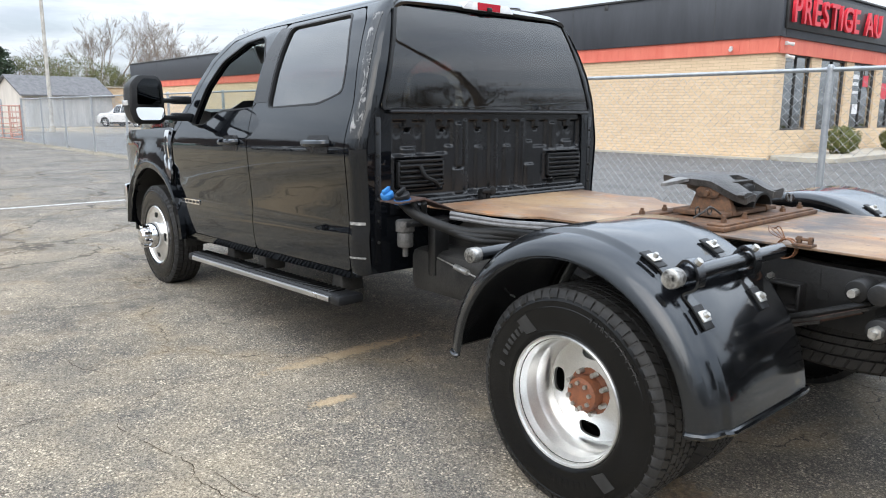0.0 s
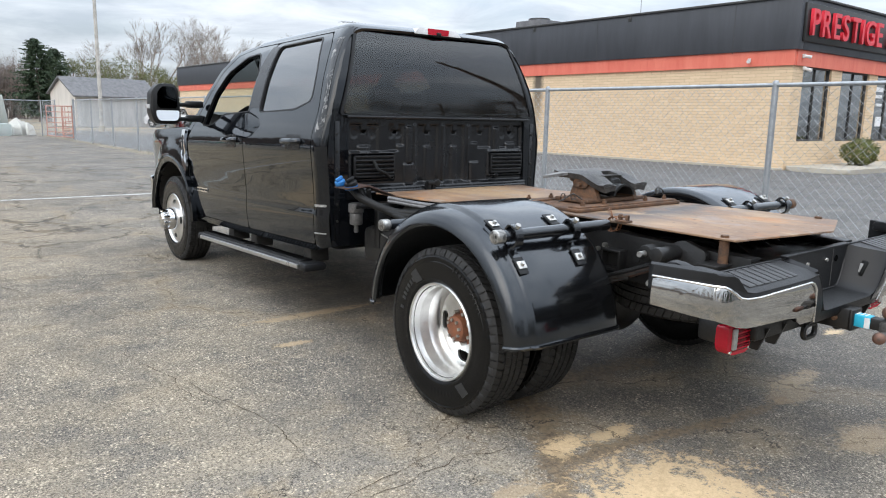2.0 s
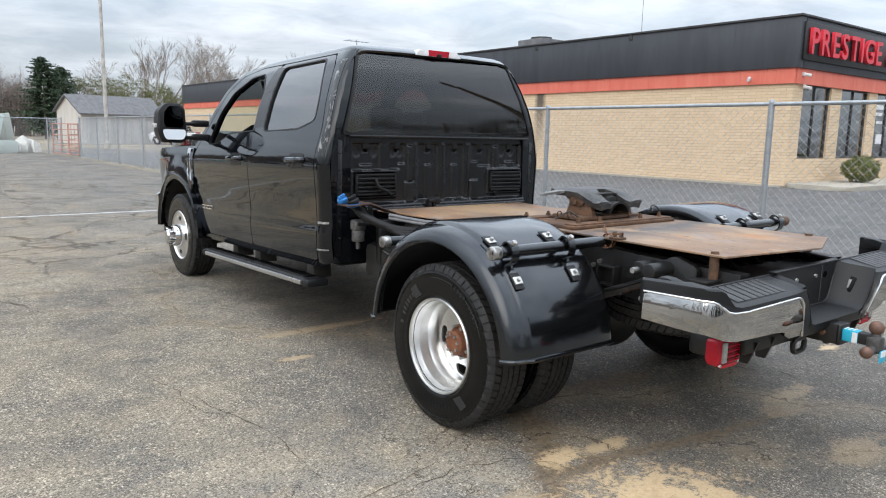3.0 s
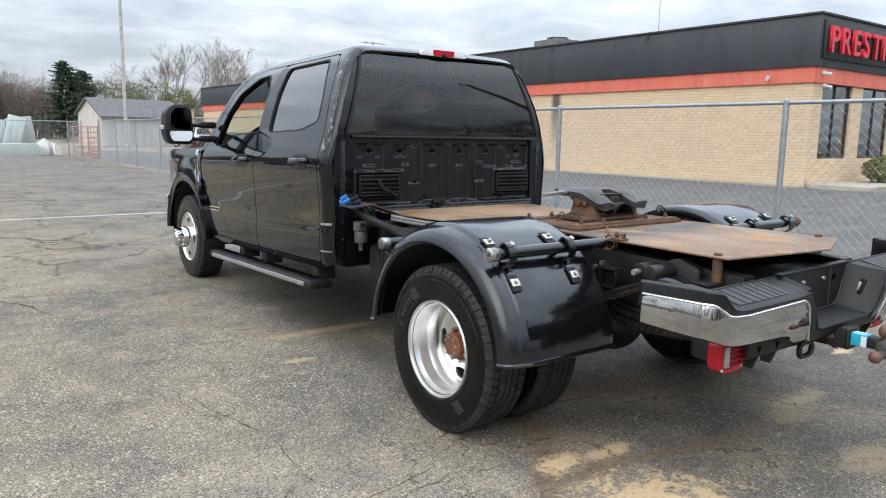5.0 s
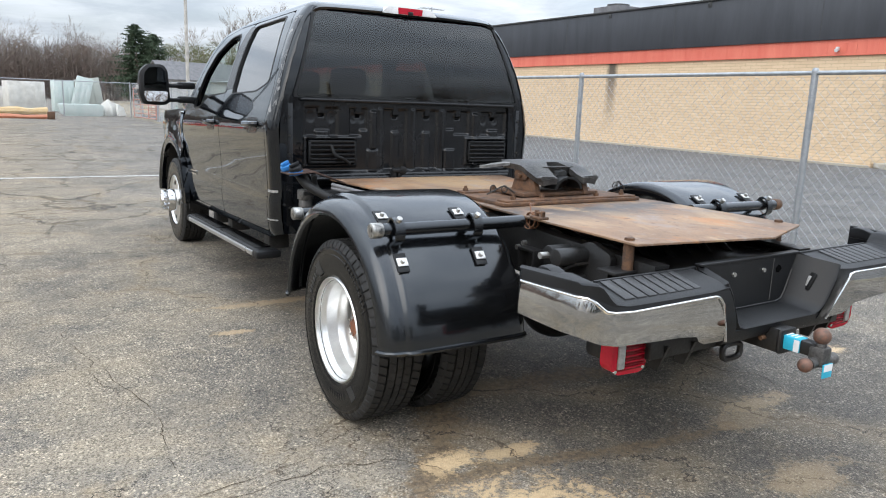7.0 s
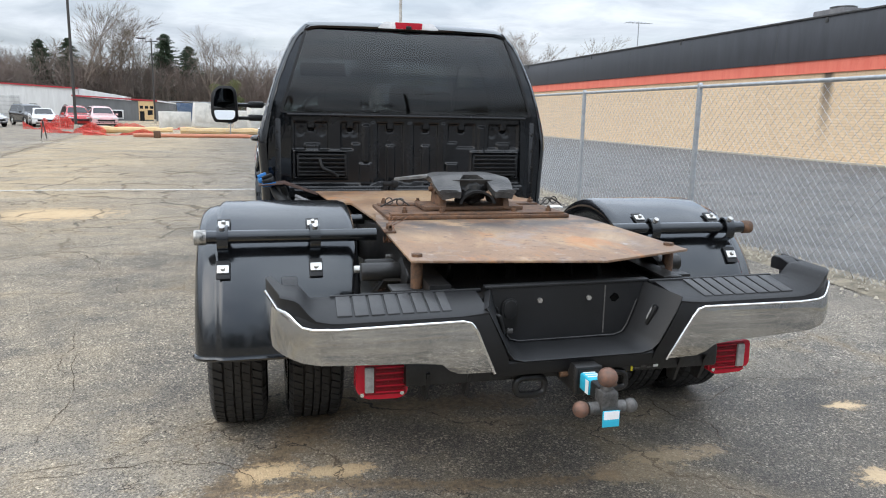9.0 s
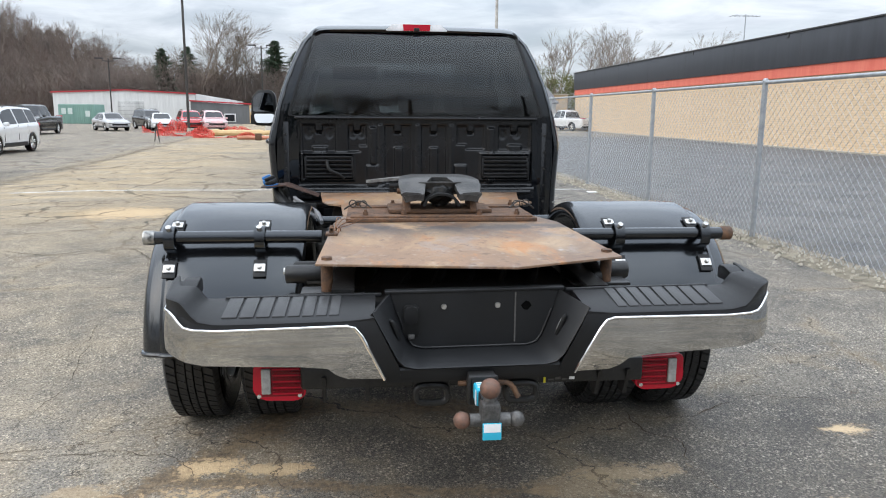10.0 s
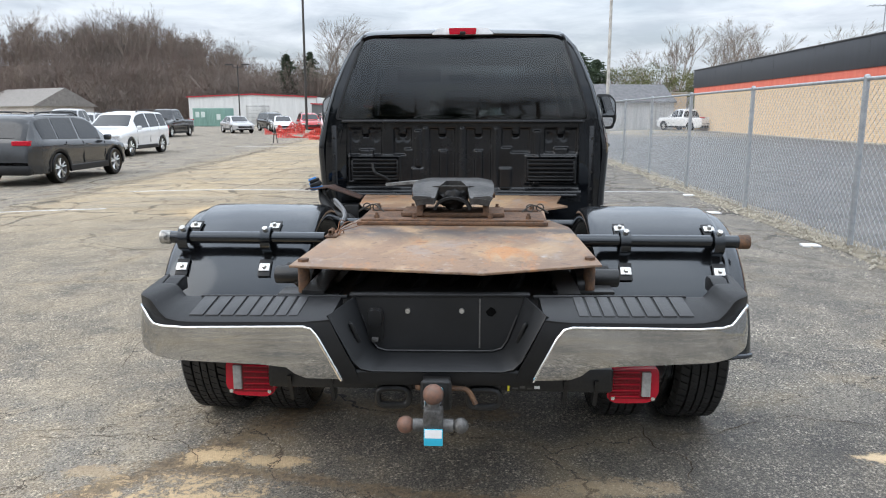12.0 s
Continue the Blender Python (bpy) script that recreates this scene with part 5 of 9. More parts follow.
# ---- chassis ----
for s in (-1, 1):
    b = bmesh.new()
    prof = rounded([(0.40, -0.11), (0.475, -0.11), (0.475, -0.098), (0.415, -0.094), (0.415, 0.094), (0.475, 0.098), (0.475, 0.11), (0.40, 0.11)], 0.003, 2)
    for y0, z0, y1, z1 in ((0.42, 0.755, 1.0, 0.77), (1.0, 0.77, 1.45, 0.80), (1.45, 0.80, 2.1, 0.74), (2.1, 0.74, 3.1, 0.60), (3.1, 0.60, 6.6, 0.52)):
        loft(b, [[(s * (0.875 - x), y, z0 + z if y == y0 else z1 + z) for x, z in prof] for y in (y0, y1 + 0.002)])
    rail = part("frame_rail", b, FRAME, truck, "black steel frame rail")
    for y0, z0 in ((1.105, 0.755), (2.28, 0.70)):
        b = bmesh.new()
        for dy, dz, ly, lz in ((0, 0.045, 0.115, 0.012), (0, -0.045, 0.115, 0.012), (-0.052, 0, 0.012, 0.1), (0.052, 0, 0.012, 0.1)):
            box(b, (s * 0.50, y0 + dy, z0 + dz), (0.06, ly, lz), 0.003)
        part("frame_pocket", b, FRAME, rail, "square frame opening")
    # near-black plates stand for the shade inside the square openings
    for y0, z0 in ((1.105, 0.755), (2.28, 0.70)):
        b = bmesh.new()
        box(b, (s * 0.483, y0, z0), (0.004, 0.09, 0.075))
        part("pocket_back", b, HOSE, rail)
    # near-black discs stand for the shade inside round frame holes
    for y0, z0, r in ((0.987, 0.775, 0.021), (0.62, 0.76, 0.015), (2.5, 0.68, 0.018), (2.8, 0.66, 0.018), (2.65, 0.60, 0.012)):
        b = bmesh.new()
        cyl(b, (s * 0.468, y0, z0), (s * 0.479, y0, z0), r, seg=16)
        part("frame_hole", b, HOSE, rail)
    for y0, z0 in ((1.218, 0.789), (1.16, 0.795), (1.175, 0.815)):
        b = bmesh.new()
        cyl(b, (s * 0.475, y0, z0), (s * 0.495, y0, z0), 0.012, seg=6)
        part("frame_bolt", b, STEEL, rail)
    # leaf springs, shackles and eyes
    b = bmesh.new()
    for k, (y0, y1) in enumerate(((0.72, 2.35), (0.95, 2.2), (1.1, 2.05), (1.2, 1.9))):
        rings = []
        for q in [i / 14 for i in range(15)]:
            y = y0 + (y1 - y0) * q
            z = 0.60 + 0.22 * ((y - 1.53) / 0.82) ** 2 - 0.014 * k
            rings.append([(s * 0.545 + dx, y, z + dz) for dx, dz in ((-0.035, 0), (0.035, 0), (0.035, 0.011), (-0.035, 0.011))])
        loft(b, rings)
    part("leaf_spring", b, GREASE, truck, "greasy black leaf spring pack")
    for y0, z0, r in ((0.755, 0.845, 0.035), (0.745, 0.730, 0.040)):
        b = bmesh.new()
        cyl(b, (s * 0.50, y0, z0), (s * 0.66, y0, z0), r, seg=20, bev=0.006)
        eye = part("spring_bushing", b, FRAME, truck)
        b = bmesh.new()
        cyl(b, (s * 0.66, y0, z0), (s * 0.69, y0, z0), 0.022, seg=6)
        cyl(b, (s * 0.69, y0, z0), (s * 0.715, y0, z0), 0.012, seg=10)
        if z0 < 0.8:
            part("bolt", b, STEEL, eye, "zinc bolt")
        else:
            b.free()
    b = bmesh.new()
    prism(b, rounded([(0.66, 0.66), (0.80, 0.70), (0.82, 0.86), (0.72, 0.91), (0.60, 0.87), (0.62, 0.72)], 0.03), "x", s * 0.485, s * 0.515, 0.004)
    part("shackle", b, FRAME, truck)
    for q in (0, 0.028):
        b = bmesh.new()
        tube(b, [(s * 0.565, 0.80 + q, 0.795 - q), (s * 0.56, 1.10, 0.675 - q), (s * 0.55, 1.32, 0.60 - q)], 0.013, 8)
        part("torque_rod", b, FRAME if q == 0 else DARKRUST, truck)
    # bump stop cylinder beside the deck
    b = bmesh.new()
    cyl(b, (s * 0.52, 0.83, 0.84), (s * 0.635, 0.83, 0.84), 0.038, seg=24, bev=0.008)
    stop = part("rubber_bush", b, HOSE, truck, "black rubber bush")
    b = bmesh.new()
    cyl(b, (s * 0.635, 0.83, 0.84), (s * 0.675, 0.83, 0.84), 0.014, seg=8)
    part("bush_stud", b, STEEL, stop)
    # pipes that carry the fenders
    for y0, z0, u0 in ((1.125, 0.925, 0.545), (1.985, 0.865, 0.42)):
        b = bmesh.new()
        cyl(b, (s * u0, y0, z0), (s * 1.245, y0, z0), 0.027, seg=20)
        pipe = part("fender_pipe", b, FENDER, truck, "black fender mounting pipe")
        b = bmesh.new()
        cyl(b, (s * 1.225, y0, z0), (s * 1.275, y0, z0), 0.031, seg=18, bev=0.007)
        part("pipe_cap", b, CHIPPED if s < 0 else RUSTY, pipe, "tarnished pipe end cap" if s < 0 else "rusty pipe end")
    # straps round the rear pipe
    for u in ((0.80, 1.165) if s < 0 else (0.75, 1.14)):
        b = bmesh.new()
        rings = []
        C, RF = Vector((0, 1.54, 0.42)), 0.604
        line = [C + Vector((0, RF * math.cos(a), RF * math.sin(a))) for a in (radians(117), radians(122), radians(126))]
        line += [Vector((0, 1.135, 0.968)), Vector((0, 1.095, 0.955)), Vector((0, 1.083, 0.92)), Vector((0, 1.09, 0.885))]
        line += [C + Vector((0, RF * math.cos(a), RF * math.sin(a))) for a in (radians(133), radians(137), radians(141), radians(144.5))]
        line = bend(line, 3)
        for i, p in enumerate(line):
            d = (line[min(i + 1, len(line) - 1)] - line[max(i - 1, 0)]).normalized()
            nrm = Vector((0, d.z, -d.y)) * -1
            rings.append([(s * (u + dx), p.y + nrm.y * dn, p.z + nrm.z * dn) for dx, dn in ((-0.021, -0.004), (0.021, -0.004), (0.021, 0.004), (-0.021, 0.004))])
        loft(b, rings)
        strap = part("fender_strap", b, FENDER, truck, "black fender strap")
        for a in (118.5, 141.0):
            p = C + Vector((0, 0.606 * math.cos(radians(a)), 0.606 * math.sin(radians(a))))
            b = bmesh.new()
            box(b, (s * u, p.y, p.z), (0.054, 0.082, 0.008), 0.003, Matrix.Rotation(radians(a - 90), 3, "X"))
            part("strap_foot", b, PLASTIC, strap, "black strap foot")
            p = C + Vector((0, 0.614 * math.cos(radians(a)), 0.614 * math.sin(radians(a))))
            b = bmesh.new()
            box(b, (s * u, p.y, p.z), (0.046, 0.036, 0.006), 0.002, Matrix.Rotation(radians(a - 90), 3, "X"))
            pl = part("strap_plate", b, ZINC, strap, "bright strap plate")
            q = C + Vector((0, 0.630 * math.cos(radians(a)), 0.630 * math.sin(radians(a))))
            b = bmesh.new()
            cyl(b, (s * u, p.y, p.z), (s * u, q.y, q.z), 0.011, 0.008, 8)
            part("strap_bolt", b, STEEL, strap)
        b = bmesh.new()
        cyl(b, (s * u, 1.105, 0.955), (s * u, 1.09, 0.975), 0.012, seg=8)
        part("clamp_bolt", b, STEEL, strap)
    # round poly fender over the dual wheels
    b = bmesh.new()
    prof = [(0.535, 0.625), (0.570, 0.618), (0.588, 0.63), (0.597, 0.66), (0.599, 0.80), (0.600, 1.00), (0.599, 1.165), (0.594, 1.182), (0.583, 1.19), (0.580, 1.20), (0.572, 1.235), (0.553, 1.262), (0.522, 1.276), (0.508, 1.279), (0.504, 1.274)]
    inner = [(r - 0.007, h - (0.006 if h > 1.2 else 0) + (0.006 if h < 0.64 else 0)) for r, h in prof[::-1]]
    lathe(b, [(r, h * s) for r, h in prof + inner], 64, Matrix.Translation((0, 1.54, 0.42)), radians(172), radians(3), closed=True)
    fen = part("fender", b, FENDER, truck, "satin black round plastic dually fender", sharp=50)
    for a in (radians(3), radians(175)):
        b = bmesh.new()
        tube(b, [(s * h, 1.54 + (r + 0.002) * math.cos(a), 0.42 + (r + 0.002) * math.sin(a)) for r, h in prof[1:]], 0.011, 8)
        part("rolled_edge", b, FENDER, fen)

for y0, z0 in ((0.60, 0.74), (1.05, 0.77), (2.3, 0.68), (3.6, 0.56), (4.8, 0.52)):
    b = bmesh.new()
    box(b, (0, y0, z0), (0.84, 0.09, 0.14), 0.015)
    part("cross_member", b, FRAME, truck)
b = bmesh.new()
cyl(b, (-0.98, 1.53, 0.405), (0.98, 1.53, 0.405), 0.055, seg=20)
bmesh.ops.create_uvsphere(b, u_segments=20, v_segments=12, radius=0.19, matrix=Matrix.Translation((0, 1.50, 0.405)))
part("rear_axle", b, FRAME, truck, "black rear axle with differential")
b = bmesh.new()
cyl(b, (-0.85, 6.0, 0.395), (0.85, 6.0, 0.395), 0.05, seg=16)
part("front_axle", b, FRAME, truck)
b = bmesh.new()
cyl(b, (0, 1.65, 0.42), (0, 4.2, 0.52), 0.05, seg=16)
part("drive_shaft", b, FRAME, truck)
b = bmesh.new()
box(b, (-0.62, 2.62, 0.58), (0.28, 0.75, 0.24), 0.05)
part("fuel_tank", b, DUSTY, truck, "dusty black fuel tank")
b = bmesh.new()
tube(b, bend([(0.55, 4.6, 0.40), (0.62, 3.2, 0.42), (0.60, 2.3, 0.55), (0.62, 1.6, 0.70), (0.66, 0.95, 0.62), (0.75, 0.72, 0.55)]), 0.045, 12)
part("exhaust_pipe", b, RUSTY, truck, "rusty exhaust pipe")
b = bmesh.new()
box(b, (0, 4.6, 0.45), (0.9, 1.4, 0.22), 0.08)
part("gearbox_underside", b, FRAME, truck)
# dark bits between cab and rear wheel
b = bmesh.new()
prism(b, rounded([(2.15, 0.52), (3.02, 0.46), (3.02, 0.66), (2.75, 0.86), (2.4, 0.84), (2.2, 0.80)], 0.03), "x", -0.56, -0.485, 0.008)
part("side_bracket_plate", b, DUSTY, truck, "dusty black side plate with slots")
# near-black strips laid on the plate stand for shade in its slots
for y0, z0, h in ((2.45, 0.60, 0.05), (2.55, 0.585, 0.05), (2.65, 0.57, 0.05), (2.33, 0.62, 0.04), (2.82, 0.60, 0.03)):
    b = bmesh.new()
    box(b, (-0.563, y0, z0), (0.006, 0.014, h), 0.002)
    part("plate_slot", b, HOSE, truck)
b = bmesh.new()
box(b, (-0.55, 2.42, 0.70), (0.12, 0.18, 0.10), 0.01)
part("frame_bracket", b, FRAME, truck)
b = bmesh.new()
cyl(b, (-0.86, 2.90, 0.72), (-0.86, 2.90, 0.80), 0.042, seg=18, bev=0.01)
cyl(b, (-0.86, 2.90, 0.80), (-0.86, 2.90, 0.86), 0.05, seg=18, bev=0.006)
cyl(b, (-0.86, 2.90, 0.67), (-0.86, 2.90, 0.73), 0.015, seg=8)
part("cab_mount", b, SKID, truck, "worn grey cab mount")
b = bmesh.new()
box(b, (-0.72, 2.90, 0.84), (0.34, 0.10, 0.03), 0.008)
box(b, (-0.72, 2.80, 0.72), (0.10, 0.06, 0.30), 0.01)
part("mount_arm", b, FRAME, truck)
b = bmesh.new()
tube(b, [(-0.70, 2.98, 0.68), (-0.815, 2.52, 0.655), (-0.93, 2.06, 0.63)], 0.004, 6)
cable = part("steel_cable", b, STEEL, truck, "thin steel cable with a turnbuckle")
b = bmesh.new()
cyl(b, (-0.80, 2.58, 0.658), (-0.83, 2.46, 0.652), 0.015, seg=10)
part("turnbuckle", b, STEEL, cable)
# filler bracket with blue and black caps
b = bmesh.new()
prism(b, [(-1.02, 0.975), (-0.86, 0.99), (-0.66, 0.915), (-0.66, 0.908), (-0.865, 0.982), (-1.02, 0.967)], "y", 2.74, 2.90, 0.002)
fill = part("filler_bracket", b, DARKRUST, truck, "dark rusty filler neck bracket")
for x, y, m, r in ((-0.985, 2.88, BLUE, 0.034), (-0.955, 2.80, PLASTIC, 0.04)):
    b = bmesh.new()
    d = Vector((-0.35, -0.1, 0.93)).normalized()
    p = Vector((x, y, 0.985))
    cyl(b, p, p + d * 0.03, r, seg=18, bev=0.006)
    box(b, p + d * 0.042, (0.016, r * 1.7, 0.022), 0.005, rot_to(d))
    part("filler_cap", b, m, fill, "blue fluid cap" if m is BLUE else "black fuel cap")
b = bmesh.new()
cyl(b, (-0.955, 2.80, 0.965), (-0.958, 2.80, 0.985), 0.043, seg=18)
part("cap_ring", b, BLUE, fill, "blue filler ring")
for k, r in ((0, 0.026), (1, 0.020), (2, 0.016)):
    b = bmesh.new()
    tube(b, bend([(-0.93 + 0.03 * k, 2.84 - 0.05 * k, 0.965), (-0.90 + 0.03 * k, 2.74, 0.90 - 0.01 * k), (-0.80, 2.55 - 0.04 * k, 0.84 - 0.015 * k), (-0.66, 2.35, 0.84 - 0.02 * k), (-0.58, 2.05, 0.84)]), r, 10)
    part("filler_hose", b, HOSE, fill, "black filler hose")
for k in range(2):
    b = bmesh.new()
    tube(b, bend([(-0.80, 2.62, 0.90 + 0.02 * k), (-0.70, 2.35, 0.885 + 0.015 * k), (-0.62, 2.0, 0.895 + 0.015 * k), (-0.58, 1.7, 0.90)]), 0.011, 8)
    part("brake_hose", b, CONDUIT, fill, "grey corrugated conduit")

# ---- deck plates over the frame ----
b = bmesh.new()
prism(b, [(-0.53, 0.465), (0.145, 0.372), (0.56, 0.535), (0.545, 1.38), (0.47, 1.62), (-0.47, 1.62), (-0.505, 1.38)], "z", 0.934, 0.943, 0.002)
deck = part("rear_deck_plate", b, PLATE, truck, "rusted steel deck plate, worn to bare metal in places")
b = bmesh.new()
prism(b, [(-0.62, 2.50), (-0.58, 2.36), (-0.50, 2.30), (-0.46, 1.50), (0.46, 1.50), (0.50, 2.25), (0.66, 2.42), (0.60, 2.55), (0.68, 2.98), (-0.66, 2.98)], "z", 0.902, 0.912, 0.002)
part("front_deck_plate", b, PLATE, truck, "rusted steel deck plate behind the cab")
for x, y in ((-0.495, 0.535), (0.53, 0.62)):
    b = bmesh.new()
    cyl(b, (x, y, 0.82), (x, y, 0.934), 0.021, seg=14)
    post = part("deck_post", b, RUSTY, truck, "rusty deck post")
    b = bmesh.new()
    cyl(b, (x, y, 0.943), (x, y, 0.953), 0.02, seg=6)
    part("post_bolt", b, RUSTY, post)
    b = bmesh.new()
    box(b, (x * 0.96, y + 0.02, 0.826), (0.22, 0.10, 0.012), 0.003)
    part("post_foot", b, FRAME, post)
b = bmesh.new()
box(b, (-0.50, 1.06, 0.948), (0.05, 0.07, 0.010), 0.003)
for q in (-0.022, 0.018):
    box(b, (-0.50, 1.06 + q, 0.964), (0.018, 0.016, 0.030), 0.004)
cyl(b, (-0.50, 1.03, 0.968), (-0.50, 1.09, 0.968), 0.006, seg=8)
part("release_lug", b, RUSTY, truck, "rusty lug on the deck edge")
b = bmesh.new()
for k in range(5):
    c = Vector((-0.50, 1.125, 0.925))
    tube(b, [c + Vector((0.006 * k + 0.01 * math.sin(k * 9 + a), 0.036 * math.cos(a + k), 0.036 * math.sin(a + k))) for a in [2 * math.pi * i / 12 for i in range(12)]], 0.0025, 5)
for k in range(4):
    tube(b, bend([(-0.49, 1.13, 0.955), (-0.48 + 0.02 * k, 1.16 + 0.02 * k, 1.0 - 0.012 * k), (-0.46 + 0.03 * k, 1.19 + 0.02 * k, 0.985)]), 0.002, 5)
part("tie_wire", b, COPPER, truck, "twisted copper tie wire")
for k in range(7):
    x = -0.36 + 0.12 * k
    b = bmesh.new()
    tube(b, bend([(x, 0.62, 0.80), (x + 0.05, 0.8, 0.86), (x - 0.03, 1.0, 0.84), (x + 0.02, 1.3, 0.87)]), 0.012 + 0.004 * (k % 3), 7)
    part("hose", b, HOSE, truck, "black hose under the deck")
b = bmesh.new()
box(b, (0, 0.9, 0.80), (0.82, 1.0, 0.05), 0.01)
part("spare_carrier", b, FRAME, truck)
at = Matrix.Translation((0, 0.98, 0.60)) @ Matrix.Rotation(radians(90), 4, "Y")
ty = new("spare_tyre", TYRE)
ty.parent, ty.matrix_basis = truck, at
ty["label"] = "black spare tyre slung under the frame"

# ---- rear bumper ----
PATH = bend([(-0.985, 0.52, 0), (-0.977, 0.42, 0), (-0.964, 0.32, 0), (-0.943, 0.268, 0), (-0.90, 0.240, 0), (-0.82, 0.228, 0), (-0.6, 0.222, 0), (-0.24, 0.222, 0)], 8)
LEN = [0.0]
for p, q in zip(PATH, PATH[1:]):
    LEN.append(LEN[-1] + (q - p).length)
PX, PY = [p.x for p in PATH], [p.y for p in PATH]
S_OF = lambda x: float(np.interp(x, PX, LEN))


def bumper_at(m, lift=0.0):
    """Along the bumper's face from its outer end, and up; the face bows outwards square to its line."""
    def f(a, z):
        x, y = float(np.interp(a, LEN, PX)), float(np.interp(a, LEN, PY))
        x2, y2 = float(np.interp(a + 0.02, LEN, PX)), float(np.interp(a + 0.02, LEN, PY))
        x1, y1 = float(np.interp(a - 0.02, LEN, PX)), float(np.interp(a - 0.02, LEN, PY))
        d = Vector((x2 - x1, y2 - y1)).normalized()
        out = 0.006 + 0.022 * (1 - ((z - 0.765) / 0.125) ** 2) + lift
        x, y = x + d.y * out, y - d.x * out
        return (m * -x, y, z) if m > 0 else (x, y, z)
    return f


for s in (-1, 1):
    e0, ec, ei = 0.0, S_OF(-0.93), LEN[-1]
    topz = [(e0, 0.858), (S_OF(-0.955), 0.858), (S_OF(-0.938), 0.857), (S_OF(-0.928), 0.850), (S_OF(-0.910), 0.829), (S_OF(-0.897), 0.816), (S_OF(-0.872), 0.810), (S_OF(-0.80), 0.807), (S_OF(-0.42), 0.812), (S_OF(-0.395), 0.805), (S_OF(-0.375), 0.78), (S_OF(-0.305), 0.628)]
    botz = [(S_OF(-0.42), 0.632), (S_OF(-0.455), 0.648), (S_OF(-0.48), 0.672), (S_OF(-0.56), 0.682), (S_OF(-0.85), 0.695), (S_OF(-0.90), 0.705), (S_OF(-0.95), 0.73), (e0, 0.745)]
    chrome = part("chrome_cover", panel(topz + botz, [], bumper_at(s), 0.006 * -s if s > 0 else 0.006, 0.03, 0.02), CHROME, truck, "chrome bumper cover with dents and dull patches")
    lip = [(a, z - 0.002) for a, z in topz]
    b = bmesh.new()
    tube(b, [bumper_at(s, 0.004)(a, z) for a, z in lip], 0.0055, 8)
    part("chrome_lip", b, BRIGHT, chrome, "bright chrome lip")
    # moulded pad over the chrome: follows the lip, rises at the outer end
    fn = bumper_at(s, -0.004)
    up_line = [(e0, 0.893), (S_OF(-0.95), 0.895), (S_OF(-0.917), 0.893), (S_OF(-0.906), 0.886), (S_OF(-0.880), 0.850), (S_OF(-0.862), 0.832), (S_OF(-0.815), 0.822), (S_OF(-0.40), 0.824), (S_OF(-0.338), 0.832)]
    low_line = [(S_OF(-0.262), 0.672), (S_OF(-0.255), 0.632), (S_OF(-0.31), 0.63)] + [(a, z - 0.004) for a, z in topz[::-1][1:]]
    b = panel(up_line + low_line, [], fn, 0.02 * -s if s > 0 else 0.02, 0.03, 0.03)
    pad = part("bumper_pad", b, PLASTIC, truck, "black moulded bumper pad")
    # step tread surface: from the pad's edge inward and up to its back edge
    b = bmesh.new()
    rows = []
    for x in [-0.985, -0.95, -0.917, -0.906, -0.893, -0.880, -0.862, -0.82, -0.79, -0.6, -0.42, -0.36, -0.335]:
        a = S_OF(x)
        px, py, _ = bumper_at(-1)(a, 0.84)
        zt = float(np.interp(a, [p[0] for p in up_line], [p[1] for p in up_line]))
        high = max(zt + 0.012, 0.861)
        rows.append([(s * -px, py, zt), (s * -px, py + 0.012, zt + 0.006), (s * -px * 0.985, max(py + 0.02, 0.37), high), (s * -px * 0.985, max(py + 0.03, 0.40), high - 0.004), (s * -px * 0.985, max(py + 0.03, 0.40), zt - 0.09), (s * -px, py + 0.012, zt - 0.09)])
    loft(b, rows)
    part("step_pad", b, PLASTIC, truck, "black step pad with raised ribs")
    # the tread: eight raised slats, narrower towards the middle, between sunk gaps
    edge = 0.800
    for k in range(8):
        wide = 0.053 - 0.0022 * k
        xm = edge - wide / 2
        front = bumper_at(-1)(S_OF(-xm), 0.84)[1] + 0.034
        b = bmesh.new()
        prism(b, [(edge - wide + 0.008, front), (edge, front), (edge - 0.006, 0.366), (edge - wide + 0.002, 0.366)], "z", -0.004, 0.005, 0.0015)
        for v in b.verts:
            v.co = Vector((s * v.co.x, v.co.y, v.co.z + 0.827 + 0.034 * (v.co.y - front + 0.024) / (0.394 - front)))
        part("step_slat", b, LITPLASTIC, pad)
        edge -= wide
    b = bmesh.new()
    box(b, (s * 0.56, 0.378, 0.860), (0.50, 0.014, 0.014), 0.004)
    part("step_edge", b, PLASTIC, pad)
    b = bmesh.new()
    prism(b, [(0.34, 0.882), (0.45, 0.909), (0.485, 0.912), (0.50, 0.900), (0.50, 0.86), (0.34, 0.86)], "x", -0.955, -0.905, 0.006)
    for v in b.verts:
        v.co.x *= -s
    part("end_horn", b, PLASTIC, pad)
    # number-plate lamp pocket in the bevel
    b = bmesh.new()
    box(b, (s * 0.279, 0.292, 0.768), (0.014, 0.060, 0.075), 0.006, Matrix.Rotation(radians(s * -28), 3, "Z") @ Matrix.Rotation(radians(s * 22), 3, "Y"))
    bl = part("plate_lamp", b, HOSE, truck, "recessed number-plate lamp")
    b = bmesh.new()
    box(b, (s * 0.2775, 0.293, 0.768), (0.016, 0.034, 0.043), 0.003, Matrix.Rotation(radians(s * -28), 3, "Z") @ Matrix.Rotation(radians(s * 22), 3, "Y"))
    part("lamp_lens", b, GREYLENS if s > 0 else DARKGLASS, bl)
    # red tail lamp hung below
    b = bmesh.new()
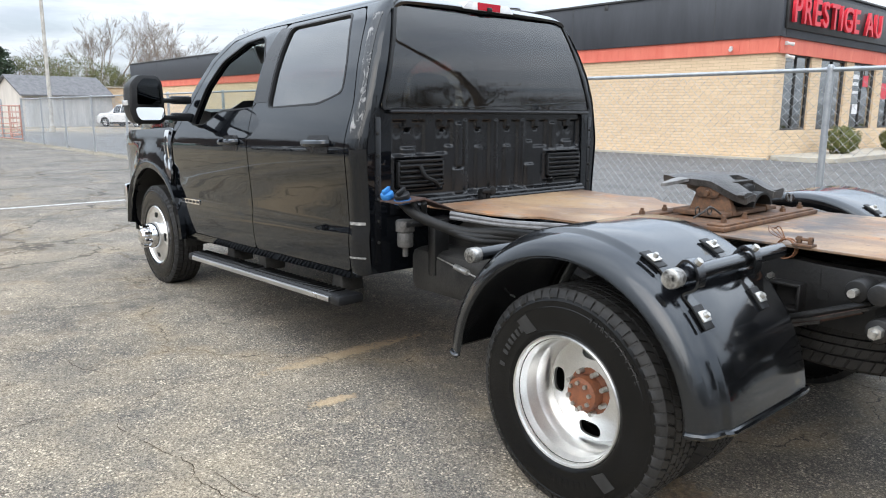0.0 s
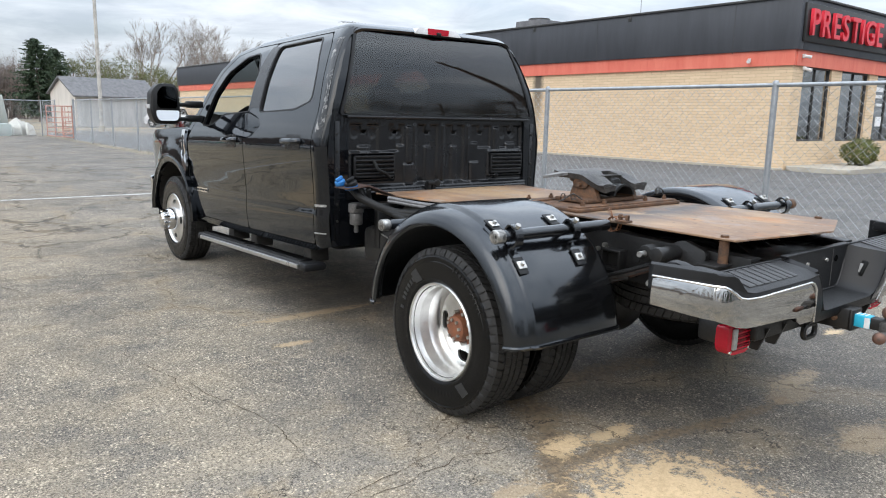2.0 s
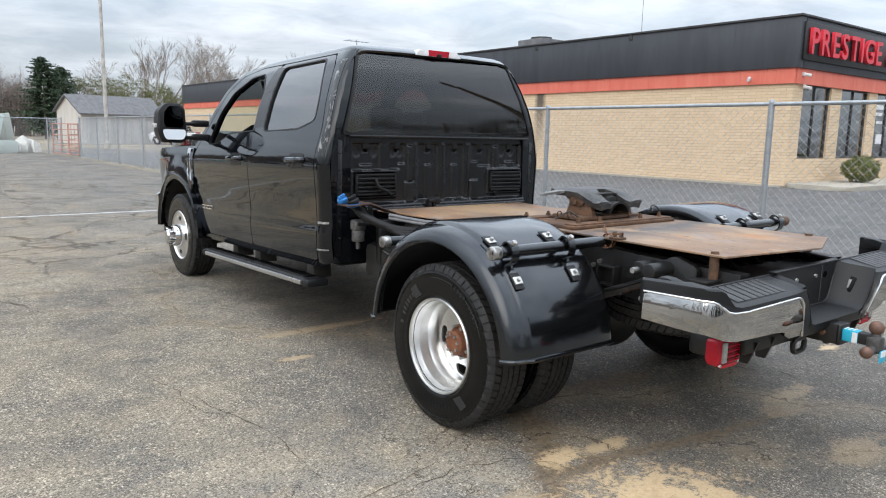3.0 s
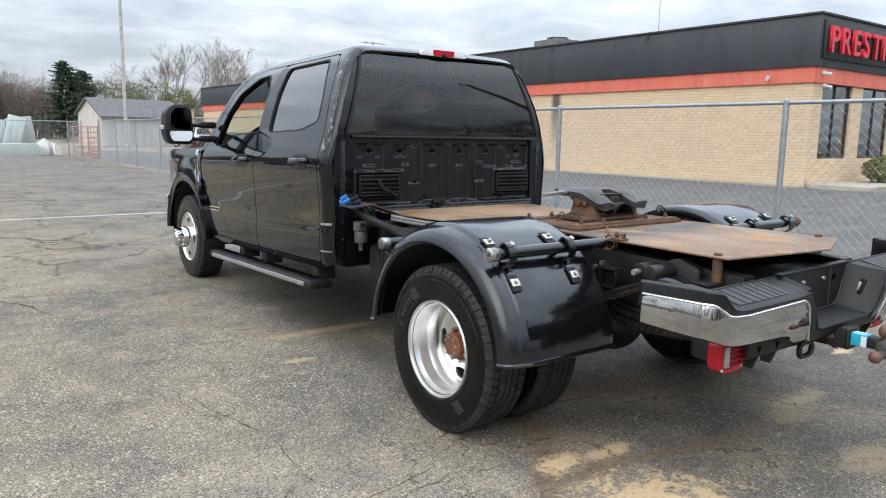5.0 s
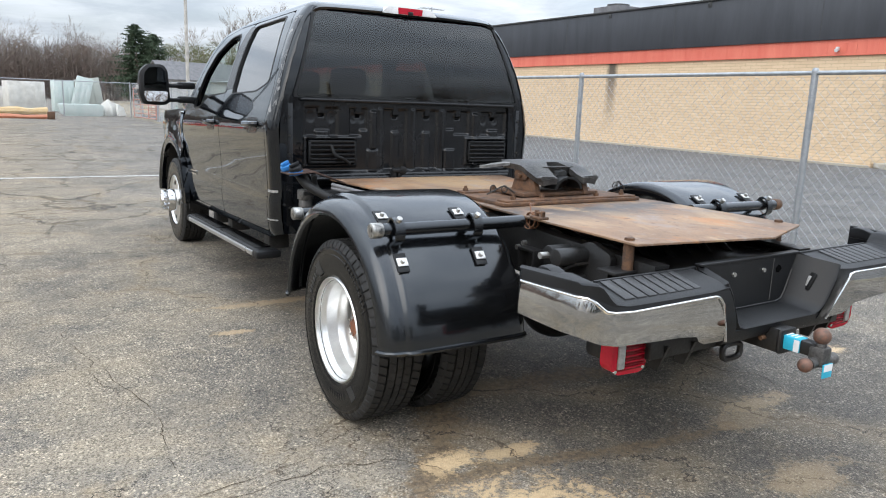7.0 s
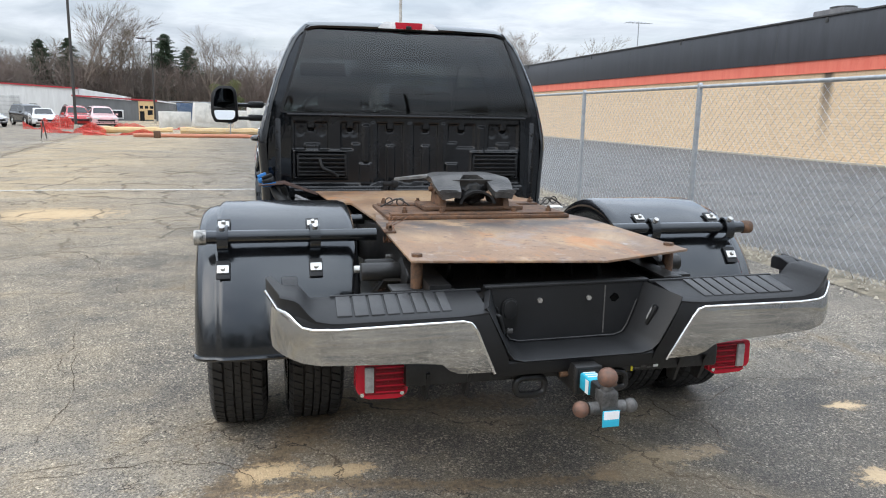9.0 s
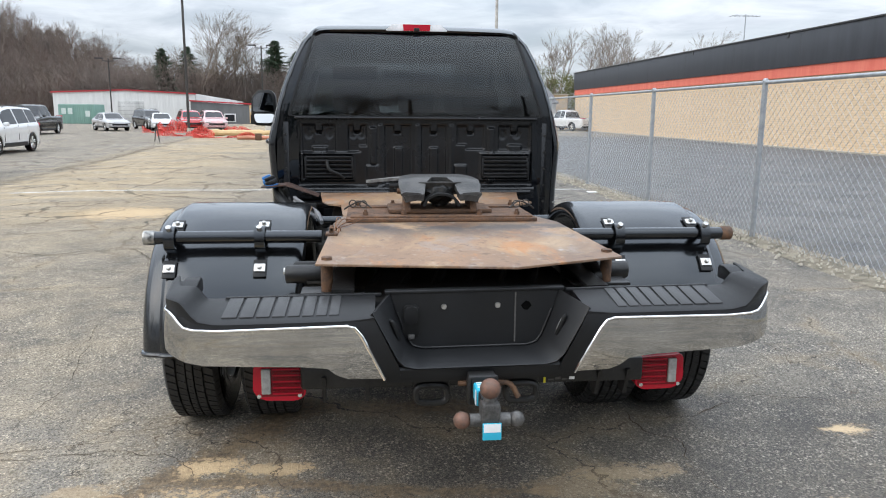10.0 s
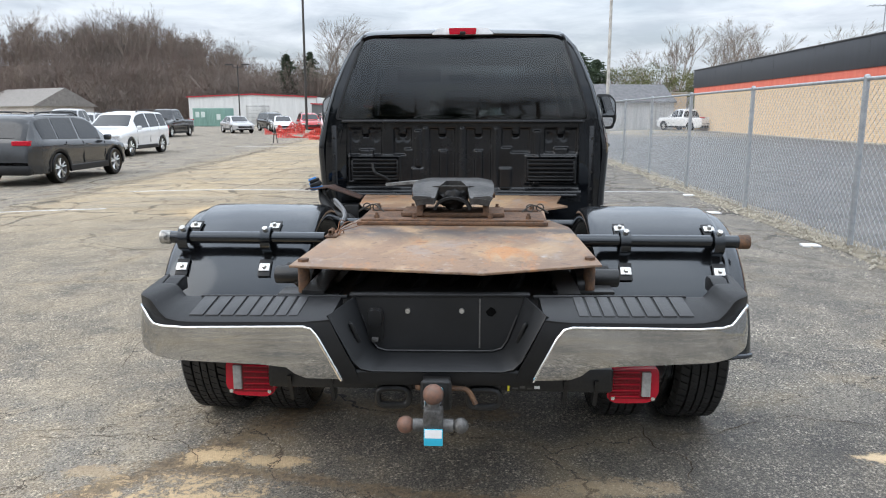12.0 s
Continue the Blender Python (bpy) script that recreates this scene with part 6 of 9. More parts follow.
    prism(b, rounded([(s * 0.728, 0.633), (s * 0.565, 0.625), (s * 0.56, 0.525), (s * 0.59, 0.508), (s * 0.70, 0.512), (s * 0.732, 0.54)], 0.014), "y", 0.345, 0.40, 0.008)
    tl = part("tail_lamp", b, REDLENS, truck, "red rectangular tail lamp with a clear strip")
    b = bmesh.new()
    box(b, (s * 0.635, 0.345, 0.575), (0.135, 0.004, 0.10), 0.001)
    part("lens_face", b, DEEPRED, tl, "deep red ribbed lens")
    b = bmesh.new()
    box(b, (s * 0.688, 0.341, 0.578), (0.030, 0.012, 0.085), 0.004)
    part("reverse_lens", b, GREYLENS, tl, "clear reversing lens")
    for k in range(9):
        b = bmesh.new()
        box(b, (s * 0.62, 0.343, 0.535 + 0.0105 * k), (0.095, 0.008, 0.005), 0.0015, seg=1)
        part("lens_rib", b, DEEPRED if k % 2 else REDLENS, tl)
    for x, z in ((0.712, 0.528), (0.58, 0.528)):
        b = bmesh.new()
        cyl(b, (s * x, 0.348, z), (s * x, 0.340, z), 0.007, seg=8)
        part("lamp_screw", b, BRIGHT, tl)
    b = bmesh.new()
    box(b, (s * 0.65, 0.44, 0.60), (0.15, 0.10, 0.10), 0.02)
    part("lamp_bracket", b, FRAME, truck)
# centre recess: a flat plate inside a U-shaped bevel
INNER = [(-0.282, 0.868), (-0.262, 0.80), (-0.230, 0.715), (-0.212, 0.687), (-0.180, 0.677), (0.180, 0.677), (0.212, 0.687), (0.230, 0.715), (0.262, 0.80), (0.282, 0.868)]
OUTER = [(-0.338, 0.846), (-0.314, 0.80), (-0.262, 0.695), (-0.240, 0.670), (-0.205, 0.660), (0.205, 0.660), (0.240, 0.670), (0.262, 0.695), (0.314, 0.80), (0.338, 0.846)]
b = bmesh.new()
face_y = lambda z: 0.2195 - 0.022 * (1 - ((z - 0.765) / 0.125) ** 2)
loft(b, [[(o[0] * 1.035, face_y(o[1]) + 0.012, o[1] - 0.010), (o[0] * 1.012, face_y(o[1]) - 0.0015, o[1] - 0.001), (o[0] * 0.985, face_y(o[1]) + 0.006, o[1] + 0.003), (p[0] * 1.01, 0.352, p[1] - 0.002), (p[0], 0.366, p[1]), (p[0] * 1.05, 0.375, p[1] - 0.012)] for o, p in zip(OUTER, INNER)], True)
part("bumper_bevel", b, PLASTIC, truck, "black bevelled surround", sharp=50)
b = bmesh.new()
prism(b, INNER, "y", 0.360, 0.372)
part("recess_plate", b, PLASTIC, truck, "black recessed centre panel")
# the rim's catch of light is put into its paler plastic
b = bmesh.new()
tube(b, [(x * 0.985, 0.357, z + 0.003) for x, z in INNER[1:-1]], 0.0028, 6)
part("recess_rim", b, LITPLASTIC, truck, "raised rim round the centre panel")
b = bmesh.new()
loft(b, [[(x, 0.240, 0.604), (x, 0.226, 0.625), (x, 0.221, 0.652), (x, 0.226, 0.660), (x, 0.30, 0.658), (x, 0.36, 0.64), (x, 0.30, 0.604)] for x in (-0.30, -0.2, 0, 0.2, 0.30)])
part("bumper_valance", b, PLASTIC, truck, "black bumper valance")
b = bmesh.new()
box(b, (0, 0.372, 0.871), (0.60, 0.034, 0.010), 0.003)
part("recess_cap", b, PLASTIC, truck)
for x in (-0.105, 0.075):
    b = bmesh.new()
    cyl(b, (x, 0.362, 0.818), (x, 0.352, 0.818), 0.010, 0.008, 12)
    part("plate_screw", b, STEEL, truck)
# near-black patch proud of the panel stands for shade inside the hole
b = bmesh.new()
prism(b, [(0.154, 0.815), (0.163, 0.801), (0.176, 0.799), (0.190, 0.813), (0.183, 0.826), (0.170, 0.831)], "y", 0.3575, 0.3615)
part("plate_hole", b, PIT, truck, "dark patch standing for the shade in a torn hole")
b = bmesh.new()
box(b, (0.135, 0.3585, 0.775), (0.005, 0.001, 0.17))
part("faded_streak", b, SKID, truck, "thin faded streak")
b = bmesh.new()
prism(b, rounded([(-0.242, 0.712), (-0.186, 0.712), (-0.186, 0.83), (-0.242, 0.83)], 0.027), "y", 0.350, 0.362, 0.004)
sock = part("trailer_socket", b, HOSE, truck, "black trailer socket with a flip lid")
b = bmesh.new()
prism(b, rounded([(-0.236, 0.765), (-0.192, 0.765), (-0.192, 0.826), (-0.236, 0.826)], 0.018), "y", 0.343, 0.352, 0.003)
part("socket_lid", b, PLASTIC, sock)
b = bmesh.new()
box(b, (-0.214, 0.345, 0.722), (0.022, 0.012, 0.016), 0.003)
part("lid_tab", b, SKID, sock)

# the whole bumper hangs a little lower on the driver's side
for ob in truck.children_recursive:
    if ob.name.split(".")[0] in ("chrome_cover", "chrome_lip", "bumper_pad", "step_pad", "step_slat", "step_edge", "end_horn", "plate_lamp", "lamp_lens", "bumper_bevel", "recess_plate", "recess_rim", "bumper_valance", "recess_cap",
                                 "plate_screw", "plate_hole", "faded_streak", "trailer_socket", "socket_lid", "lid_tab"):
        for v in ob.data.vertices:
            v.co.z += 0.011 * v.co.x - 0.002

# receiver and tow hooks
b = bmesh.new()
box(b, (0, 0.36, 0.595), (1.15, 0.09, 0.085), 0.012)
recv = part("hitch_beam", b, FRAME, truck, "black hitch beam")
b = bmesh.new()
for x, z, w, h in ((0, 0.632, 0.085, 0.013), (0, 0.553, 0.085, 0.013), (-0.038, 0.592, 0.012, 0.085), (0.038, 0.592, 0.012, 0.085)):
    box(b, (x, 0.27, z), (w, 0.20, h), 0.004)
box(b, (0, 0.18, 0.592), (0.098, 0.02, 0.098), 0.01)
part("receiver_tube", b, FRAME, truck, "black square receiver tube")
b = bmesh.new()
tube(b, bend([(-0.07, 0.24, 0.592), (0.06, 0.24, 0.592), (0.10, 0.235, 0.585), (0.125, 0.225, 0.545)]), 0.009, 8)
part("hitch_pin", b, RUSTY, truck)
for x in (-0.15, 0.15):
    b = bmesh.new()
    ringp = [(x + 0.052 * math.copysign(abs(math.cos(a)) ** 0.6, math.cos(a)), 0.30, 0.535 + 0.03 * math.copysign(abs(math.sin(a)) ** 0.6, math.sin(a))) for a in [2 * math.pi * k / 24 for k in range(25)]]
    tube(b, ringp, 0.012, 8)
    box(b, (x, 0.32, 0.58), (0.12, 0.03, 0.05), 0.008)
    part("tow_loop", b, FRAME, truck)
for x in (-0.50, -0.36, 0.42, 0.52):
    b = bmesh.new()
    prism(b, [(0.30, 0.60), (0.40, 0.60), (0.38, 0.50), (0.34, 0.50)], "x", x - 0.006, x + 0.006)
    part("hanger_tab", b, FRAME, truck)
b = bmesh.new()
box(b, (0.232, 0.314, 0.574), (0.007, 0.003, 0.034))
part("yellow_tag_edge", b, YELLOW, recv, "yellow edge of a warning sticker")
for k in range(4):
    b = bmesh.new()
    box(b, (0.254 + 0.024 * k, 0.3145, 0.567 + 0.004 * (k % 2)), (0.018, 0.002, 0.005 + 0.004 * (k % 2)))
    part("sticker_bar", b, WHITE if k == 3 else SKID, recv)

# ---- fifth wheel hitch, bolted on the deck ----
fw = thing("fifth_wheel_hitch", (XC, 1.6, 0.943), "rusty fifth-wheel hitch with a greasy skid plate on the deck", "trailer hitch")


def fwp(name, b, mat, label="", own=None, **kw):
    bmesh.ops.translate(b, verts=b.verts, vec=(0, -1.6, -0.943))
    return part(name, b, mat, own or fw, label, **kw)


b = bmesh.new()
box(b, (0, 1.62, 0.953), (0.90, 0.46, 0.018), 0.004)
fwp("base_plate", b, RUSTY, "rusty base plate")
for y0 in (1.44, 1.80):
    b = bmesh.new()
    box(b, (0, y0, 0.966), (0.86, 0.075, 0.010), 0.003)
    fwp("base_rail", b, RUSTY, "rusty base rail")
for s in (-1, 1):
    b = bmesh.new()
    prism(b, rounded([(1.49, 0.97), (1.71, 0.97), (1.67, 1.075), (1.60, 1.095), (1.53, 1.075)], 0.015), "x", s * 0.145, s * 0.175, 0.003)
    up_ = fwp("side_upright", b, RUSTY, "rusty side upright")
    b = bmesh.new()
    cyl(b, (s * 0.17, 1.615, 1.065), (s * 0.205, 1.615, 1.065), 0.013, seg=14)
    fwp("pivot_pin", b, RUSTY, "", up_)
    b = bmesh.new()
    prism(b, rounded([(1.57, 1.045), (1.66, 1.045), (1.675, 1.075), (1.64, 1.10), (1.59, 1.10), (1.555, 1.075)], 0.012), "x", s * 0.176, s * 0.186, 0.003)
    fwp("pivot_plate", b, RUSTY, "", up_)
    for x0, y0 in ((0.36, 1.44), (0.40, 1.80), (0.18, 1.44), (0.22, 1.80)):
        b = bmesh.new()
        cyl(b, (s * x0, y0, 0.970), (s * x0, y0, 0.986), 0.014, seg=6)
        cyl(b, (s * x0, y0, 0.984), (s * x0, y0, 0.998), 0.008, seg=8)
        fwp("base_bolt", b, RUSTY)
    b = bmesh.new()
    for k in range(2):
        c = Vector((s * (0.37 + 0.05 * k), 1.50 + 0.02 * k, 1.015))
        tube(b, [c + Vector((0.017 * math.cos(a), 0.006 * k, 0.017 * math.sin(a))) for a in [2 * math.pi * i / 14 for i in range(15)]], 0.003, 6)
    tube(b, bend([(s * 0.33, 1.47, 1.0), (s * 0.38, 1.49, 1.03), (s * 0.43, 1.50, 1.01), (s * 0.46, 1.52, 0.99)]), 0.004, 6)
    fwp("clip_pin", b, GREASE, "dull steel clip pin")
b = bmesh.new()
box(b, (0, 1.62, 0.980), (0.50, 0.24, 0.020), 0.004)
fwp("saddle_base", b, RUSTY)
for s in (-1, 1):
    b = bmesh.new()
    prism(b, rounded([(s * 0.085, 1.035), (s * 0.175, 1.045), (s * 0.195, 1.07), (s * 0.175, 1.078), (s * 0.10, 1.074)], 0.006), "y", 1.445, 1.475, 0.003)
    fwp("head_skirt", b, HEADSTEEL, "thick front edge of the head")
b = bmesh.new()
arc = [radians(8 + 164 * k / 14) for k in range(15)]
loft(b, [[(r * math.cos(a), y, 1.0 + r * 0.78 * math.sin(a)) for r, y in ((0.078, 1.45), (0.092, 1.45), (0.092, 1.56), (0.078, 1.56))] for a in arc])
fwp("jaw_arch", b, HOSE, "greasy arch round the jaws")
# head: dished plate with a throat open to the rear and ramps that fall away
b = bmesh.new()
OUT = rounded([(-0.18, 1.44), (-0.085, 1.44), (-0.07, 1.54), (-0.035, 1.60), (0.035, 1.60), (0.07, 1.54), (0.085, 1.44), (0.18, 1.44), (0.200, 1.55), (0.19, 1.78), (0.12, 1.88), (-0.12, 1.88), (-0.19, 1.78), (-0.200, 1.55)], 0.008)
head_at = lambda u, y: (u, y, 1.137 - 0.022 * smooth(0.12, 0.24, abs(u)) - 0.07 * (1 - smooth(1.43, 1.62, y)) - 0.012 * smooth(1.75, 1.9, y))
head = fwp("skid_plate", panel(OUT, [], head_at, 0.03, 0.04, 0.04), HEADSTEEL, "worn grey skid plate with a throat for the king pin")
b = bmesh.new()
rings = []
for k, (z, q) in enumerate(((1.115, 0.8), (1.075, 0.75), (1.05, 0.5))):
    rings.append([(0.20 * q * math.copysign(abs(math.cos(a)) ** 0.7, math.cos(a)), 1.66 + 0.16 * q * math.copysign(abs(math.sin(a)) ** 0.7, math.sin(a)), z) for a in [2 * math.pi * i / 24 for i in range(24)]])
loft(b, rings)
fwp("head_casting", b, GREASE, "greasy black head casting", head)
b = bmesh.new()
bmesh.ops.create_icosphere(b, subdivisions=4, radius=0.068, matrix=Matrix.Translation((0, 1.565, 1.056)) @ Matrix.Diagonal((1.1, 0.9, 0.8, 1)))
for v in b.verts:
    v.co += v.normal * (0.016 * noise.noise(v.co * 34) + 0.006 * noise.noise(v.co * 90))
fwp("grease_lump", b, HOSE, "black grease round the jaws", head)
b = bmesh.new()
prism(b, rounded([(-0.36, 1.745), (-0.34, 1.725), (-0.19, 1.70), (-0.18, 1.76), (-0.24, 1.765)], 0.01), "z", 1.088, 1.102, 0.003)
for v in b.verts:
    v.co.z += 0.10 * (v.co.x + 0.36) + 0.006
fwp("release_handle", b, BAREHANDLE, "worn release handle", head)
b = bmesh.new()
for k in range(5):
    cyl(b, (0, 1.56, 1.004 + 0.012 * k), (0, 1.56, 1.010 + 0.012 * k), 0.028, seg=14)
cyl(b, (0, 1.56, 1.0), (0, 1.56, 1.06), 0.02, seg=12)
fwp("spring_stack", b, GREASE)

# ---- three-way ball mount in the receiver ----
bm_ = thing("ball_mount", (XC, 0.05, 0.50), "three-way ball mount with rusty balls and a teal label", "ball mount")


def bmp(name, b, mat, label=""):
    bmesh.ops.translate(b, verts=b.verts, vec=(0, -0.05, -0.50))
    return part(name, b, mat, bm_, label)


b = bmesh.new()
box(b, (0, 0.145, 0.592), (0.05, 0.19, 0.05), 0.006)
bmp("shank", b, FRAME, "black square shank")
b = bmesh.new()
box(b, (-0.004, 0.142, 0.5935), (0.054, 0.07, 0.054), 0.006)
bmp("shank_label", b, TEAL, "teal label wrapped round the shank")
for k in range(3):
    b = bmesh.new()
    box(b, (-0.003, 0.165 - 0.018 * k, 0.6212), (0.042, 0.007, 0.001))
    bmp("label_bar", b, WHITE)
b = bmesh.new()
box(b, (-0.0318, 0.118, 0.592), (0.0012, 0.022, 0.045))
bmp("label_bar", b, WHITE)
b = bmesh.new()
box(b, (0, 0.045, 0.575), (0.058, 0.06, 0.075), 0.012)
cyl(b, (-0.06, 0.045, 0.552), (0.06, 0.045, 0.552), 0.02, seg=14)
cyl(b, (0, 0.045, 0.60), (0, 0.045, 0.625), 0.022, 0.018, 14)
bmp("mount_head", b, SKID, "grey cast mount head")
for c, r, m, lb in (((0, 0.045, 0.648), 0.031, BALL, "large rusted towing ball"), ((-0.083, 0.045, 0.552), 0.026, BALL, "rusted towing ball"), ((0.082, 0.045, 0.552), 0.0235, SKID, "small grey towing ball")):
    b = bmesh.new()
    bmesh.ops.create_uvsphere(b, u_segments=24, v_segments=16, radius=r, matrix=Matrix.Translation(c))
    bmp("tow_ball", b, m, lb)
b = bmesh.new()
box(b, (0.002, 0.012, 0.528), (0.056, 0.006, 0.052), 0.002)
bmp("head_label", b, TEAL, "teal and white label")
b = bmesh.new()
box(b, (0.002, 0.0085, 0.540), (0.050, 0.001, 0.026))
bmp("label_bar", b, WHITE)


# ---- ground ----
b = bmesh.new()


def falling(x):
    t = min(1.0, max(0.0, (-1.5 - x) / 5.5))
    return -0.16 * t * t * (3 - 2 * t)


xs = [-900, -400, -150, -60, -30, -20] + [-12 + 0.75 * k for k in range(17)] + [2, 6, 12, 30, 60, 150, 400, 900]
ys = [-900, -300, -80, -20, 0, 10, 30, 60, 120, 400, 900]
rows = [[b.verts.new((x, y, falling(x))) for x in xs] for y in ys]
for r0, r1 in zip(rows, rows[1:]):
    for i in range(len(xs) - 1):
        b.faces.new((r0[i], r0[i + 1], r1[i + 1], r1[i]))
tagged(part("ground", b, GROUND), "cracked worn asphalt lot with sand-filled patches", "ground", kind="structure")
for x0, x1, y0, y1 in ((-3.6, 7.15, 11.86, 11.97), (-9.0, -2.6, 9.05, 9.15), (-14, -8.2, 20.3, 20.42), (-9, -4, 34, 34.15)):
    b = bmesh.new()
    n = 24
    lo = [b.verts.new((x0 + (x1 - x0) * k / n, y0, falling(x0 + (x1 - x0) * k / n) + 0.004)) for k in range(n + 1)]
    hi = [b.verts.new((v.co.x, y1, v.co.z)) for v in lo]
    for k in range(n):
        b.faces.new((lo[k], lo[k + 1], hi[k + 1], hi[k]))
    tagged(part("painted_line", b, LINE), "worn white parking line on asphalt", "road marking", "parking lines", "structure")
# open cracks that wander over the lot, as thin dark ribbons
def crack_line(pts, wide, seed, stray=0.03, often=9.0):
    rr = random.Random(seed)
    path = bend([(x, y, 0) for x, y in pts], 9)
    rows = []
    for k, p in enumerate(path):
        d = (path[min(k + 1, len(path) - 1)] - path[max(k - 1, 0)]).normalized()
        nrm = Vector((-d.y, d.x, 0))
        q = p + nrm * (stray * noise.noise(Vector((p.x * often, p.y * often, seed))) + rr.gauss(0, 0.15 * stray))
        w = wide * max(0.12, 0.55 + 0.9 * noise.noise(Vector((p.x * 5, p.y * 5, seed + 3)))) * min(1.0, 0.25 + 0.35 * min(k, len(path) - 1 - k))
        z = falling(q.x) + 0.003
        rows.append([(q.x - nrm.x * w, q.y - nrm.y * w, z), (q.x + nrm.x * w, q.y + nrm.y * w, z)])
    b = bmesh.new()
    loft(b, rows, False)
    tagged(part("crack", b, CRACK, smooth=False), "open crack in the asphalt, partly filled with sand", "crack", "cracks", "structure")


CRACKS = (((0.6, 5.6), (0.73, 5.1), (0.83, 4.8), (1.0, 4.48), (1.03, 4.2), (1.23, 3.79), (1.5, 3.6)), ((0.2, 3.5), (0.48, 3.57), (0.69, 3.57), (0.96, 3.49), (1.15, 3.53), (1.35, 3.58), (1.6, 3.54), (1.82, 3.6), (2.1, 3.5)),
          ((0.98, 3.44), (0.94, 3.26), (0.98, 3.02), (1.03, 2.73), (1.02, 2.5), (1.1, 2.2)), ((0.9, 1.0), (1.3, 1.12), (1.64, 1.19), (1.75, 1.27), (1.93, 1.35), (2.3, 1.5)), ((1.2, 1.02), (1.6, 1.08), (1.73, 1.1), (1.85, 1.05), (2.0, 0.99), (2.15, 0.8)),
          ((4.6, 2.75), (4.98, 2.56), (5.16, 2.42), (5.38, 2.28), (5.75, 2.25), (6.08, 2.33), (6.9, 2.5)), ((5.38, 2.28), (5.36, 2.1), (5.3, 1.89)), ((5.74, 2.23), (5.79, 2.08), (5.74, 1.83), (5.9, 1.6)),
          ((4.2, 1.2), (4.41, 1.26), (4.75, 1.43), (4.93, 1.44), (5.22, 1.35), (5.45, 1.33), (6.2, 1.5)), ((4.05, 1.36), (4.09, 1.08), (4.19, 0.97), (4.17, 0.82), (4.17, 0.5)), ((1.17, 1.34), (1.18, 1.63), (1.21, 1.87), (1.06, 2.69)),
          ((-2.0, 7.6), (-0.8, 7.9), (0.2, 7.2), (1.0, 7.4), (1.5, 7.0)), ((-3.5, 10.4), (-1.5, 9.9), (0.5, 10.2), (1.6, 9.6)), ((-1.2, 6.0), (-0.3, 5.6), (0.3, 5.9), (0.7, 5.3)),
          ((-5.2, 12.5), (-6.3, 17.2), (-5.3, 20.5), (-6.3, 29.0), (-8.2, 38.4)), ((-4.0, 22), (-1.0, 21), (2, 21.6), (5, 21)), ((-3, 30), (0, 31), (4, 30.4), (6.5, 31)), ((-4.5, 15), (-1.5, 14.4), (1, 15.2)))
for k, pts in enumerate(CRACKS):
    crack_line(pts, 0.0030 if k < 11 else (0.009 if k < 14 else 0.032), k, *((0.03, 9.0) if k < 14 else (0.35, 1.1)))

# strip of gravel and dead grass along the fence
b = bmesh.new()
rows = []
for k in range(161):
    y = -14 + 0.36 * k
    w0, w1 = 0.24 + 0.16 * noise.noise(Vector((0, y * 0.6, 3))), 0.32 + 0.2 * noise.noise(Vector((4, y * 0.5, 0)))
    rows.append([(7.35 + x, y, z + 0.012 * noise.noise(Vector((x * 6, y * 3, 1)))) for x, z in ((-w0, 0.003), (-w0 * 0.6, 0.025), (0, 0.045), (w1 * 0.6, 0.03), (w1, 0.003))])
loft(b, rows, False)
tagged(part("gravel_strip", b, GRAVEL), "strip of gravel and dead grass under the fence", "gravel", kind="structure")
rnd = random.Random(5)
b = bmesh.new()
for k in range(2600):
    y = rnd.uniform(-3, 30)
    x = 7.35 + rnd.gauss(-0.06, 0.17)
    r = rnd.uniform(0.006, 0.022)
    bmesh.ops.create_cone(b, cap_ends=True, segments=5, radius1=r, radius2=r * 0.5, depth=r, matrix=Matrix.Translation((x, y, 0.01 + r * 0.4 + 0.03 * max(0, 1 - abs(x - 7.35) / 0.4))))
tagged(part("loose_gravel", b, CONCRETE), "loose pale gravel along the fence", "gravel", kind="stuff")
b = bmesh.new()
for k in range(900):
    y = rnd.uniform(-3, 32)
    x = 7.35 + rnd.gauss(0, 0.16)
    h = rnd.uniform(0.05, 0.2)
    d = Vector((rnd.uniform(-0.12, 0.12), rnd.uniform(-0.12, 0.12), h))
    p = Vector((x, y, 0.02))
    q = Vector((rnd.uniform(-1, 1), rnd.uniform(-1, 1), 0)).normalized() * 0.004
    v = [b.verts.new(p - q), b.verts.new(p + q), b.verts.new(p + d)]
    b.faces.new(v)
tagged(part("dead_grass", b, GRAVEL, smooth=False), "dry dead grass tufts at the fence foot", "grass", kind="stuff")
for x, y in ((6.98, 6.2), (7.05, 11.3), (6.75, 8.9)):
    b = bmesh.new()
    box(b, (0, 0, 0.014), (0.20, 0.14, 0.024), 0.008)
    for v in b.verts:
        v.co += Vector((0.02 * noise.noise(v.co * 9), 0.02 * noise.noise(v.co * 7), 0.008 * noise.noise(v.co * 12)))
    ob = part("paper_scrap", b, WHITE)
    ob.location = (x, y, 0)
    tagged(ob, "crumpled pale scrap lying by the fence", "litter", "litter")


# ---- chain-link fence ----
FENCE_X, BAY, FH = 7.35, 3.25, 1.83


def mesh_panel(w, h, q=0.05, r=0.0024):
    """Zigzag wires hooked into one another, so that they form diamonds."""
    b = bmesh.new()
    for i in range(int(w / q) + 1):
        pts = []
        for j in range(int(h / q) + 1):
            y = i * q + (q / 2 if (i + j) % 2 else -q / 2)
            pts.append((0.003 if j % 2 else -0.003, min(max(y, 0), w), 0.03 + j * q))
        tube(b, pts, r, 3, False)
    return b


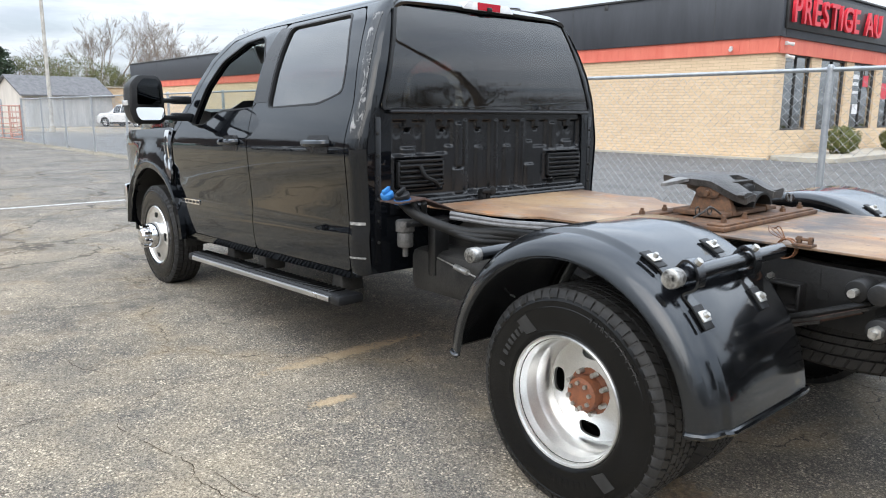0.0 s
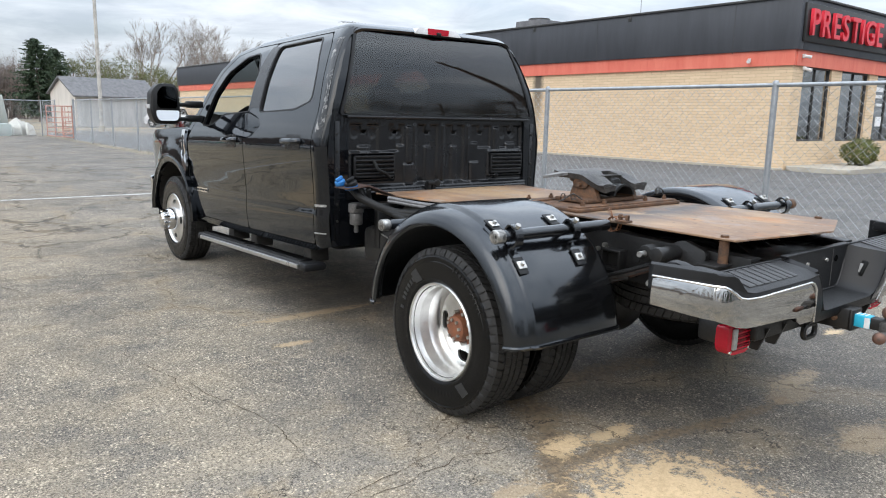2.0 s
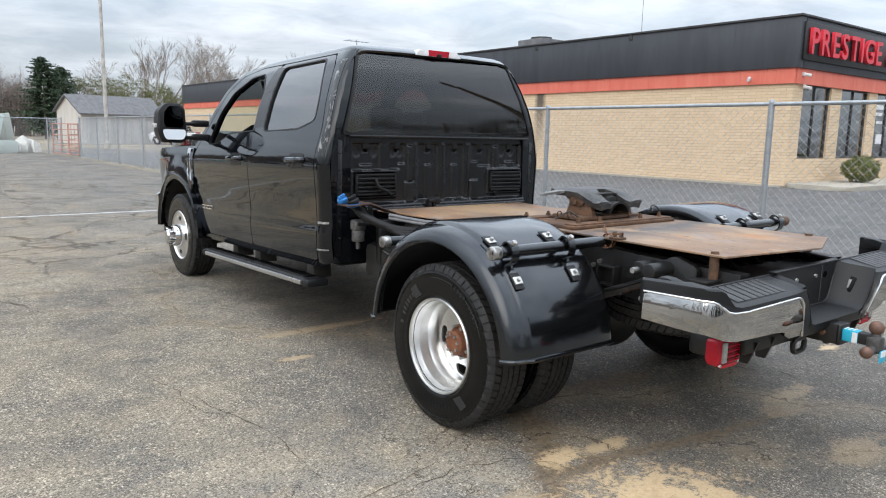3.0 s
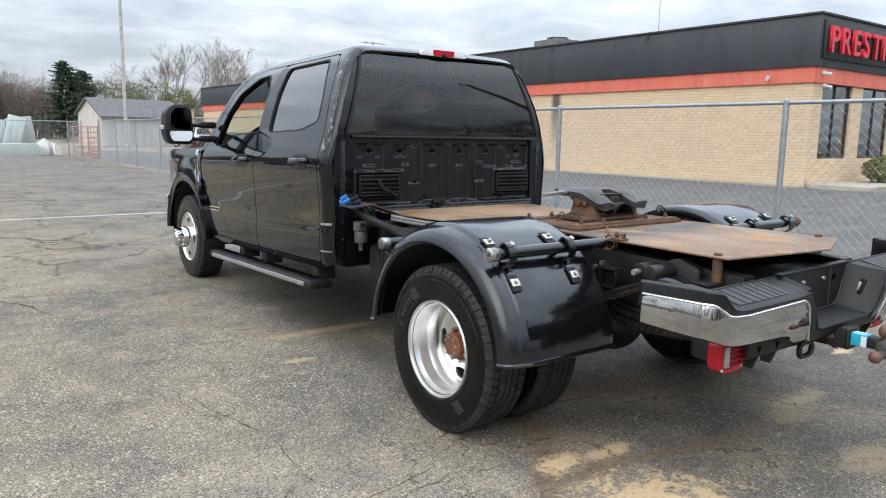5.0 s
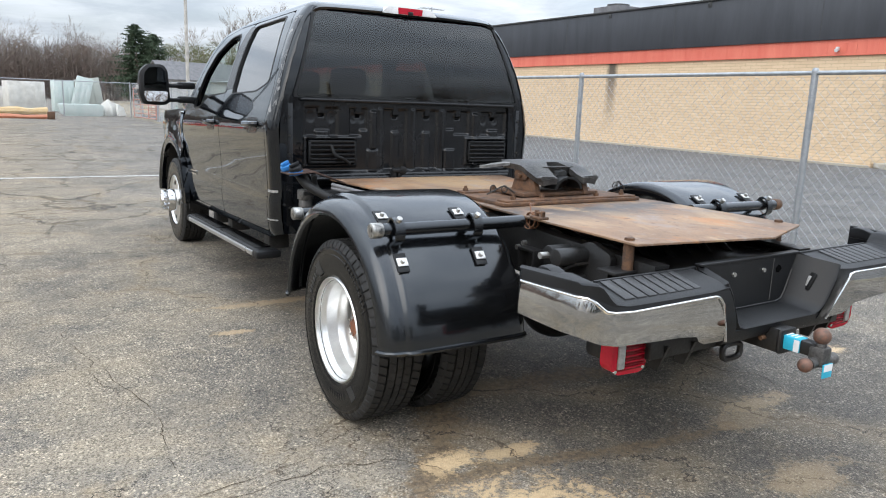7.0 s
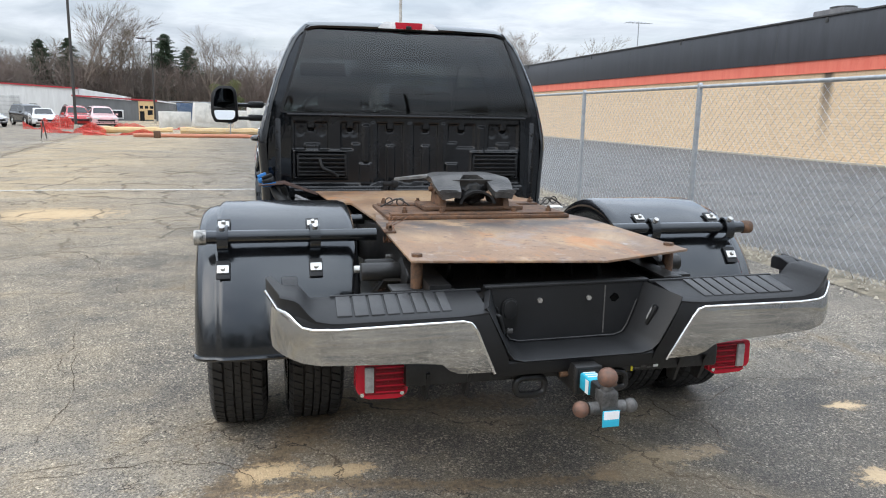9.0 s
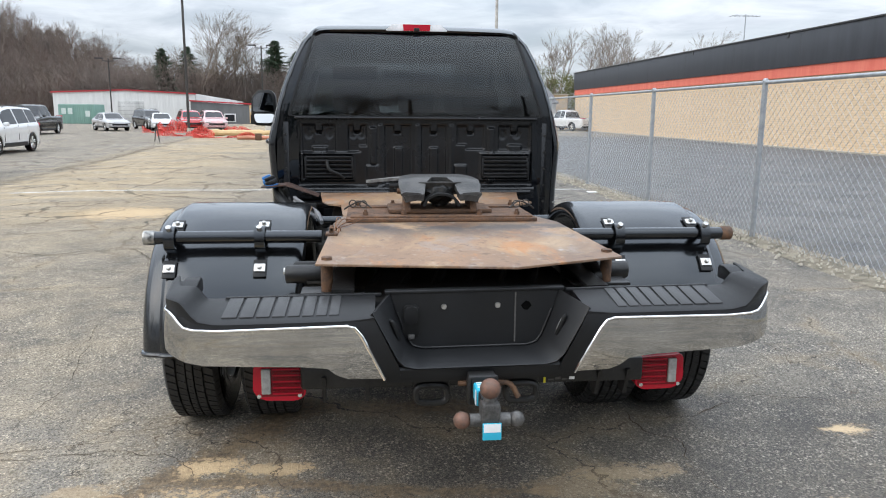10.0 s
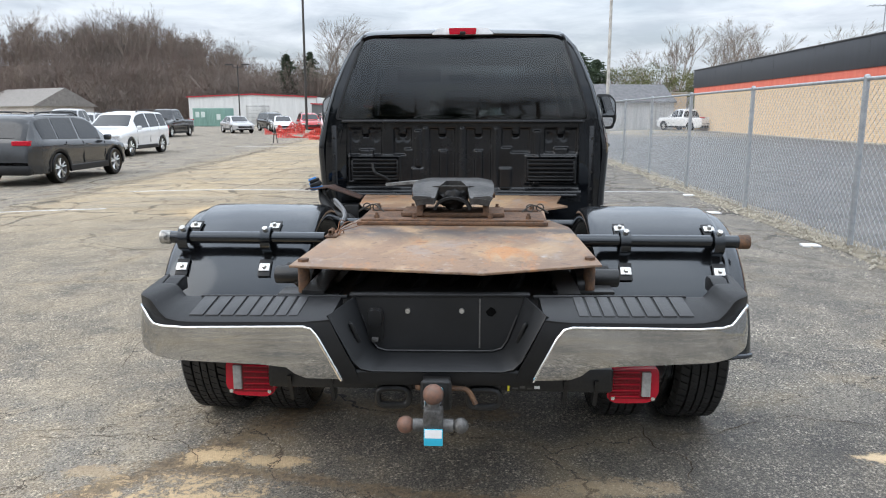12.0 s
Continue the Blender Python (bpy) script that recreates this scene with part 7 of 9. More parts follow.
mesh0 = part("wire_mesh", mesh_panel(BAY, 1.76), GALV, None, "", smooth=False)
WIRE = mesh0.data
bpy.data.objects.remove(mesh0)


def fence_bay(x, y, along="y", posts=True):
    f = thing("fence", (x, y, 0), "galvanised chain-link fence bay with a top rail", "fence", "chain-link fence bays", 0 if along == "y" else 90)
    b = bmesh.new()
    cyl(b, (0, 0, -0.1), (0, 0, FH), 0.032, seg=14)
    p = part("post", b, GALV, f, "galvanised fence post")
    b = bmesh.new()
    lathe(b, [(0.0, 0.04), (0.022, 0.036), (0.034, 0.016), (0.034, 0.0)], 14, Matrix.Translation((0, 0, FH)) @ Matrix.Rotation(radians(-90), 4, "Y"))
    part("post_cap", b, GALV, p)
    b = bmesh.new()
    cyl(b, (0, 0, FH - 0.01), (0, BAY, FH - 0.01), 0.021, seg=12)
    part("top_rail", b, GALV, f)
    w = new("wire_mesh", WIRE)
    w.parent = f
    b = bmesh.new()
    for z in (0.3, 0.75, 1.2, 1.6):
        tube(b, [(0.036 * math.cos(a), 0.036 * math.sin(a), z) for a in [2 * math.pi * k / 10 for k in range(11)]], 0.003, 5)
    part("tie", b, GALV, p)
    return f


first = fence_bay(FENCE_X, 2.84 - 5 * BAY)
for k in range(-4, 10):
    copy_thing(first, pose(FENCE_X, 2.84 + k * BAY, 0))
# beyond the gate the fence turns across the lot
GATE_Y = 2.84 + 10 * BAY
b = bmesh.new()
cyl(b, (0, 0, -0.1), (0, 0, FH + 0.05), 0.045, seg=14)
ob = part("gate_post", b, GALV)
ob.location = (FENCE_X, GATE_Y, 0)
tagged(ob, "galvanised gate post at the end of the fence", "post")
for k in range(3):
    copy_thing(first, pose(FENCE_X - 0.2 - k * BAY, GATE_Y + 6.5, 0, 0, 0, 90))
copy_thing(first, pose(FENCE_X, GATE_Y + 4.0, 0))


def tube_gate(x, y, turn):
    g = thing("tube_gate", (x, y, 0), "faded red tubular farm gate standing open by the fence", "gate", turn=turn)
    b = bmesh.new()
    for z in (0.15, 1.55):
        tube(b, [(0, 0, z), (3.0, 0, z)], 0.024, 8)
    for q in (0, 3.0):
        tube(b, [(q, 0, 0.12), (q, 0, 1.58)], 0.024, 8)
    part("gate_frame", b, PINKGATE, g)
    for z in (0.35, 0.55, 0.78, 1.02, 1.28):
        b = bmesh.new()
        tube(b, [(0, 0, z), (3.0, 0, z)], 0.02, 8)
        part("gate_rail", b, PINKGATE, g)
    for q in (1.0, 2.0):
        b = bmesh.new()
        box(b, (q, 0.015, 0.85), (0.05, 0.02, 1.4), 0.004)
        part("gate_strut", b, PINKGATE, g)


tube_gate(FENCE_X - 0.05, GATE_Y + 0.1, 100)
tube_gate(FENCE_X + 0.2, GATE_Y + 3.6, 70)

# ---- the car showroom beyond the fence ----
BX, BY, BEND = 22.5, 10.3, 66.0
hall = thing("showroom_building", (0, 0, 0), "long tan brick showroom with a dark fascia and a red band", "building", kind="structure")
b = bmesh.new()
box(b, (BX + 0.15, (BY + BEND) / 2, 1.60), (0.3, BEND - BY, 3.3))
part("side_wall", b, BRICK, hall, "tan brick side wall with a black stain")
WINS = [(23.15, 25.1), (25.85, 28.0), (28.7, 30.9), (31.6, 33.8)]
b = bmesh.new()
edges = [22.8] + [v for w in WINS for v in w] + [44.0]
for i in range(0, len(edges), 2):
    box(b, ((edges[i] + edges[i + 1]) / 2, BY + 0.15, 1.60), (edges[i + 1] - edges[i], 0.3, 3.3))
for w in WINS:
    box(b, ((w[0] + w[1]) / 2, BY + 0.15, 0.45), (w[1] - w[0], 0.3, 0.9))
part("front_wall", b, BRICK, hall, "tan brick front wall with tall windows")
for w in WINS:
    b = bmesh.new()
    c, z0, z1 = (w[0] + w[1]) / 2, 0.9, 3.24
    for x in (w[0] + 0.03, c, w[1] - 0.03):
        box(b, (x, BY + 0.12, (z0 + z1) / 2), (0.06 if x != c else 0.035, 0.1, z1 - z0), 0.006)
    for z in (z0 + 0.03, z1 - 0.03):
        box(b, (c, BY + 0.12, z), (w[1] - w[0], 0.098, 0.06), 0.006)
    win = part("window", b, ALUFRAME, hall, "tall dark-framed shop window")
    for x0, x1 in ((w[0] + 0.06, c - 0.03), (c + 0.03, w[1] - 0.06)):
        b = bmesh.new()
        box(b, ((x0 + x1) / 2, BY + 0.12, 2.07), (x1 - x0, 0.01, 2.22))
        part("pane", b, SHOPGLASS, win)
b = bmesh.new()
box(b, (BX + 11, BY + 4, 0.02), (21, 7, 0.04))
part("showroom_floor", b, CONCRETE, hall)
b = bmesh.new()
box(b, (33.3, BY + 8, 1.5), (20.4, 0.2, 3.0))
part("inner_wall", b, GREYCLAD, hall)
# red band: narrow upright tiles
b = bmesh.new()
y = BY - 0.06
while y < BEND:
    box(b, (BX - 0.03, y + 0.15, 3.46), (0.10, 0.296, 0.47), 0)
    y += 0.3
x = BX + 0.02
while x < 44:
    box(b, (x + 0.15, BY - 0.03, 3.46), (0.296, 0.10, 0.47), 0)
    x += 0.3
part("red_band", b, REDBAND, hall, "faded red tile band")
b = bmesh.new()
box(b, (BX + 0.02, (BY + BEND) / 2, 4.465), (0.34, BEND - BY + 0.3, 1.54), 0.01)
box(b, (BX + 10.9, BY + 0.02, 4.465), (21.4, 0.34, 1.54), 0.01)
part("fascia", b, FASCIA, hall, "dark grey metal fascia")
b = bmesh.new()
box(b, (BX + 0.0, (BY + BEND) / 2, 5.25), (0.42, BEND - BY + 0.4, 0.07), 0.01)
box(b, (BX + 10.9, BY, 5.25), (21.5, 0.42, 0.07), 0.01)
part("coping", b, ALUFRAME, hall)
b = bmesh.new()
box(b, (BX + 10.8, (BY + BEND) / 2, 4.9), (21.2, BEND - BY - 0.4, 0.1))
part("flat_roof", b, ROOFGREY, hall)
b = bmesh.new()
box(b, (BX + 11, BEND, 1.6), (21.6, 0.3, 3.2))
box(b, (44.0, (BY + BEND) / 2, 2.4), (0.3, BEND - BY, 4.8))
part("rear_walls", b, BRICK, hall)
# bays: faint downpipes and seams on the fascia
for y in (16.5, 21.4, 31, 41, 52):
    b = bmesh.new()
    box(b, (BX - 0.155, y, 5.12), (0.03, 0.16, 0.22), 0.01)
    part("roof_scupper", b, ALUFRAME, hall)
for y in (12.3, 18, 24, 30, 36, 42, 48, 54, 60):
    b = bmesh.new()
    box(b, (BX - 0.151, y, 4.46), (0.006, 0.02, 1.6))
    part("fascia_seam", b, ALUFRAME, hall)
# wall lamps and cameras
for p, d in (((BX - 0.12, 11.7, 3.42), (-1, -0.4, -0.3)), ((22.85, BY - 0.12, 3.52), (0.6, -0.8, -0.2)), ((23.0, BY - 0.10, 3.15), (0.2, -1, -0.3))):
    b = bmesh.new()
    q = Vector(p)
    cyl(b, q, q + Vector(d).normalized() * 0.22, 0.04, 0.055, 12)
    box(b, q, (0.07, 0.1, 0.12), 0.02)
    part("flood_lamp", b, WHITEMETAL, hall, "white flood lamp")
# sign
sign = thing("shop_sign", (27.6, BY - 0.18, 4.46), "black sign board with raised red letters on the fascia", "sign")
b = bmesh.new()
box(b, (0.2, 0.0, 0.04), (10.5, 0.10, 1.14), 0.02)
part("sign_board", b, SIGNBLACK, sign)
pen = 0.0
for ch in "PRESTIGE AU":
    if ch == " ":
        pen += 0.42
        continue
    txt = bpy.data.curves.new("sign_letter", "FONT")
    txt.body, txt.size, txt.extrude, txt.offset = ch, 1.0, 0.05, 0.014
    ob = new("sign_letter", txt)
    me = bpy.data.meshes.new_from_object(ob.evaluated_get(bpy.context.evaluated_depsgraph_get()))
    bpy.data.objects.remove(ob)
    x0, x1 = min(v.co.x for v in me.vertices), max(v.co.x for v in me.vertices)
    me.materials.clear()
    me.materials.append(SIGNRED)
    lt = new("sign_letter", me)
    lt.parent = sign
    lt.matrix_basis = pose(-4.85 + pen - x0 * 1.02, -0.12, -0.33, 90, 0, 0) @ Matrix.Diagonal((1.02, 1.10, 1, 1))
    lt["label"] = "raised red capital letter"
    pen += (x1 - x0) * 1.02 + 0.19
# poster bars on the third window and a red notice
for k, (x, z, w, h, m) in enumerate(((29.2, 2.75, 0.7, 0.16, WHITE), (29.2, 2.50, 0.6, 0.12, WHITE), (30.2, 2.62, 0.5, 0.4, SIGNRED), (29.3, 2.2, 0.5, 0.1, WHITE), (32.2, 2.3, 0.6, 0.6, SIGNRED), (29.4, 1.6, 0.5, 0.35, WHITE))):
    b = bmesh.new()
    box(b, (0, 0, 0), (w, 0.012, h))
    ob = part("window_notice", b, m)
    ob.location = (x, BY + 0.10, z)
    tagged(ob, "red notice stuck on the shop window" if m is SIGNRED else "white notice strip stuck on the shop window", "notice", "window notices")
# planting bed, kerb, bushes
b = bmesh.new()
prism(b, rounded([(22.35, 8.3), (40, 8.3), (40, 10.28), (22.35, 10.28)], 0.4), "z", 0.0, 0.14, 0.02)
tagged(part("planting_kerb", b, CONCRETE), "pale concrete kerb and bed before the shop front", "kerb", kind="structure")
b = bmesh.new()
prism(b, rounded([(22.2, 10.3), (22.48, 10.3), (22.48, 60), (22.2, 60)], 0.05), "z", 0.0, 0.06, 0.01)
tagged(part("wall_kerb", b, CONCRETE), "low pale kerb along the brick wall", "kerb", kind="structure")


def leafy(b, c, r, n, leaf, seed, squash=0.8):
    rr = random.Random(seed)
    for k in range(n):
        d = Vector((rr.gauss(0, 1), rr.gauss(0, 1), rr.gauss(0, 1))).normalized()
        q = r * rr.uniform(0.55, 1.0) ** 0.5 * (1 + 0.25 * noise.noise(d * 2.2 + Vector((seed, 0, 0))))
        p = Vector(c) + Vector((d.x * q, d.y * q, d.z * q * squash))
        a = Vector((rr.gauss(0, 1), rr.gauss(0, 1), rr.gauss(0, 1))).normalized() * leaf
        e = a.cross(d).normalized() * leaf * 0.6
        v = [b.verts.new(p - a), b.verts.new(p + e), b.verts.new(p + a), b.verts.new(p - e)]
        b.faces.new(v)


for x, y, r in ((25.6, 9.35, 0.58), (30.5, 9.3, 0.5), (34, 9.3, 0.55)):
    bu = thing("bush", (x, y, 0.14), "rounded green bush in the bed before the shop windows", "bush", "bushes")
    b = bmesh.new()
    leafy(b, (0, 0, r * 0.75), r, 4200, 0.034, int(x))
    part("leaves", b, BUSH, bu, smooth=False)
    b = bmesh.new()
    for k in range(6):
        a = k * 1.05
        tube(b, [(0.05 * math.cos(a), 0.05 * math.sin(a), 0), (0.4 * r * math.cos(a), 0.4 * r * math.sin(a), r * 0.9)], [0.02, 0.008], 5)
    part("stems", b, BARK, bu)
# roof gear
for x, y, sx, sy, sz in ((26.0, 24.75, 1.5, 1.7, 0.95), (27, 47, 1.2, 1.2, 0.7), (26.5, 44.5, 0.8, 0.8, 0.5)):
    ac = thing("roof_unit", (x, y, 4.95), "grey rooftop air-conditioning unit", "air conditioner", "rooftop units")
    b = bmesh.new()
    box(b, (0, 0, sz / 2 + 0.15), (sx, sy, sz), 0.03)
    part("casing", b, ROOFGREY, ac)
    for k in range(8):
        b = bmesh.new()
        box(b, (-sx / 2 - 0.01, -sy * 0.35 + sy * 0.1 * k, sz * 0.55), (0.02, sy * 0.05, sz * 0.7), 0)
        part("louvre", b, GREYCLAD, ac)
    b = bmesh.new()
    cyl(b, (0, 0, sz + 0.15), (0, 0, sz + 0.28), min(sx, sy) * 0.35, seg=20)
    part("fan_guard", b, ALUFRAME, ac)
ant = thing("roof_aerial", (26, 42, 4.95), "thin television aerial on the roof", "aerial")
b = bmesh.new()
cyl(b, (0, 0, 0), (0, 0, 2.6), 0.03, seg=6)
part("mast", b, GALV, ant)
b = bmesh.new()
cyl(b, (-0.9, 0, 2.5), (0.9, 0, 2.5), 0.02, seg=5)
for k in range(7):
    x = -0.8 + 0.27 * k
    cyl(b, (x, -0.5 + 0.04 * k, 2.5), (x, 0.5 - 0.04 * k, 2.5), 0.012, seg=5)
part("elements", b, GALV, ant)
ant = thing("whip_aerial", (24, 17.3, 4.95), "thin whip aerial on the roof", "aerial")
b = bmesh.new()
cyl(b, (0, 0, 0), (0, 0, 2.4), 0.018, 0.01, 6)
part("whip", b, GALV, ant)

# lower tan wing and grey-roofed shed at the far end
wing = thing("tan_annex", (19.9, 69, 0), "low tan annex at the end of the showroom", "building", kind="structure")
b = bmesh.new()
box(b, (1.9, 6, 1.65), (1.6, 12, 3.3))
part("wall", b, BRICK, wing)
b = bmesh.new()
box(b, (1.9, 6, 3.36), (1.8, 12.2, 0.12), 0.02)
part("roof", b, CONCRETE, wing)
shed = thing("storage_shed", (12.93, 71.0, 0), "weathered gabled shed with a grey shingle roof", "shed", kind="structure", turn=-80)
SL = 7.3
b = bmesh.new()
prism(b, [(0, 0), (5.1, 0), (5.1, 2.6), (2.4, 4.0), (0, 2.9)], "y", 0, 0.15)
part("gable_wall", b, WARMSIDING, shed, "cream gable wall")
b = bmesh.new()
box(b, (5.025, SL / 2 + 0.08, 1.3), (0.15, SL - 0.16, 2.6))
box(b, (0.075, SL / 2 + 0.08, 1.45), (0.15, SL - 0.16, 2.85))
part("side_wall", b, SIDING, shed, "streaked white board siding")
for q in range(17):
    b = bmesh.new()
    box(b, (5.11, 0.3 + 0.41 * q, 1.28), (0.02, 0.04, 2.5))
    part("batten", b, SIDING, shed)
b = bmesh.new()
prism(b, [(-0.25, 2.80), (2.4, 4.18), (5.45, 2.55), (5.45, 2.43), (2.4, 4.04), (-0.25, 2.68)], "y", -0.25, SL + 0.1)
part("roof", b, ROOFGREY, shed, "grey shingle roof")


# ---- vehicles on the lot ----
CAR_TOP = {"suv": ((-0.5, 0.40), (-0.495, 0.60), (-0.475, 0.70), (-0.435, 0.88), (-0.40, 0.965), (-0.36, 0.985), (-0.2, 1.0), (-0.02, 0.995), (0.07, 0.965), (0.12, 0.92), (0.255, 0.645), (0.30, 0.62), (0.41, 0.575), (0.465, 0.525), (0.49, 0.45), (0.5, 0.36)),
           "sedan": ((-0.5, 0.45), (-0.49, 0.64), (-0.46, 0.70), (-0.37, 0.725), (-0.22, 0.945), (-0.15, 0.985), (-0.05, 1.0), (0.04, 0.985), (0.08, 0.96), (0.245, 0.66), (0.32, 0.63), (0.43, 0.57), (0.475, 0.50), (0.5, 0.38)),
           "pickup": ((-0.5, 0.40), (-0.496, 0.60), (-0.49, 0.615), (-0.13, 0.615), (-0.122, 0.63), (-0.10, 0.93), (-0.085, 0.975), (-0.03, 1.0), (0.07, 0.995), (0.11, 0.96), (0.215, 0.65), (0.26, 0.625), (0.43, 0.595), (0.475, 0.55), (0.494, 0.47), (0.5, 0.34))}
CAR_CUTS = {"suv": ((-0.415, -0.275), (-0.262, -0.075), (-0.055, 0.165)), "sedan": ((-0.255, -0.065), (-0.045, 0.155)), "pickup": ((-0.088, 0.0), (0.012, 0.14))}
CAR_SCREEN = {"suv": (0.125, 0.243, -0.482, -0.415), "sedan": (0.085, 0.235, -0.36, -0.225), "pickup": (0.115, 0.208, -0.121, -0.102)}


def car(name, at, turn, paint, label, kind="suv", L=4.6, W=1.86, H=1.70, group="parked vehicles", cat="car"):
    """A parked vehicle: its nose points along +y before turning."""
    c = thing(name, at, label, cat, group, turn)
    h0, nose, tail = 0.27, L / 2, -L / 2
    wb = (L * 0.298, -L * 0.285)
    R = 0.36 if kind != "sedan" else 0.32
    ty, tz = [q[0] * L for q in CAR_TOP[kind]], [q[1] * H for q in CAR_TOP[kind]]
    roofline = lambda y: float(np.interp(y, ty, tz))
    waist = lambda y: float(np.interp(y / L, (-0.5, -0.35, 0.1, 0.26, 0.42, 0.5), (0.635 * H, 0.635 * H, 0.60 * H, 0.575 * H, 0.52 * H, 0.40 * H)))
    belt = lambda y: min(waist(y), roofline(y) - 0.035)
    half = lambda y: W / 2 - 0.20 * max(0.0, (abs(y) - L * 0.38) / (L * 0.12)) ** 2.2
    rail = lambda y: half(y) - 0.06 - 0.34 * max(0.0, roofline(y) - belt(y)) * 1.0

    def arch_z(y):
        z = h0 if abs(y) < L * 0.44 else h0 + 0.10 * (abs(y) - L * 0.44) / (L * 0.06)
        for w in wb:
            d = abs(y - w)
            if d < R + 0.06:
                z = max(z, R * 0.95 + math.sqrt((R + 0.06) ** 2 - d * d))
        return z

    stations = sorted({round(tail + L * k / 90, 3) for k in range(91)} | {round(y, 3) for y in ty})
    b = bmesh.new()
    rings = []
    for y in stations:
        w, zt, zb_ = half(y), roofline(y), belt(y)
        zs = min(arch_z(y), zb_ - 0.14)
        lev = lambda v, k: max(min(v, zb_ - 0.07), zs + 0.012 * k)
        up = max(0.0, min(1.0, (zt - zb_ - 0.035) / 0.18))
        wr = rail(y)
        side_ = [(w - 0.06, zs), (w - 0.012, lev(0.40, 1)), (w - 0.028, lev(0.55, 2)), (w - 0.004, lev(0.72, 3)), (w + 0.004, lev(zb_ - 0.14, 4)), (w - 0.022, zb_ - 0.03), (w - 0.06, zb_)]
        low_top = [(w - 0.09, zb_ + 0.008), (w - 0.16, zt - 0.012), (w * 0.55, zt), (w * 0.2, zt + 0.006)]
        high_top = [(wr, zt - 0.075), (wr - 0.045, zt - 0.025), (wr * 0.62, zt - 0.002), (wr * 0.2, zt + 0.006)]
        ring = side_ + [(a[0] + (e[0] - a[0]) * up, a[1] + (e[1] - a[1]) * up) for a, e in zip(low_top, high_top)]
        rings.append([(-x, y, z) for x, z in ring] + [(x, y, z) for x, z in ring[::-1]])
    loft(b, rings)
    part("body", b, paint, c, sharp=48)

    def flank(s):
        def f(y, z):
            z0, z1 = belt(y), roofline(y) - 0.075
            k = (z - z0) / max(0.05, z1 - z0)
            return (s * (half(y) - 0.06 + (rail(y) - half(y) + 0.06) * k + 0.006), y, z)
        return f

    for s in (-1, 1):
        for y0, y1 in CAR_CUTS[kind]:
            ya, yb = y0 * L, y1 * L
            steps = [ya + (yb - ya) * k / 8 for k in range(9)]
            top_ = [(y, roofline(y) - 0.095) for y in steps]
            foot = [(y, belt(y) + 0.025) for y in steps]
            lean = 0.05 * L / 4.6
            pts = [(y + (lean if y == ya and kind == "suv" and y0 < -0.3 else 0), z) for y, z in foot] + [(y, max(z, belt(y) + 0.06)) for y, z in top_[::-1]]
            part("side_window", panel(rounded(pts, 0.02, 2), [], flank(s), 0.012 * s, 0.12, 0.12), DARKGLASS, c, "dark side window")
        b = bmesh.new()
        yd = CAR_SCREEN[kind][1] * L - 0.28
        box(b, (s * (half(yd) + 0.08), yd, belt(yd) + 0.07), (0.20, 0.11, 0.15), 0.045)
        part("door_mirror", b, paint, c)
        b = bmesh.new()
        zl = waist(tail) - 0.06
        prism(b, rounded([(tail - 0.012, zl - 0.05), (tail - 0.012, zl + 0.05), (tail + 0.10, zl + 0.06), (tail + 0.30, zl + 0.01), (tail + 0.12, zl - 0.05)], 0.015), "x", s * (half(tail + 0.04) + 0.028), s * (W / 2 - 0.52), 0.008)
        part("tail_lamp", b, REDLENS, c)
        b = bmesh.new()
        box(b, (s * (W / 2 - 0.27), nose - 0.105, 0.455 * H), (0.42, 0.22, 0.10), 0.03, Matrix.Rotation(radians(-16 * s), 3, "Z"))
        part("headlight", b, CLEARLENS, c)
        for q in (-0.22, 0.0):
            b = bmesh.new()
            yh = L * q + 0.02
            box(b, (s * (half(yh) + 0.006), yh, belt(yh) - 0.10), (0.03, 0.18, 0.028), 0.009)
            part("door_handle", b, paint, c)
        for q in (0.185, -0.05, -0.215):
            b = bmesh.new()
            box(b, (s * (W / 2 - 0.010), L * q, belt(L * q) - 0.30), (0.016, 0.007, 0.52))
            part("door_gap", b, HOSE, c)
        b = bmesh.new()
        prism(b, rounded([(h0 - 0.02, W / 2 - 0.06), (h0 - 0.01, W / 2 + 0.006), (h0 + 0.13, W / 2 + 0.004), (h0 + 0.15, W / 2 - 0.03)], 0.01), "y", -L * 0.19, L * 0.205)
        for v in b.verts:
            v.co = Vector((s * v.co.z, v.co.y, v.co.x))
        part("sill", b, PLASTIC, c)
        for y in wb:
            hub = Matrix.Translation((s * (W / 2 - 0.115), y, R))
            b = bmesh.new()
            lathe(b, [(R * 0.66, 0.10), (R * 0.9, 0.115), (R * 0.985, 0.09), (R, 0.06), (R, -0.06), (R * 0.985, -0.09), (R * 0.9, -0.115), (R * 0.66, -0.1)], 32, hub)
            wh = part("wheel", b, RUBBER, c)
            b = bmesh.new()
            lathe(b, [(0.0, 0.05 * s), (R * 0.60, 0.045 * s), (R * 0.66, 0.10 * s), (R * 0.70, 0.10 * s), (R * 0.69, 0.02 * s), (0, 0.02 * s)], 32, hub)
            part("rim_face", b, SKID, wh)
            x = s * (W / 2 - 0.045)
            for k in range(5):
                a = 2 * math.pi * k / 5 + 0.4
                b = bmesh.new()
                for da in (-0.20, 0.20):
                    tube(b, [(x + s * 0.012, y + 0.05 * math.cos(a), R + 0.05 * math.sin(a)), (x, y + R * 0.4 * math.cos(a + da * 0.8), R + R * 0.4 * math.sin(a + da * 0.8)), (x + s * 0.008, y + R * 0.665 * math.cos(a + da), R + R * 0.665 * math.sin(a + da))], [0.03, 0.021, 0.024], 6)
                part("spoke", b, ALLOY, wh)
            b = bmesh.new()
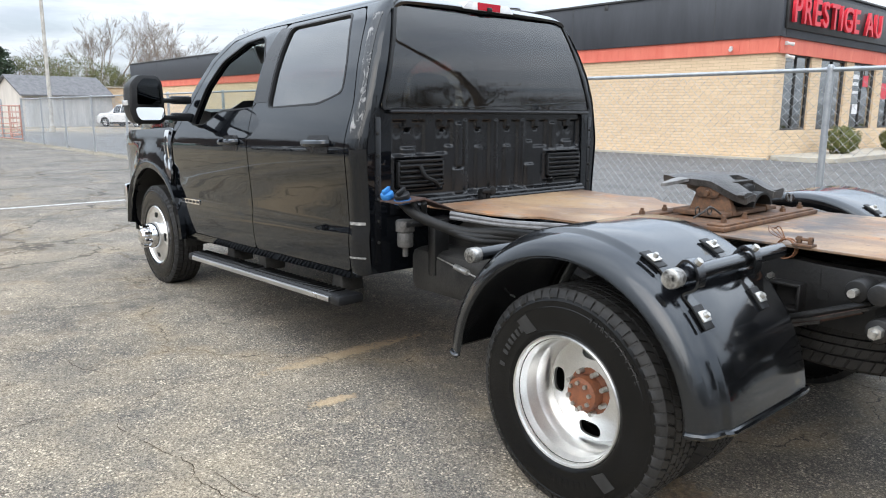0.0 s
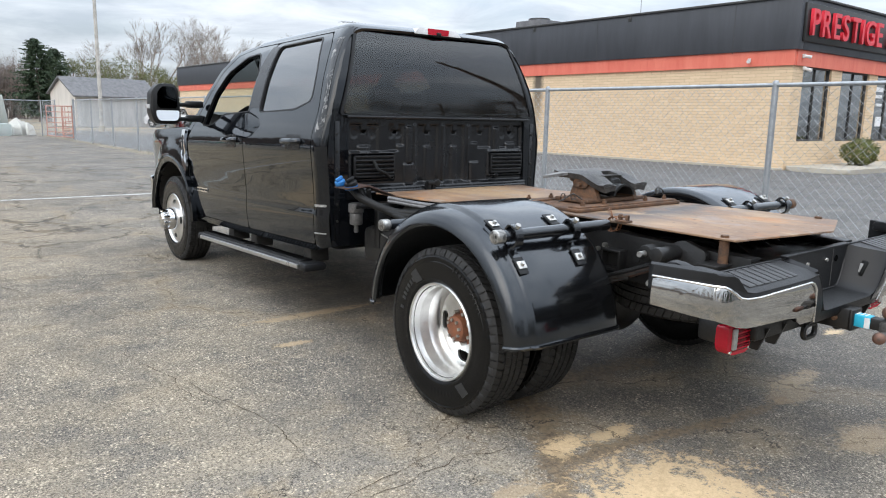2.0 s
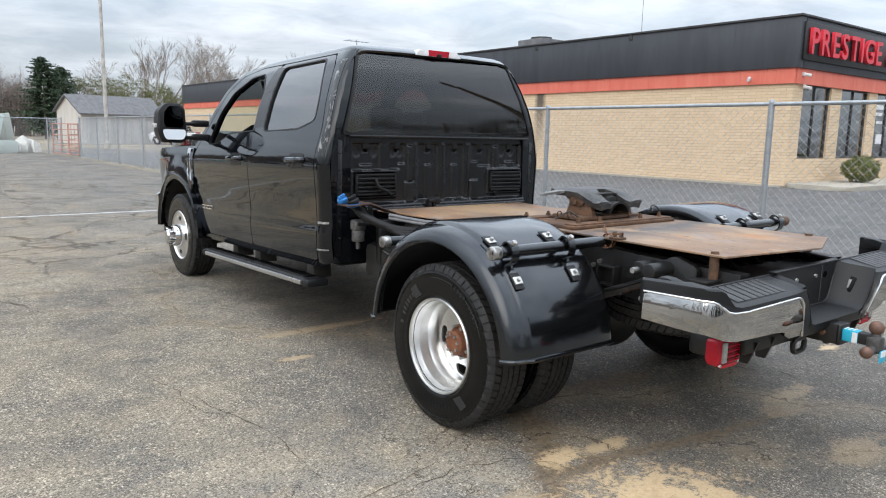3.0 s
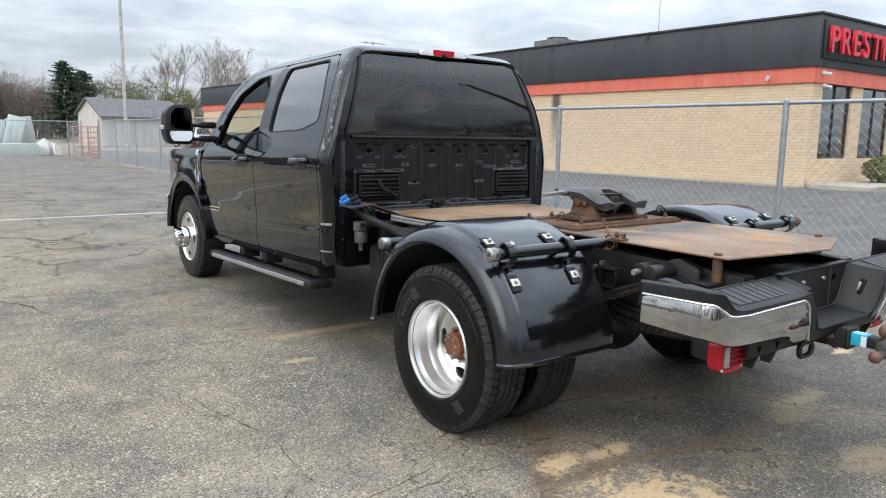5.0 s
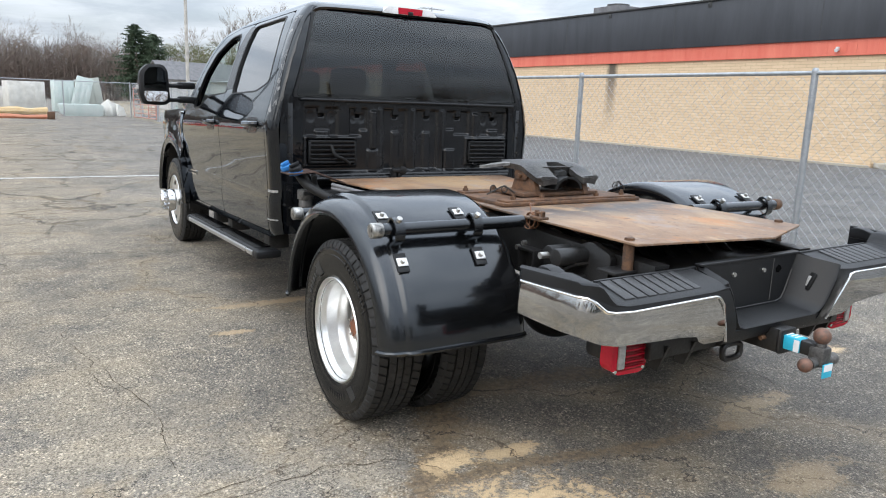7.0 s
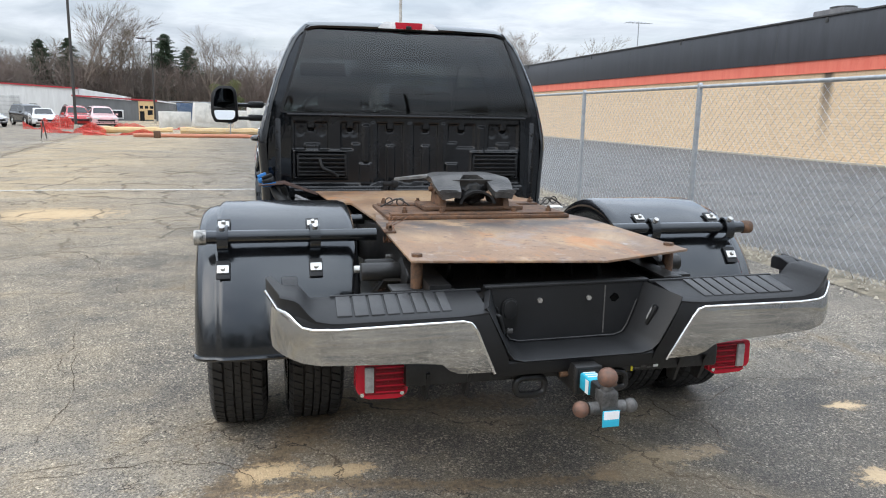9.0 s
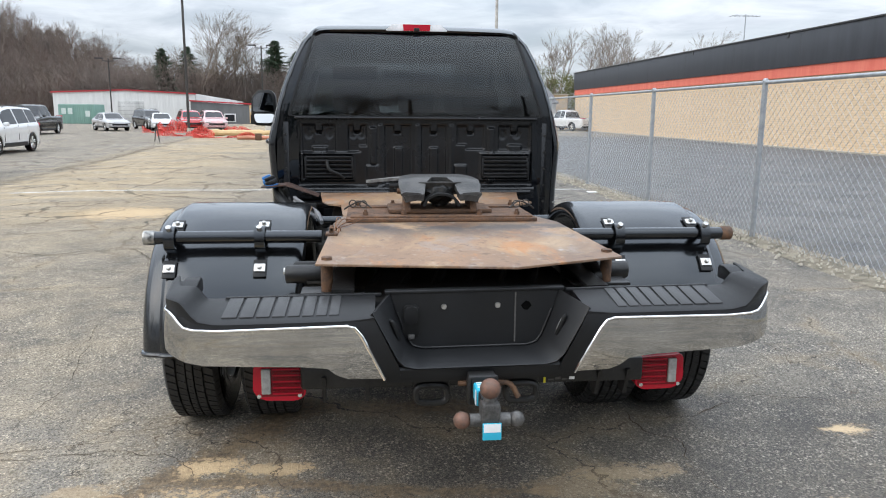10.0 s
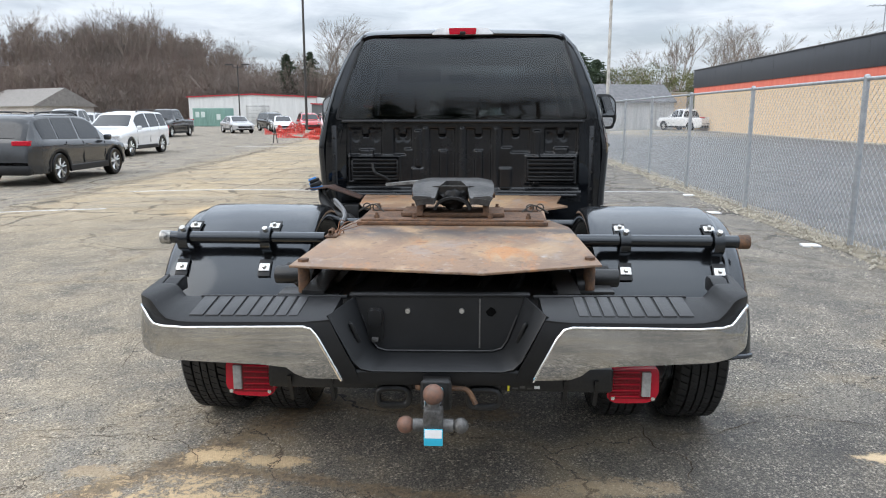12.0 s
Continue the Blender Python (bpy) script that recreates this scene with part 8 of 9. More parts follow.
            lathe(b, [(R + 0.065, 0.010), (R + 0.115, 0.008), (R + 0.115, -0.03), (R + 0.06, -0.32), (R + 0.05, -0.32), (R + 0.05, 0.0)], 24, Matrix.Translation((s * (W / 2 - 0.010), y, R * 0.95)) @ Matrix.Diagonal((s, 1, 1, 1)), math.pi * 1.04, -0.02 * math.pi, closed=True)
            part("wheel_arch", b, PLASTIC if paint is DARKGREY or kind == "pickup" else paint, c)
    y0, y1, y2, y3 = (q * L for q in CAR_SCREEN[kind])
    for nm, ya, yb in (("windscreen", y0, y1), ("rear_glass", y2, y3)):
        d = 1 if nm == "windscreen" else -1
        wide = lambda a, y: (a * (rail(y) - 0.035), y + 0.016 * d, roofline(y) + 0.008 - 0.055 * abs(a) ** 4)
        part(nm, panel(rounded([(-1, ya), (1, ya), (1, yb), (-1, yb)], 0.02, 2), [], wide, 0.008, 0.12, 0.06), DARKGLASS, c)
    b = bmesh.new()
    box(b, (0, nose - 0.055, 0.36 * H), (W - 0.62, 0.13, 0.15), 0.03)
    part("front_grille", b, PLASTIC, c)
    b = bmesh.new()
    box(b, (0, nose - 0.10, h0 + 0.07), (W - 0.42, 0.16, 0.14), 0.04)
    part("front_valance", b, PLASTIC, c)
    b = bmesh.new()
    box(b, (0, tail + 0.06, h0 + 0.10), (W - 0.34, 0.18, 0.22), 0.05)
    part("rear_bumper", b, PLASTIC, c)
    b = bmesh.new()
    box(b, (0, 0, h0 + 0.03), (W - 0.5, L * 0.88, 0.08))
    part("underside", b, HOSE, c)
    if kind == "suv":
        for s in (-1, 1):
            b = bmesh.new()
            tube(b, [(s * (rail(y) - 0.07), y, roofline(y) + (0.045 if 0 < k < 8 else 0.0)) for k, y in enumerate([-L * 0.36 + L * 0.40 * k / 8 for k in range(9)])], 0.018, 6)
            part("roof_bar", b, PLASTIC, c)
    if kind == "pickup":
        # black sheet on the closed top stands for the shade inside the bed
        b = bmesh.new()
        box(b, (0, -L * 0.31, 0.615 * H + 0.004), (W - 0.34, L * 0.34, 0.012))
        part("bed_opening", b, HOSE, c)
    return c


LOW = -0.16
car("suv", (-7.52, 16.0, LOW), 1, DARKGREY, "dark grey compact SUV parked on the lot", "suv", 4.6, 1.86, 1.62)
car("suv", (-11.1, 27.0, LOW), 181, PEARL, "white mid-size SUV parked facing the camera", "suv", 4.95, 1.93, 1.73)
car("pickup", (-19.2, 49.8, LOW), 182, BLACKCAR, "black crew-cab pickup parked beyond the white SUV", "pickup", 5.9, 2.0, 1.95, cat="pickup truck")
car("pickup", (-20.2, 39.0, LOW), 190, SILVER, "grey pickup parked behind the white SUV", "pickup", 5.8, 2.0, 1.9, cat="pickup truck")
car("pickup", (-12.2, 21.5, LOW), 190, PEARL, "white vehicle half hidden behind the grey SUV", "suv", 4.8, 1.9, 1.62, cat="car")
car("sedan", (-17.6, 60, LOW), 215, SILVER, "silver sedan parked near the garage", "sedan", 4.7, 1.8, 1.45)
car("suv", (-16.2, 66, LOW), 215, BLACKCAR, "black SUV parked near the garage", "suv", 4.7, 1.85, 1.75)
car("suv", (-11.6, 61, LOW), 200, REDCAR, "red SUV behind safety netting", "suv", 4.6, 1.85, 1.7)
car("suv", (-9.6, 60, LOW), 200, PINKCAR, "pale red SUV behind safety netting", "suv", 4.5, 1.85, 1.7)
car("sedan", (-14.2, 62, LOW), 200, PEARL, "white sedan behind safety netting", "sedan", 4.6, 1.8, 1.45)
car("pickup", (21.2, 63.8, 0), 28, PEARL, "white pickup parked before the annex wall", "pickup", 5.6, 2.0, 1.85, cat="pickup truck")
for k, (x, y, p) in enumerate(((-22, 44, SILVER), (-23.5, 56, PEARL), (-26, 58, BLACKCAR), (-24, 50, REDCAR))):
    car("sedan" if k % 2 else "suv", (x, y, LOW), 195, p, "car in the row at the far side of the lot", "sedan" if k % 2 else "suv", 4.7, 1.85, 1.5 if k % 2 else 1.7)

# ---- garage across the lot ----
gar = thing("garage_building", (0, 0, LOW), "low white metal garage with red trim and a grey wing", "building", kind="structure")
GY, GZ = 101.0, 0.16
b = bmesh.new()
prism(b, [(-38.2, 0), (-19.9, 0), (-19.9, 3.74 + GZ), (-28.9, 4.16 + GZ), (-38.2, 3.78 + GZ)], "y", GY, GY + 4.6)
hall_g = part("white_hall", b, WHITEMETAL, gar, "white ribbed metal hall")
for k in range(46):
    b = bmesh.new()
    box(b, (-38.0 + 0.4 * k, GY - 0.012, 1.85 + GZ), (0.05, 0.03, 3.6))
    part("rib", b, WHITEMETAL, hall_g)
b = bmesh.new()
for x0, z0, x1, z1 in ((-38.4, 3.78, -28.9, 4.16), (-28.9, 4.16, -19.8, 3.74)):
    tube(b, [(x0, GY - 0.1, z0 + GZ), (x1, GY - 0.1, z1 + GZ)], 0.12, 4)
part("red_trim", b, TRIMRED, gar, "red roof trim")
b = bmesh.new()
box(b, (-28.3, GY - 0.05, 1.35 + GZ), (3.35, 0.08, 2.7), 0.01)
gd = part("garage_door", b, SIDING, gar, "white sectional garage door")
for k in range(5):
    b = bmesh.new()
    box(b, (-28.3, GY - 0.10, 0.45 + 0.5 * k + GZ), (3.3, 0.02, 0.03))
    part("door_seam", b, GREYCLAD, gd)
b = bmesh.new()
prism(b, [(-19.88, 0), (-14.3, 0), (-14.3, 2.84 + GZ), (-19.88, 3.70 + GZ)], "y", GY + 0.2, GY + 4.4)
part("lean_to", b, WHITEMETAL, gar, "white side bay with a falling roof")
b = bmesh.new()
prism(b, [(-19.9, 0), (-7.9, 0), (-7.9, 2.02 + GZ), (-19.9, 2.72 + GZ)], "y", 98.0, 100.9)
part("grey_wing", b, GREYCLAD, gar, "grey clad wing")
b = bmesh.new()
tube(b, [(-20.0, 97.9, 2.80 + GZ), (-10.1, 97.9, 2.36 + GZ)], 0.12, 4)
part("wing_trim", b, TRIMRED, gar, "red wing trim")
b = bmesh.new()
tube(b, [(-10.1, 97.9, 2.36 + GZ), (-7.8, 97.9, 2.10 + GZ)], 0.11, 4)
part("white_trim", b, WHITEMETAL, gar)
for x in (-18.6, -16.9, -14.9):
    b = bmesh.new()
    box(b, (x, 97.96, 0.62 + GZ), (1.5, 0.10, 1.1), 0.02)
    w = part("window", b, WHITEMETAL, gar, "white framed window")
    b = bmesh.new()
    box(b, (x, 97.90, 0.62 + GZ), (1.2, 0.03, 0.85))
    part("pane", b, DARKGLASS, w)
b = bmesh.new()
box(b, (-11.4, 97.95, 1.15 + GZ), (1.9, 0.12, 2.3))
ent = part("plywood_entrance", b, WOODSHEET, gar, "raw plywood entrance front")
for x, z, w, h in ((-11.95, 0.4, 0.55, 1.3), (-11.0, 0.9, 0.6, 0.6), (-12.0, 1.55, 0.4, 0.35), (-11.4, 1.55, 0.4, 0.35), (-10.8, 1.55, 0.4, 0.35)):
    b = bmesh.new()
    box(b, (x, 97.88, z + GZ), (w, 0.03, h))
    part("opening", b, DARKGLASS, ent)

cont = thing("shipping_container", (-31.4, 92, LOW), "green shipping container before the garage", "container", turn=-9)
b = bmesh.new()
box(b, (0, 0, 1.16), (4.5, 2.4, 2.3), 0.03)
part("shell", b, CONTAINER, cont)
for k in range(18):
    b = bmesh.new()
    box(b, (-2.1 + 0.245 * k, -1.22, 1.16), (0.11, 0.05, 2.1))
    part("corrugation", b, CONTAINER, cont)
for x, z in ((-1.55, 1.5), (-0.75, 1.5), (1.4, 1.2)):
    b = bmesh.new()
    box(b, (x, -1.26, z), (0.55, 0.02, 0.7))
    part("pale_label", b, PALEJUNK, cont)


def lamp_post(x, y, h, r, mat, label, arms=0, z=0.0, lean=0.0):
    p = thing("lamp_post" if arms else "pole", (x, y, z), label, "lamp post" if arms else "pole")
    b = bmesh.new()
    cyl(b, (0, 0, 0), (lean, 0, h), r, r * 0.7, 12)
    part("mast", b, mat, p)
    b = bmesh.new()
    cyl(b, (0, 0, 0), (0, 0, 0.4), r * 1.7, r * 1.4, 12)
    part("foot", b, CONCRETE, p)
    if arms:
        for s in (-1, 1):
            b = bmesh.new()
            tube(b, [(0, 0, h - 0.3), (s * 0.6, 0, h - 0.25), (s * 0.6, 0, h)], 0.05, 6)
            part("arm", b, mat, p)
            b = bmesh.new()
            box(b, (s * 1.0, 0, h + 0.02), (0.9, 0.35, 0.14), 0.03)
            part("lamp_head", b, mat, p)


lamp_post(-9.94, 53.3, 18, 0.10, DARKPOLE, "tall dark bronze pole on the lot", 0, LOW)
lamp_post(-8.82, 85, 9.0, 0.10, DARKPOLE, "dark bronze twin lamp post", 1, LOW)
lamp_post(-25.6, 85, 7.3, 0.09, DARKPOLE, "dark bronze twin lamp post by the garage", 1, LOW)

# safety netting, barriers and heaps ahead of the garage
for x, y, l, h, seed in ((-8.6, 46.5, 3.6, 0.95, 1), (-5.0, 43.5, 5.0, 0.45, 2), (-11.2, 54, 4.5, 1.2, 3), (-6.2, 54, 6.5, 0.7, 4), (0.0, 39.0, 8.0, 0.22, 5)):
    b = bmesh.new()
    nq = int(l / 0.11)
    rows = []
    for k in range(nq + 1):
        q = k / nq
        zz = h * (0.55 + 0.45 * math.sin(q * 9 + seed)) * (0.7 + 0.5 * noise.noise(Vector((q * 7, seed, 0)))) + 0.10 * h * noise.noise(Vector((q * 31, seed, 2)))
        off = 0.5 * noise.noise(Vector((q * 5, seed + 9, 0)))
        rows.append([Vector((-l / 2 + l * q, off + 0.35 * d * (1.2 - d) + 0.12 * noise.noise(Vector((q * 25, d * 6, seed))), max(0.02, zz * (1 - d) + 0.08 * noise.noise(Vector((q * 20, d * 5, seed)))))) for d in [j / 9 for j in range(10)]])
    for k in range(nq):
        for j in range(9):
            a0, a1, c0, c1 = rows[k][j], rows[k][j + 1], rows[k + 1][j], rows[k + 1][j + 1]
            for p0, p1, q0, q1 in ((a0, c0, a1, c1), (a0, a1, c0, c1)):
                b.faces.new([b.verts.new(v) for v in (p0, p1, p1.lerp(q1, 0.42), p0.lerp(q0, 0.42))])
    ob = part("safety_netting", b, NETRED, smooth=False)
    ob.location = (x, y, LOW)
    so = ob.modifiers.new("thickness", "SOLIDIFY")
    so.thickness = 0.012
    tagged(ob, "crumpled red plastic safety netting on posts", "netting", "safety netting")
for x, y, l, r, m in ((-0.4, 37.6, 7.0, 0.10, NETORANGE), (0.5, 43.2, 5.4, 0.2, WOODSHEET), (-5.2, 47.8, 4.2, 0.2, WOODSHEET)):
    b = bmesh.new()
    tube(b, [(-l / 2 + l * k / 12, 0.12 * math.sin(k), r * (0.9 + 0.1 * math.sin(k * 2.3))) for k in range(13)], [r * (1 + 0.15 * math.sin(k * 1.7)) for k in range(13)], 8)
    ob = part("barrier_roll", b, m)
    ob.location = (x, y, falling(x))
    tagged(ob, "long orange barrier lying on the lot" if m is NETORANGE else "long pale timber bundle on the lot", "barrier")
for x, y, h in ((-8.3, 38.4, 0.9), (-2.7, 37, 0.35), (3.0, 37.1, 0.35)):
    b = bmesh.new()
    if h > 0.5:
        tube(b, [(0, 0, 0), (0.12, 0, h)], 0.03, 6)
        tube(b, [(0.25, 0, 0), (0.12, 0, h)], 0.03, 6)
    else:
        box(b, (0, 0, h / 2), (h * 0.9, h * 0.8, h), 0.03)
    ob = part("block", b, DARKPOLE if h > 0.5 else RUSTY)
    ob.location = (x, y, falling(x))
    tagged(ob, "dark stake holding netting" if h > 0.5 else "rusty block on the asphalt", "stake" if h > 0.5 else "block")
bn = thing("dumpster", (-3.0, 80, LOW), "dark blue dumpster at the far edge", "dumpster")
b = bmesh.new()
prism(b, [(-2.6, 0.2), (2.6, 0.2), (3.0, 2.2), (-3.0, 2.2)], "y", -1.0, 1.0, 0.03)
part("bin", b, BLUEBIN, bn)
tk = thing("white_tank", (1.6, 58, 0), "white plastic tank block behind the barrier", "tank")
b = bmesh.new()
box(b, (0, 0, 0.7), (2.4, 1.5, 1.4), 0.12)
part("shell", b, WHITEJUNK, tk)

# scrap by the gate
b = bmesh.new()
prism(b, rounded([(-1.05, 0.1), (-0.85, 0), (1.0, 0), (1.0, 0.62), (-1.15, 0.62)], 0.12), "y", -0.5, 0.5, 0.05)
ob = part("plastic_trough", b, PALEJUNK)
ob.location = (4.85, 43.0, 0)
tagged(ob, "pale green plastic trough on the ground", "trough")
for k in range(5):
    b = bmesh.new()
    rr = random.Random(k)
    pl = rounded([(-0.5, 0), (0.5, 0), (0.42, 0.5), (0.15, 0.95 - 0.1 * k), (-0.2, 0.7), (-0.42, 0.4)], 0.06)
    prism(b, pl, "y", -0.05, 0.05, 0.015)
    for q in range(3):
        cyl(b, (-0.2 + 0.2 * q, -0.07, 0.25 + 0.05 * q), (-0.2 + 0.2 * q, 0.07, 0.25 + 0.05 * q), 0.06, seg=10)
    ob = part("machine_casting", b, WHITEJUNK)
    ob.matrix_basis = pose(6.0 + 0.22 * k, 43.3 + 0.3 * (k % 2), 0.0, -12, 0, 25 * k - 40)
    tagged(ob, "white cast part in a scrap heap by the fence", "scrap", "scrap castings")
for x, y, w, h, t, lean, m, lb in ((4.55, 50.8, 1.2, 1.9, 0.7, 0, PALEJUNK, "pale green cabinet by the fence"), (5.3, 50.0, 1.0, 2.2, 0.1, 14, PALEJUNK, "pale sheet leaning on a cabinet"), (6.2, 50.8, 1.5, 2.1, 0.12, -8, GREYSHEET, "grey-green panel standing by the fence"),
                                     (2.6, 56, 2.2, 1.8, 1.6, 0, WHITEJUNK, "white appliances in a heap"), (-1.6, 60, 2.6, 1.9, 1.4, 6, WHITEJUNK, "white appliances in a heap"), (-4.4, 62, 2.4, 1.3, 1.2, 0, WHITEJUNK, "white scrap heap beside netting")):
    b = bmesh.new()
    box(b, (0, 0, h / 2), (w, t, h), 0.04)
    for q in range(3):
        box(b, (-w * 0.3 + w * 0.3 * q, -t / 2 - 0.02, h * 0.5), (w * 0.2, 0.03, h * 0.6), 0.01)
    ob = part("scrap_panel", b, m)
    ob.matrix_basis = pose(x, y, falling(x), 0, lean, 12)
    tagged(ob, lb, "scrap", "scrap by the gate")

# white flag pole beyond the fence
lamp_post(12.1, 50.5, 16, 0.12, POLEWOOD, "tall weathered white pole beyond the fence")

# house among the trees
hs = thing("house", (-65, 108, -0.4), "grey-roofed house below the wooded hill", "house", kind="structure", turn=-30)
b = bmesh.new()
box(b, (0, 0, 1.5), (16, 9, 3.0))
part("wall", b, WARMSIDING, hs, "cream boarded house wall")
b = bmesh.new()
prism(b, [(-5, 2.9), (5, 2.9), (0, 5.6)], "x", -8.5, 8.5)
part("roof", b, BROWNROOF, hs, "faded brown shingle roof")

# ---- woods ----
def branch(b, p, d, length, r, depth, rr, twigs, spread=0.55):
    n = 3 if depth > 1 else 2
    pts, rad, q, e = [p.copy()], [r], p.copy(), d.copy()
    for k in range(n):
        e = (e + Vector((rr.gauss(0, 0.10), rr.gauss(0, 0.10), rr.gauss(0.03, 0.07)))).normalized()
        q = q + e * length / n
        pts.append(q.copy())
        rad.append(r * (1 - 0.45 * (k + 1) / n))
    if depth == 0:
        w = d.orthogonal().normalized() * max(r * 1.6, 0.016)
        twigs.faces.new((twigs.verts.new(pts[0] - w), twigs.verts.new(pts[0] + w), twigs.verts.new(pts[-1])))
        return
    tube(b if depth > 1 else twigs, pts, rad, 5 if depth > 3 else 3, False)
    if depth == 0:
        return
    kids = 4 if depth > 1 else 5
    for k in range(kids):
        t = 0.45 + 0.55 * (k + 1) / kids
        i = min(int(t * n), n - 1)
        at_ = pts[i].lerp(pts[i + 1], t * n - i)
        side_ = Vector((rr.gauss(0, 1), rr.gauss(0, 1), rr.gauss(0.1, 0.5))).normalized()
        branch(b, at_, (e + side_ * spread).normalized(), length * rr.uniform(0.58, 0.78), rad[i] * 0.6, depth - 1, rr, twigs, spread)


def bare_tree_meshes(seed, h, depth=5, twig=TWIG):
    rr = random.Random(seed)
    wood, twigs = bmesh.new(), bmesh.new()
    branch(wood, Vector((0, 0, -0.3)), Vector((0, 0, 1)), h * 0.36, h * 0.016, depth, rr, twigs)
    return wood, twigs


def bare_tree(seed, h, twig, label, at, turn=0):
    t = thing("bare_tree", at, label, "tree", "bare trees", turn)
    w, tw = bare_tree_meshes(seed, h)
    part("trunk", w, BARK, t)
    part("crown", tw, twig, t, smooth=False)
    return t


def conifer(seed, h, at, mat, label, wide=0.24):
    rr = random.Random(seed)
    t = thing("conifer", at, label, "tree", "evergreens")
    b = bmesh.new()
    tube(b, [(0, 0, -0.3), (0.05, 0, h * 0.5), (0, 0.05, h * 0.98)], [h * 0.018, h * 0.011, 0.02], 7)
    part("trunk", b, BARK, t)
    b = bmesh.new()
    for k in range(int(h * (58 if seed < 30 else 30))):
        z = h * (0.10 + 0.9 * rr.random() ** 0.85)
        a = rr.uniform(0, 2 * math.pi)
        reach = wide * h * (1 - z / h) ** 0.5 * rr.uniform(0.35, 1.15) * (0.8 + 0.8 * noise.noise(Vector((math.cos(a), math.sin(a), z * 0.5 + seed)))) + 0.15
        d = Vector((math.cos(a), math.sin(a), -0.18))
        s_ = Vector((-math.sin(a), math.cos(a), 0))
        for j in range(7):
            f0 = 0.2 + 0.8 * j / 7
            c = Vector((0, 0, z)) + d * reach * f0 + Vector((0, 0, 0.14 * reach * f0 * f0))
            sz = 0.20 + 0.08 * reach * (1.1 - f0)
            for m in range(3):
                u = (s_ * rr.gauss(0, 1) + d * rr.uniform(0.2, 1) + Vector((0, 0, rr.gauss(-0.1, 0.45)))).normalized() * sz
                w = u.cross(Vector((rr.gauss(0, 1), rr.gauss(0, 1), rr.gauss(0, 1)))).normalized() * sz * 0.3
                b.faces.new((b.verts.new(c - w), b.verts.new(c + w), b.verts.new(c + u)))
    part("crown", b, mat, t, smooth=False)
    return t


def hill_z(x, y):
    """The wooded slope that rises on the far side of the garage."""
    return LOW + 9.8 * smooth(37, 60, -x) * smooth(107, 146, y) + 1.5 * smooth(15, 45, -x) * smooth(107, 140, y)


b = bmesh.new()
rows = []
for j in range(14):
    y = 98 + 9 * j
    rows.append([(x, y, hill_z(x, y) - (0.5 if j == 0 else 0) + 0.6 * noise.noise(Vector((x * 0.03, y * 0.03, 0)))) for x in range(-260, 41, 10)])
loft(b, rows, False)
tagged(part("wooded_slope", b, LITTER), "brown leaf-littered slope under bare woods", "slope", kind="structure")

# six bare trees built once; the woods are copies of them, and a dense far stand as one mesh
rnd = random.Random(11)
kinds = [bare_tree(20 + k, h, tw, lb, (0, -400 - 10 * k, 0)) for k, (h, tw, lb) in enumerate(((16, TWIG, "tall bare tree with reddish twigs"), (19, TWIG, "tall bare tree with reddish twigs"), (15, PALETWIG, "pale bare tree with a spreading crown"),
                                                                                              (18, PALETWIG, "pale bare tree with a spreading crown"), (13, TWIG, "small bare tree with reddish twigs")))]
spots = []
for k in range(175):
    x, y = rnd.uniform(-120, -16), rnd.uniform(109, 156)
    spots.append((x, y, rnd.choice((0, 1, 4, 0, 1)), rnd.uniform(0.48, 0.64)))
for k in range(34):
    spots.append((rnd.uniform(-20, 22), rnd.uniform(110, 130), rnd.choice((0, 1, 4)), rnd.uniform(0.48, 0.6)))
for x, y, k, s_ in ((-21.3, 109, 3, 1.0), (-16.0, 110, 2, 1.15), (-18.6, 112, 3, 1.0), (-4, 108, 2, 0.95), (-1.0, 110, 3, 0.75), (2, 109, 2, 0.85), (-12, 114, 3, 0.95), (-26, 112, 2, 0.8),
                    (30, 100, 2, 0.95), (33, 106, 3, 0.9), (36, 98, 2, 1.0), (40, 104, 3, 0.95), (44, 110, 2, 0.95), (48, 100, 3, 0.85), (53, 108, 2, 0.9), (26, 112, 3, 0.75), (58, 104, 2, 0.8)):
    spots.append((x, y, k, s_))
for k in range(46):
    a = rnd.uniform(math.pi * 1.02, math.pi * 1.98)
    r = rnd.uniform(75, 110)
    spots.append((r * math.cos(a), r * math.sin(a), rnd.choice((0, 1, 2, 4)), rnd.uniform(0.8, 1.1)))
for k in range(20):
    spots.append((rnd.uniform(-150, -70), rnd.uniform(-40, 100), rnd.choice((0, 1, 2)), rnd.uniform(0.8, 1.1)))
for x, y, k, s_ in ((-1.0, -47, 1, 1.0), (2.4, -50, 0, 1.05), (-6.5, -52, 4, 1.1), (6.0, -54, 1, 0.9), (30, -40, 0, 0.75), (38, -34, 1, 0.7), (46, -24, 4, 0.85), (52, -12, 0, 0.8), (-38, -20, 1, 1.0), (-44, -6, 0, 1.1), (-42, -34, 1, 1.0), (-48, 6, 4, 1.3)):
    spots.append((x, y, k, s_))
for x, y, k, s_ in spots:
    t = copy_thing(kinds[k], pose(x, y, hill_z(x, y) if y > 98 else LOW, 0, 0, rnd.uniform(0, 360)) @ Matrix.Diagonal((s_, s_, s_, 1)))
for t in kinds:
    for o in list(t.children_recursive) + [t]:
        bpy.data.objects.remove(o)


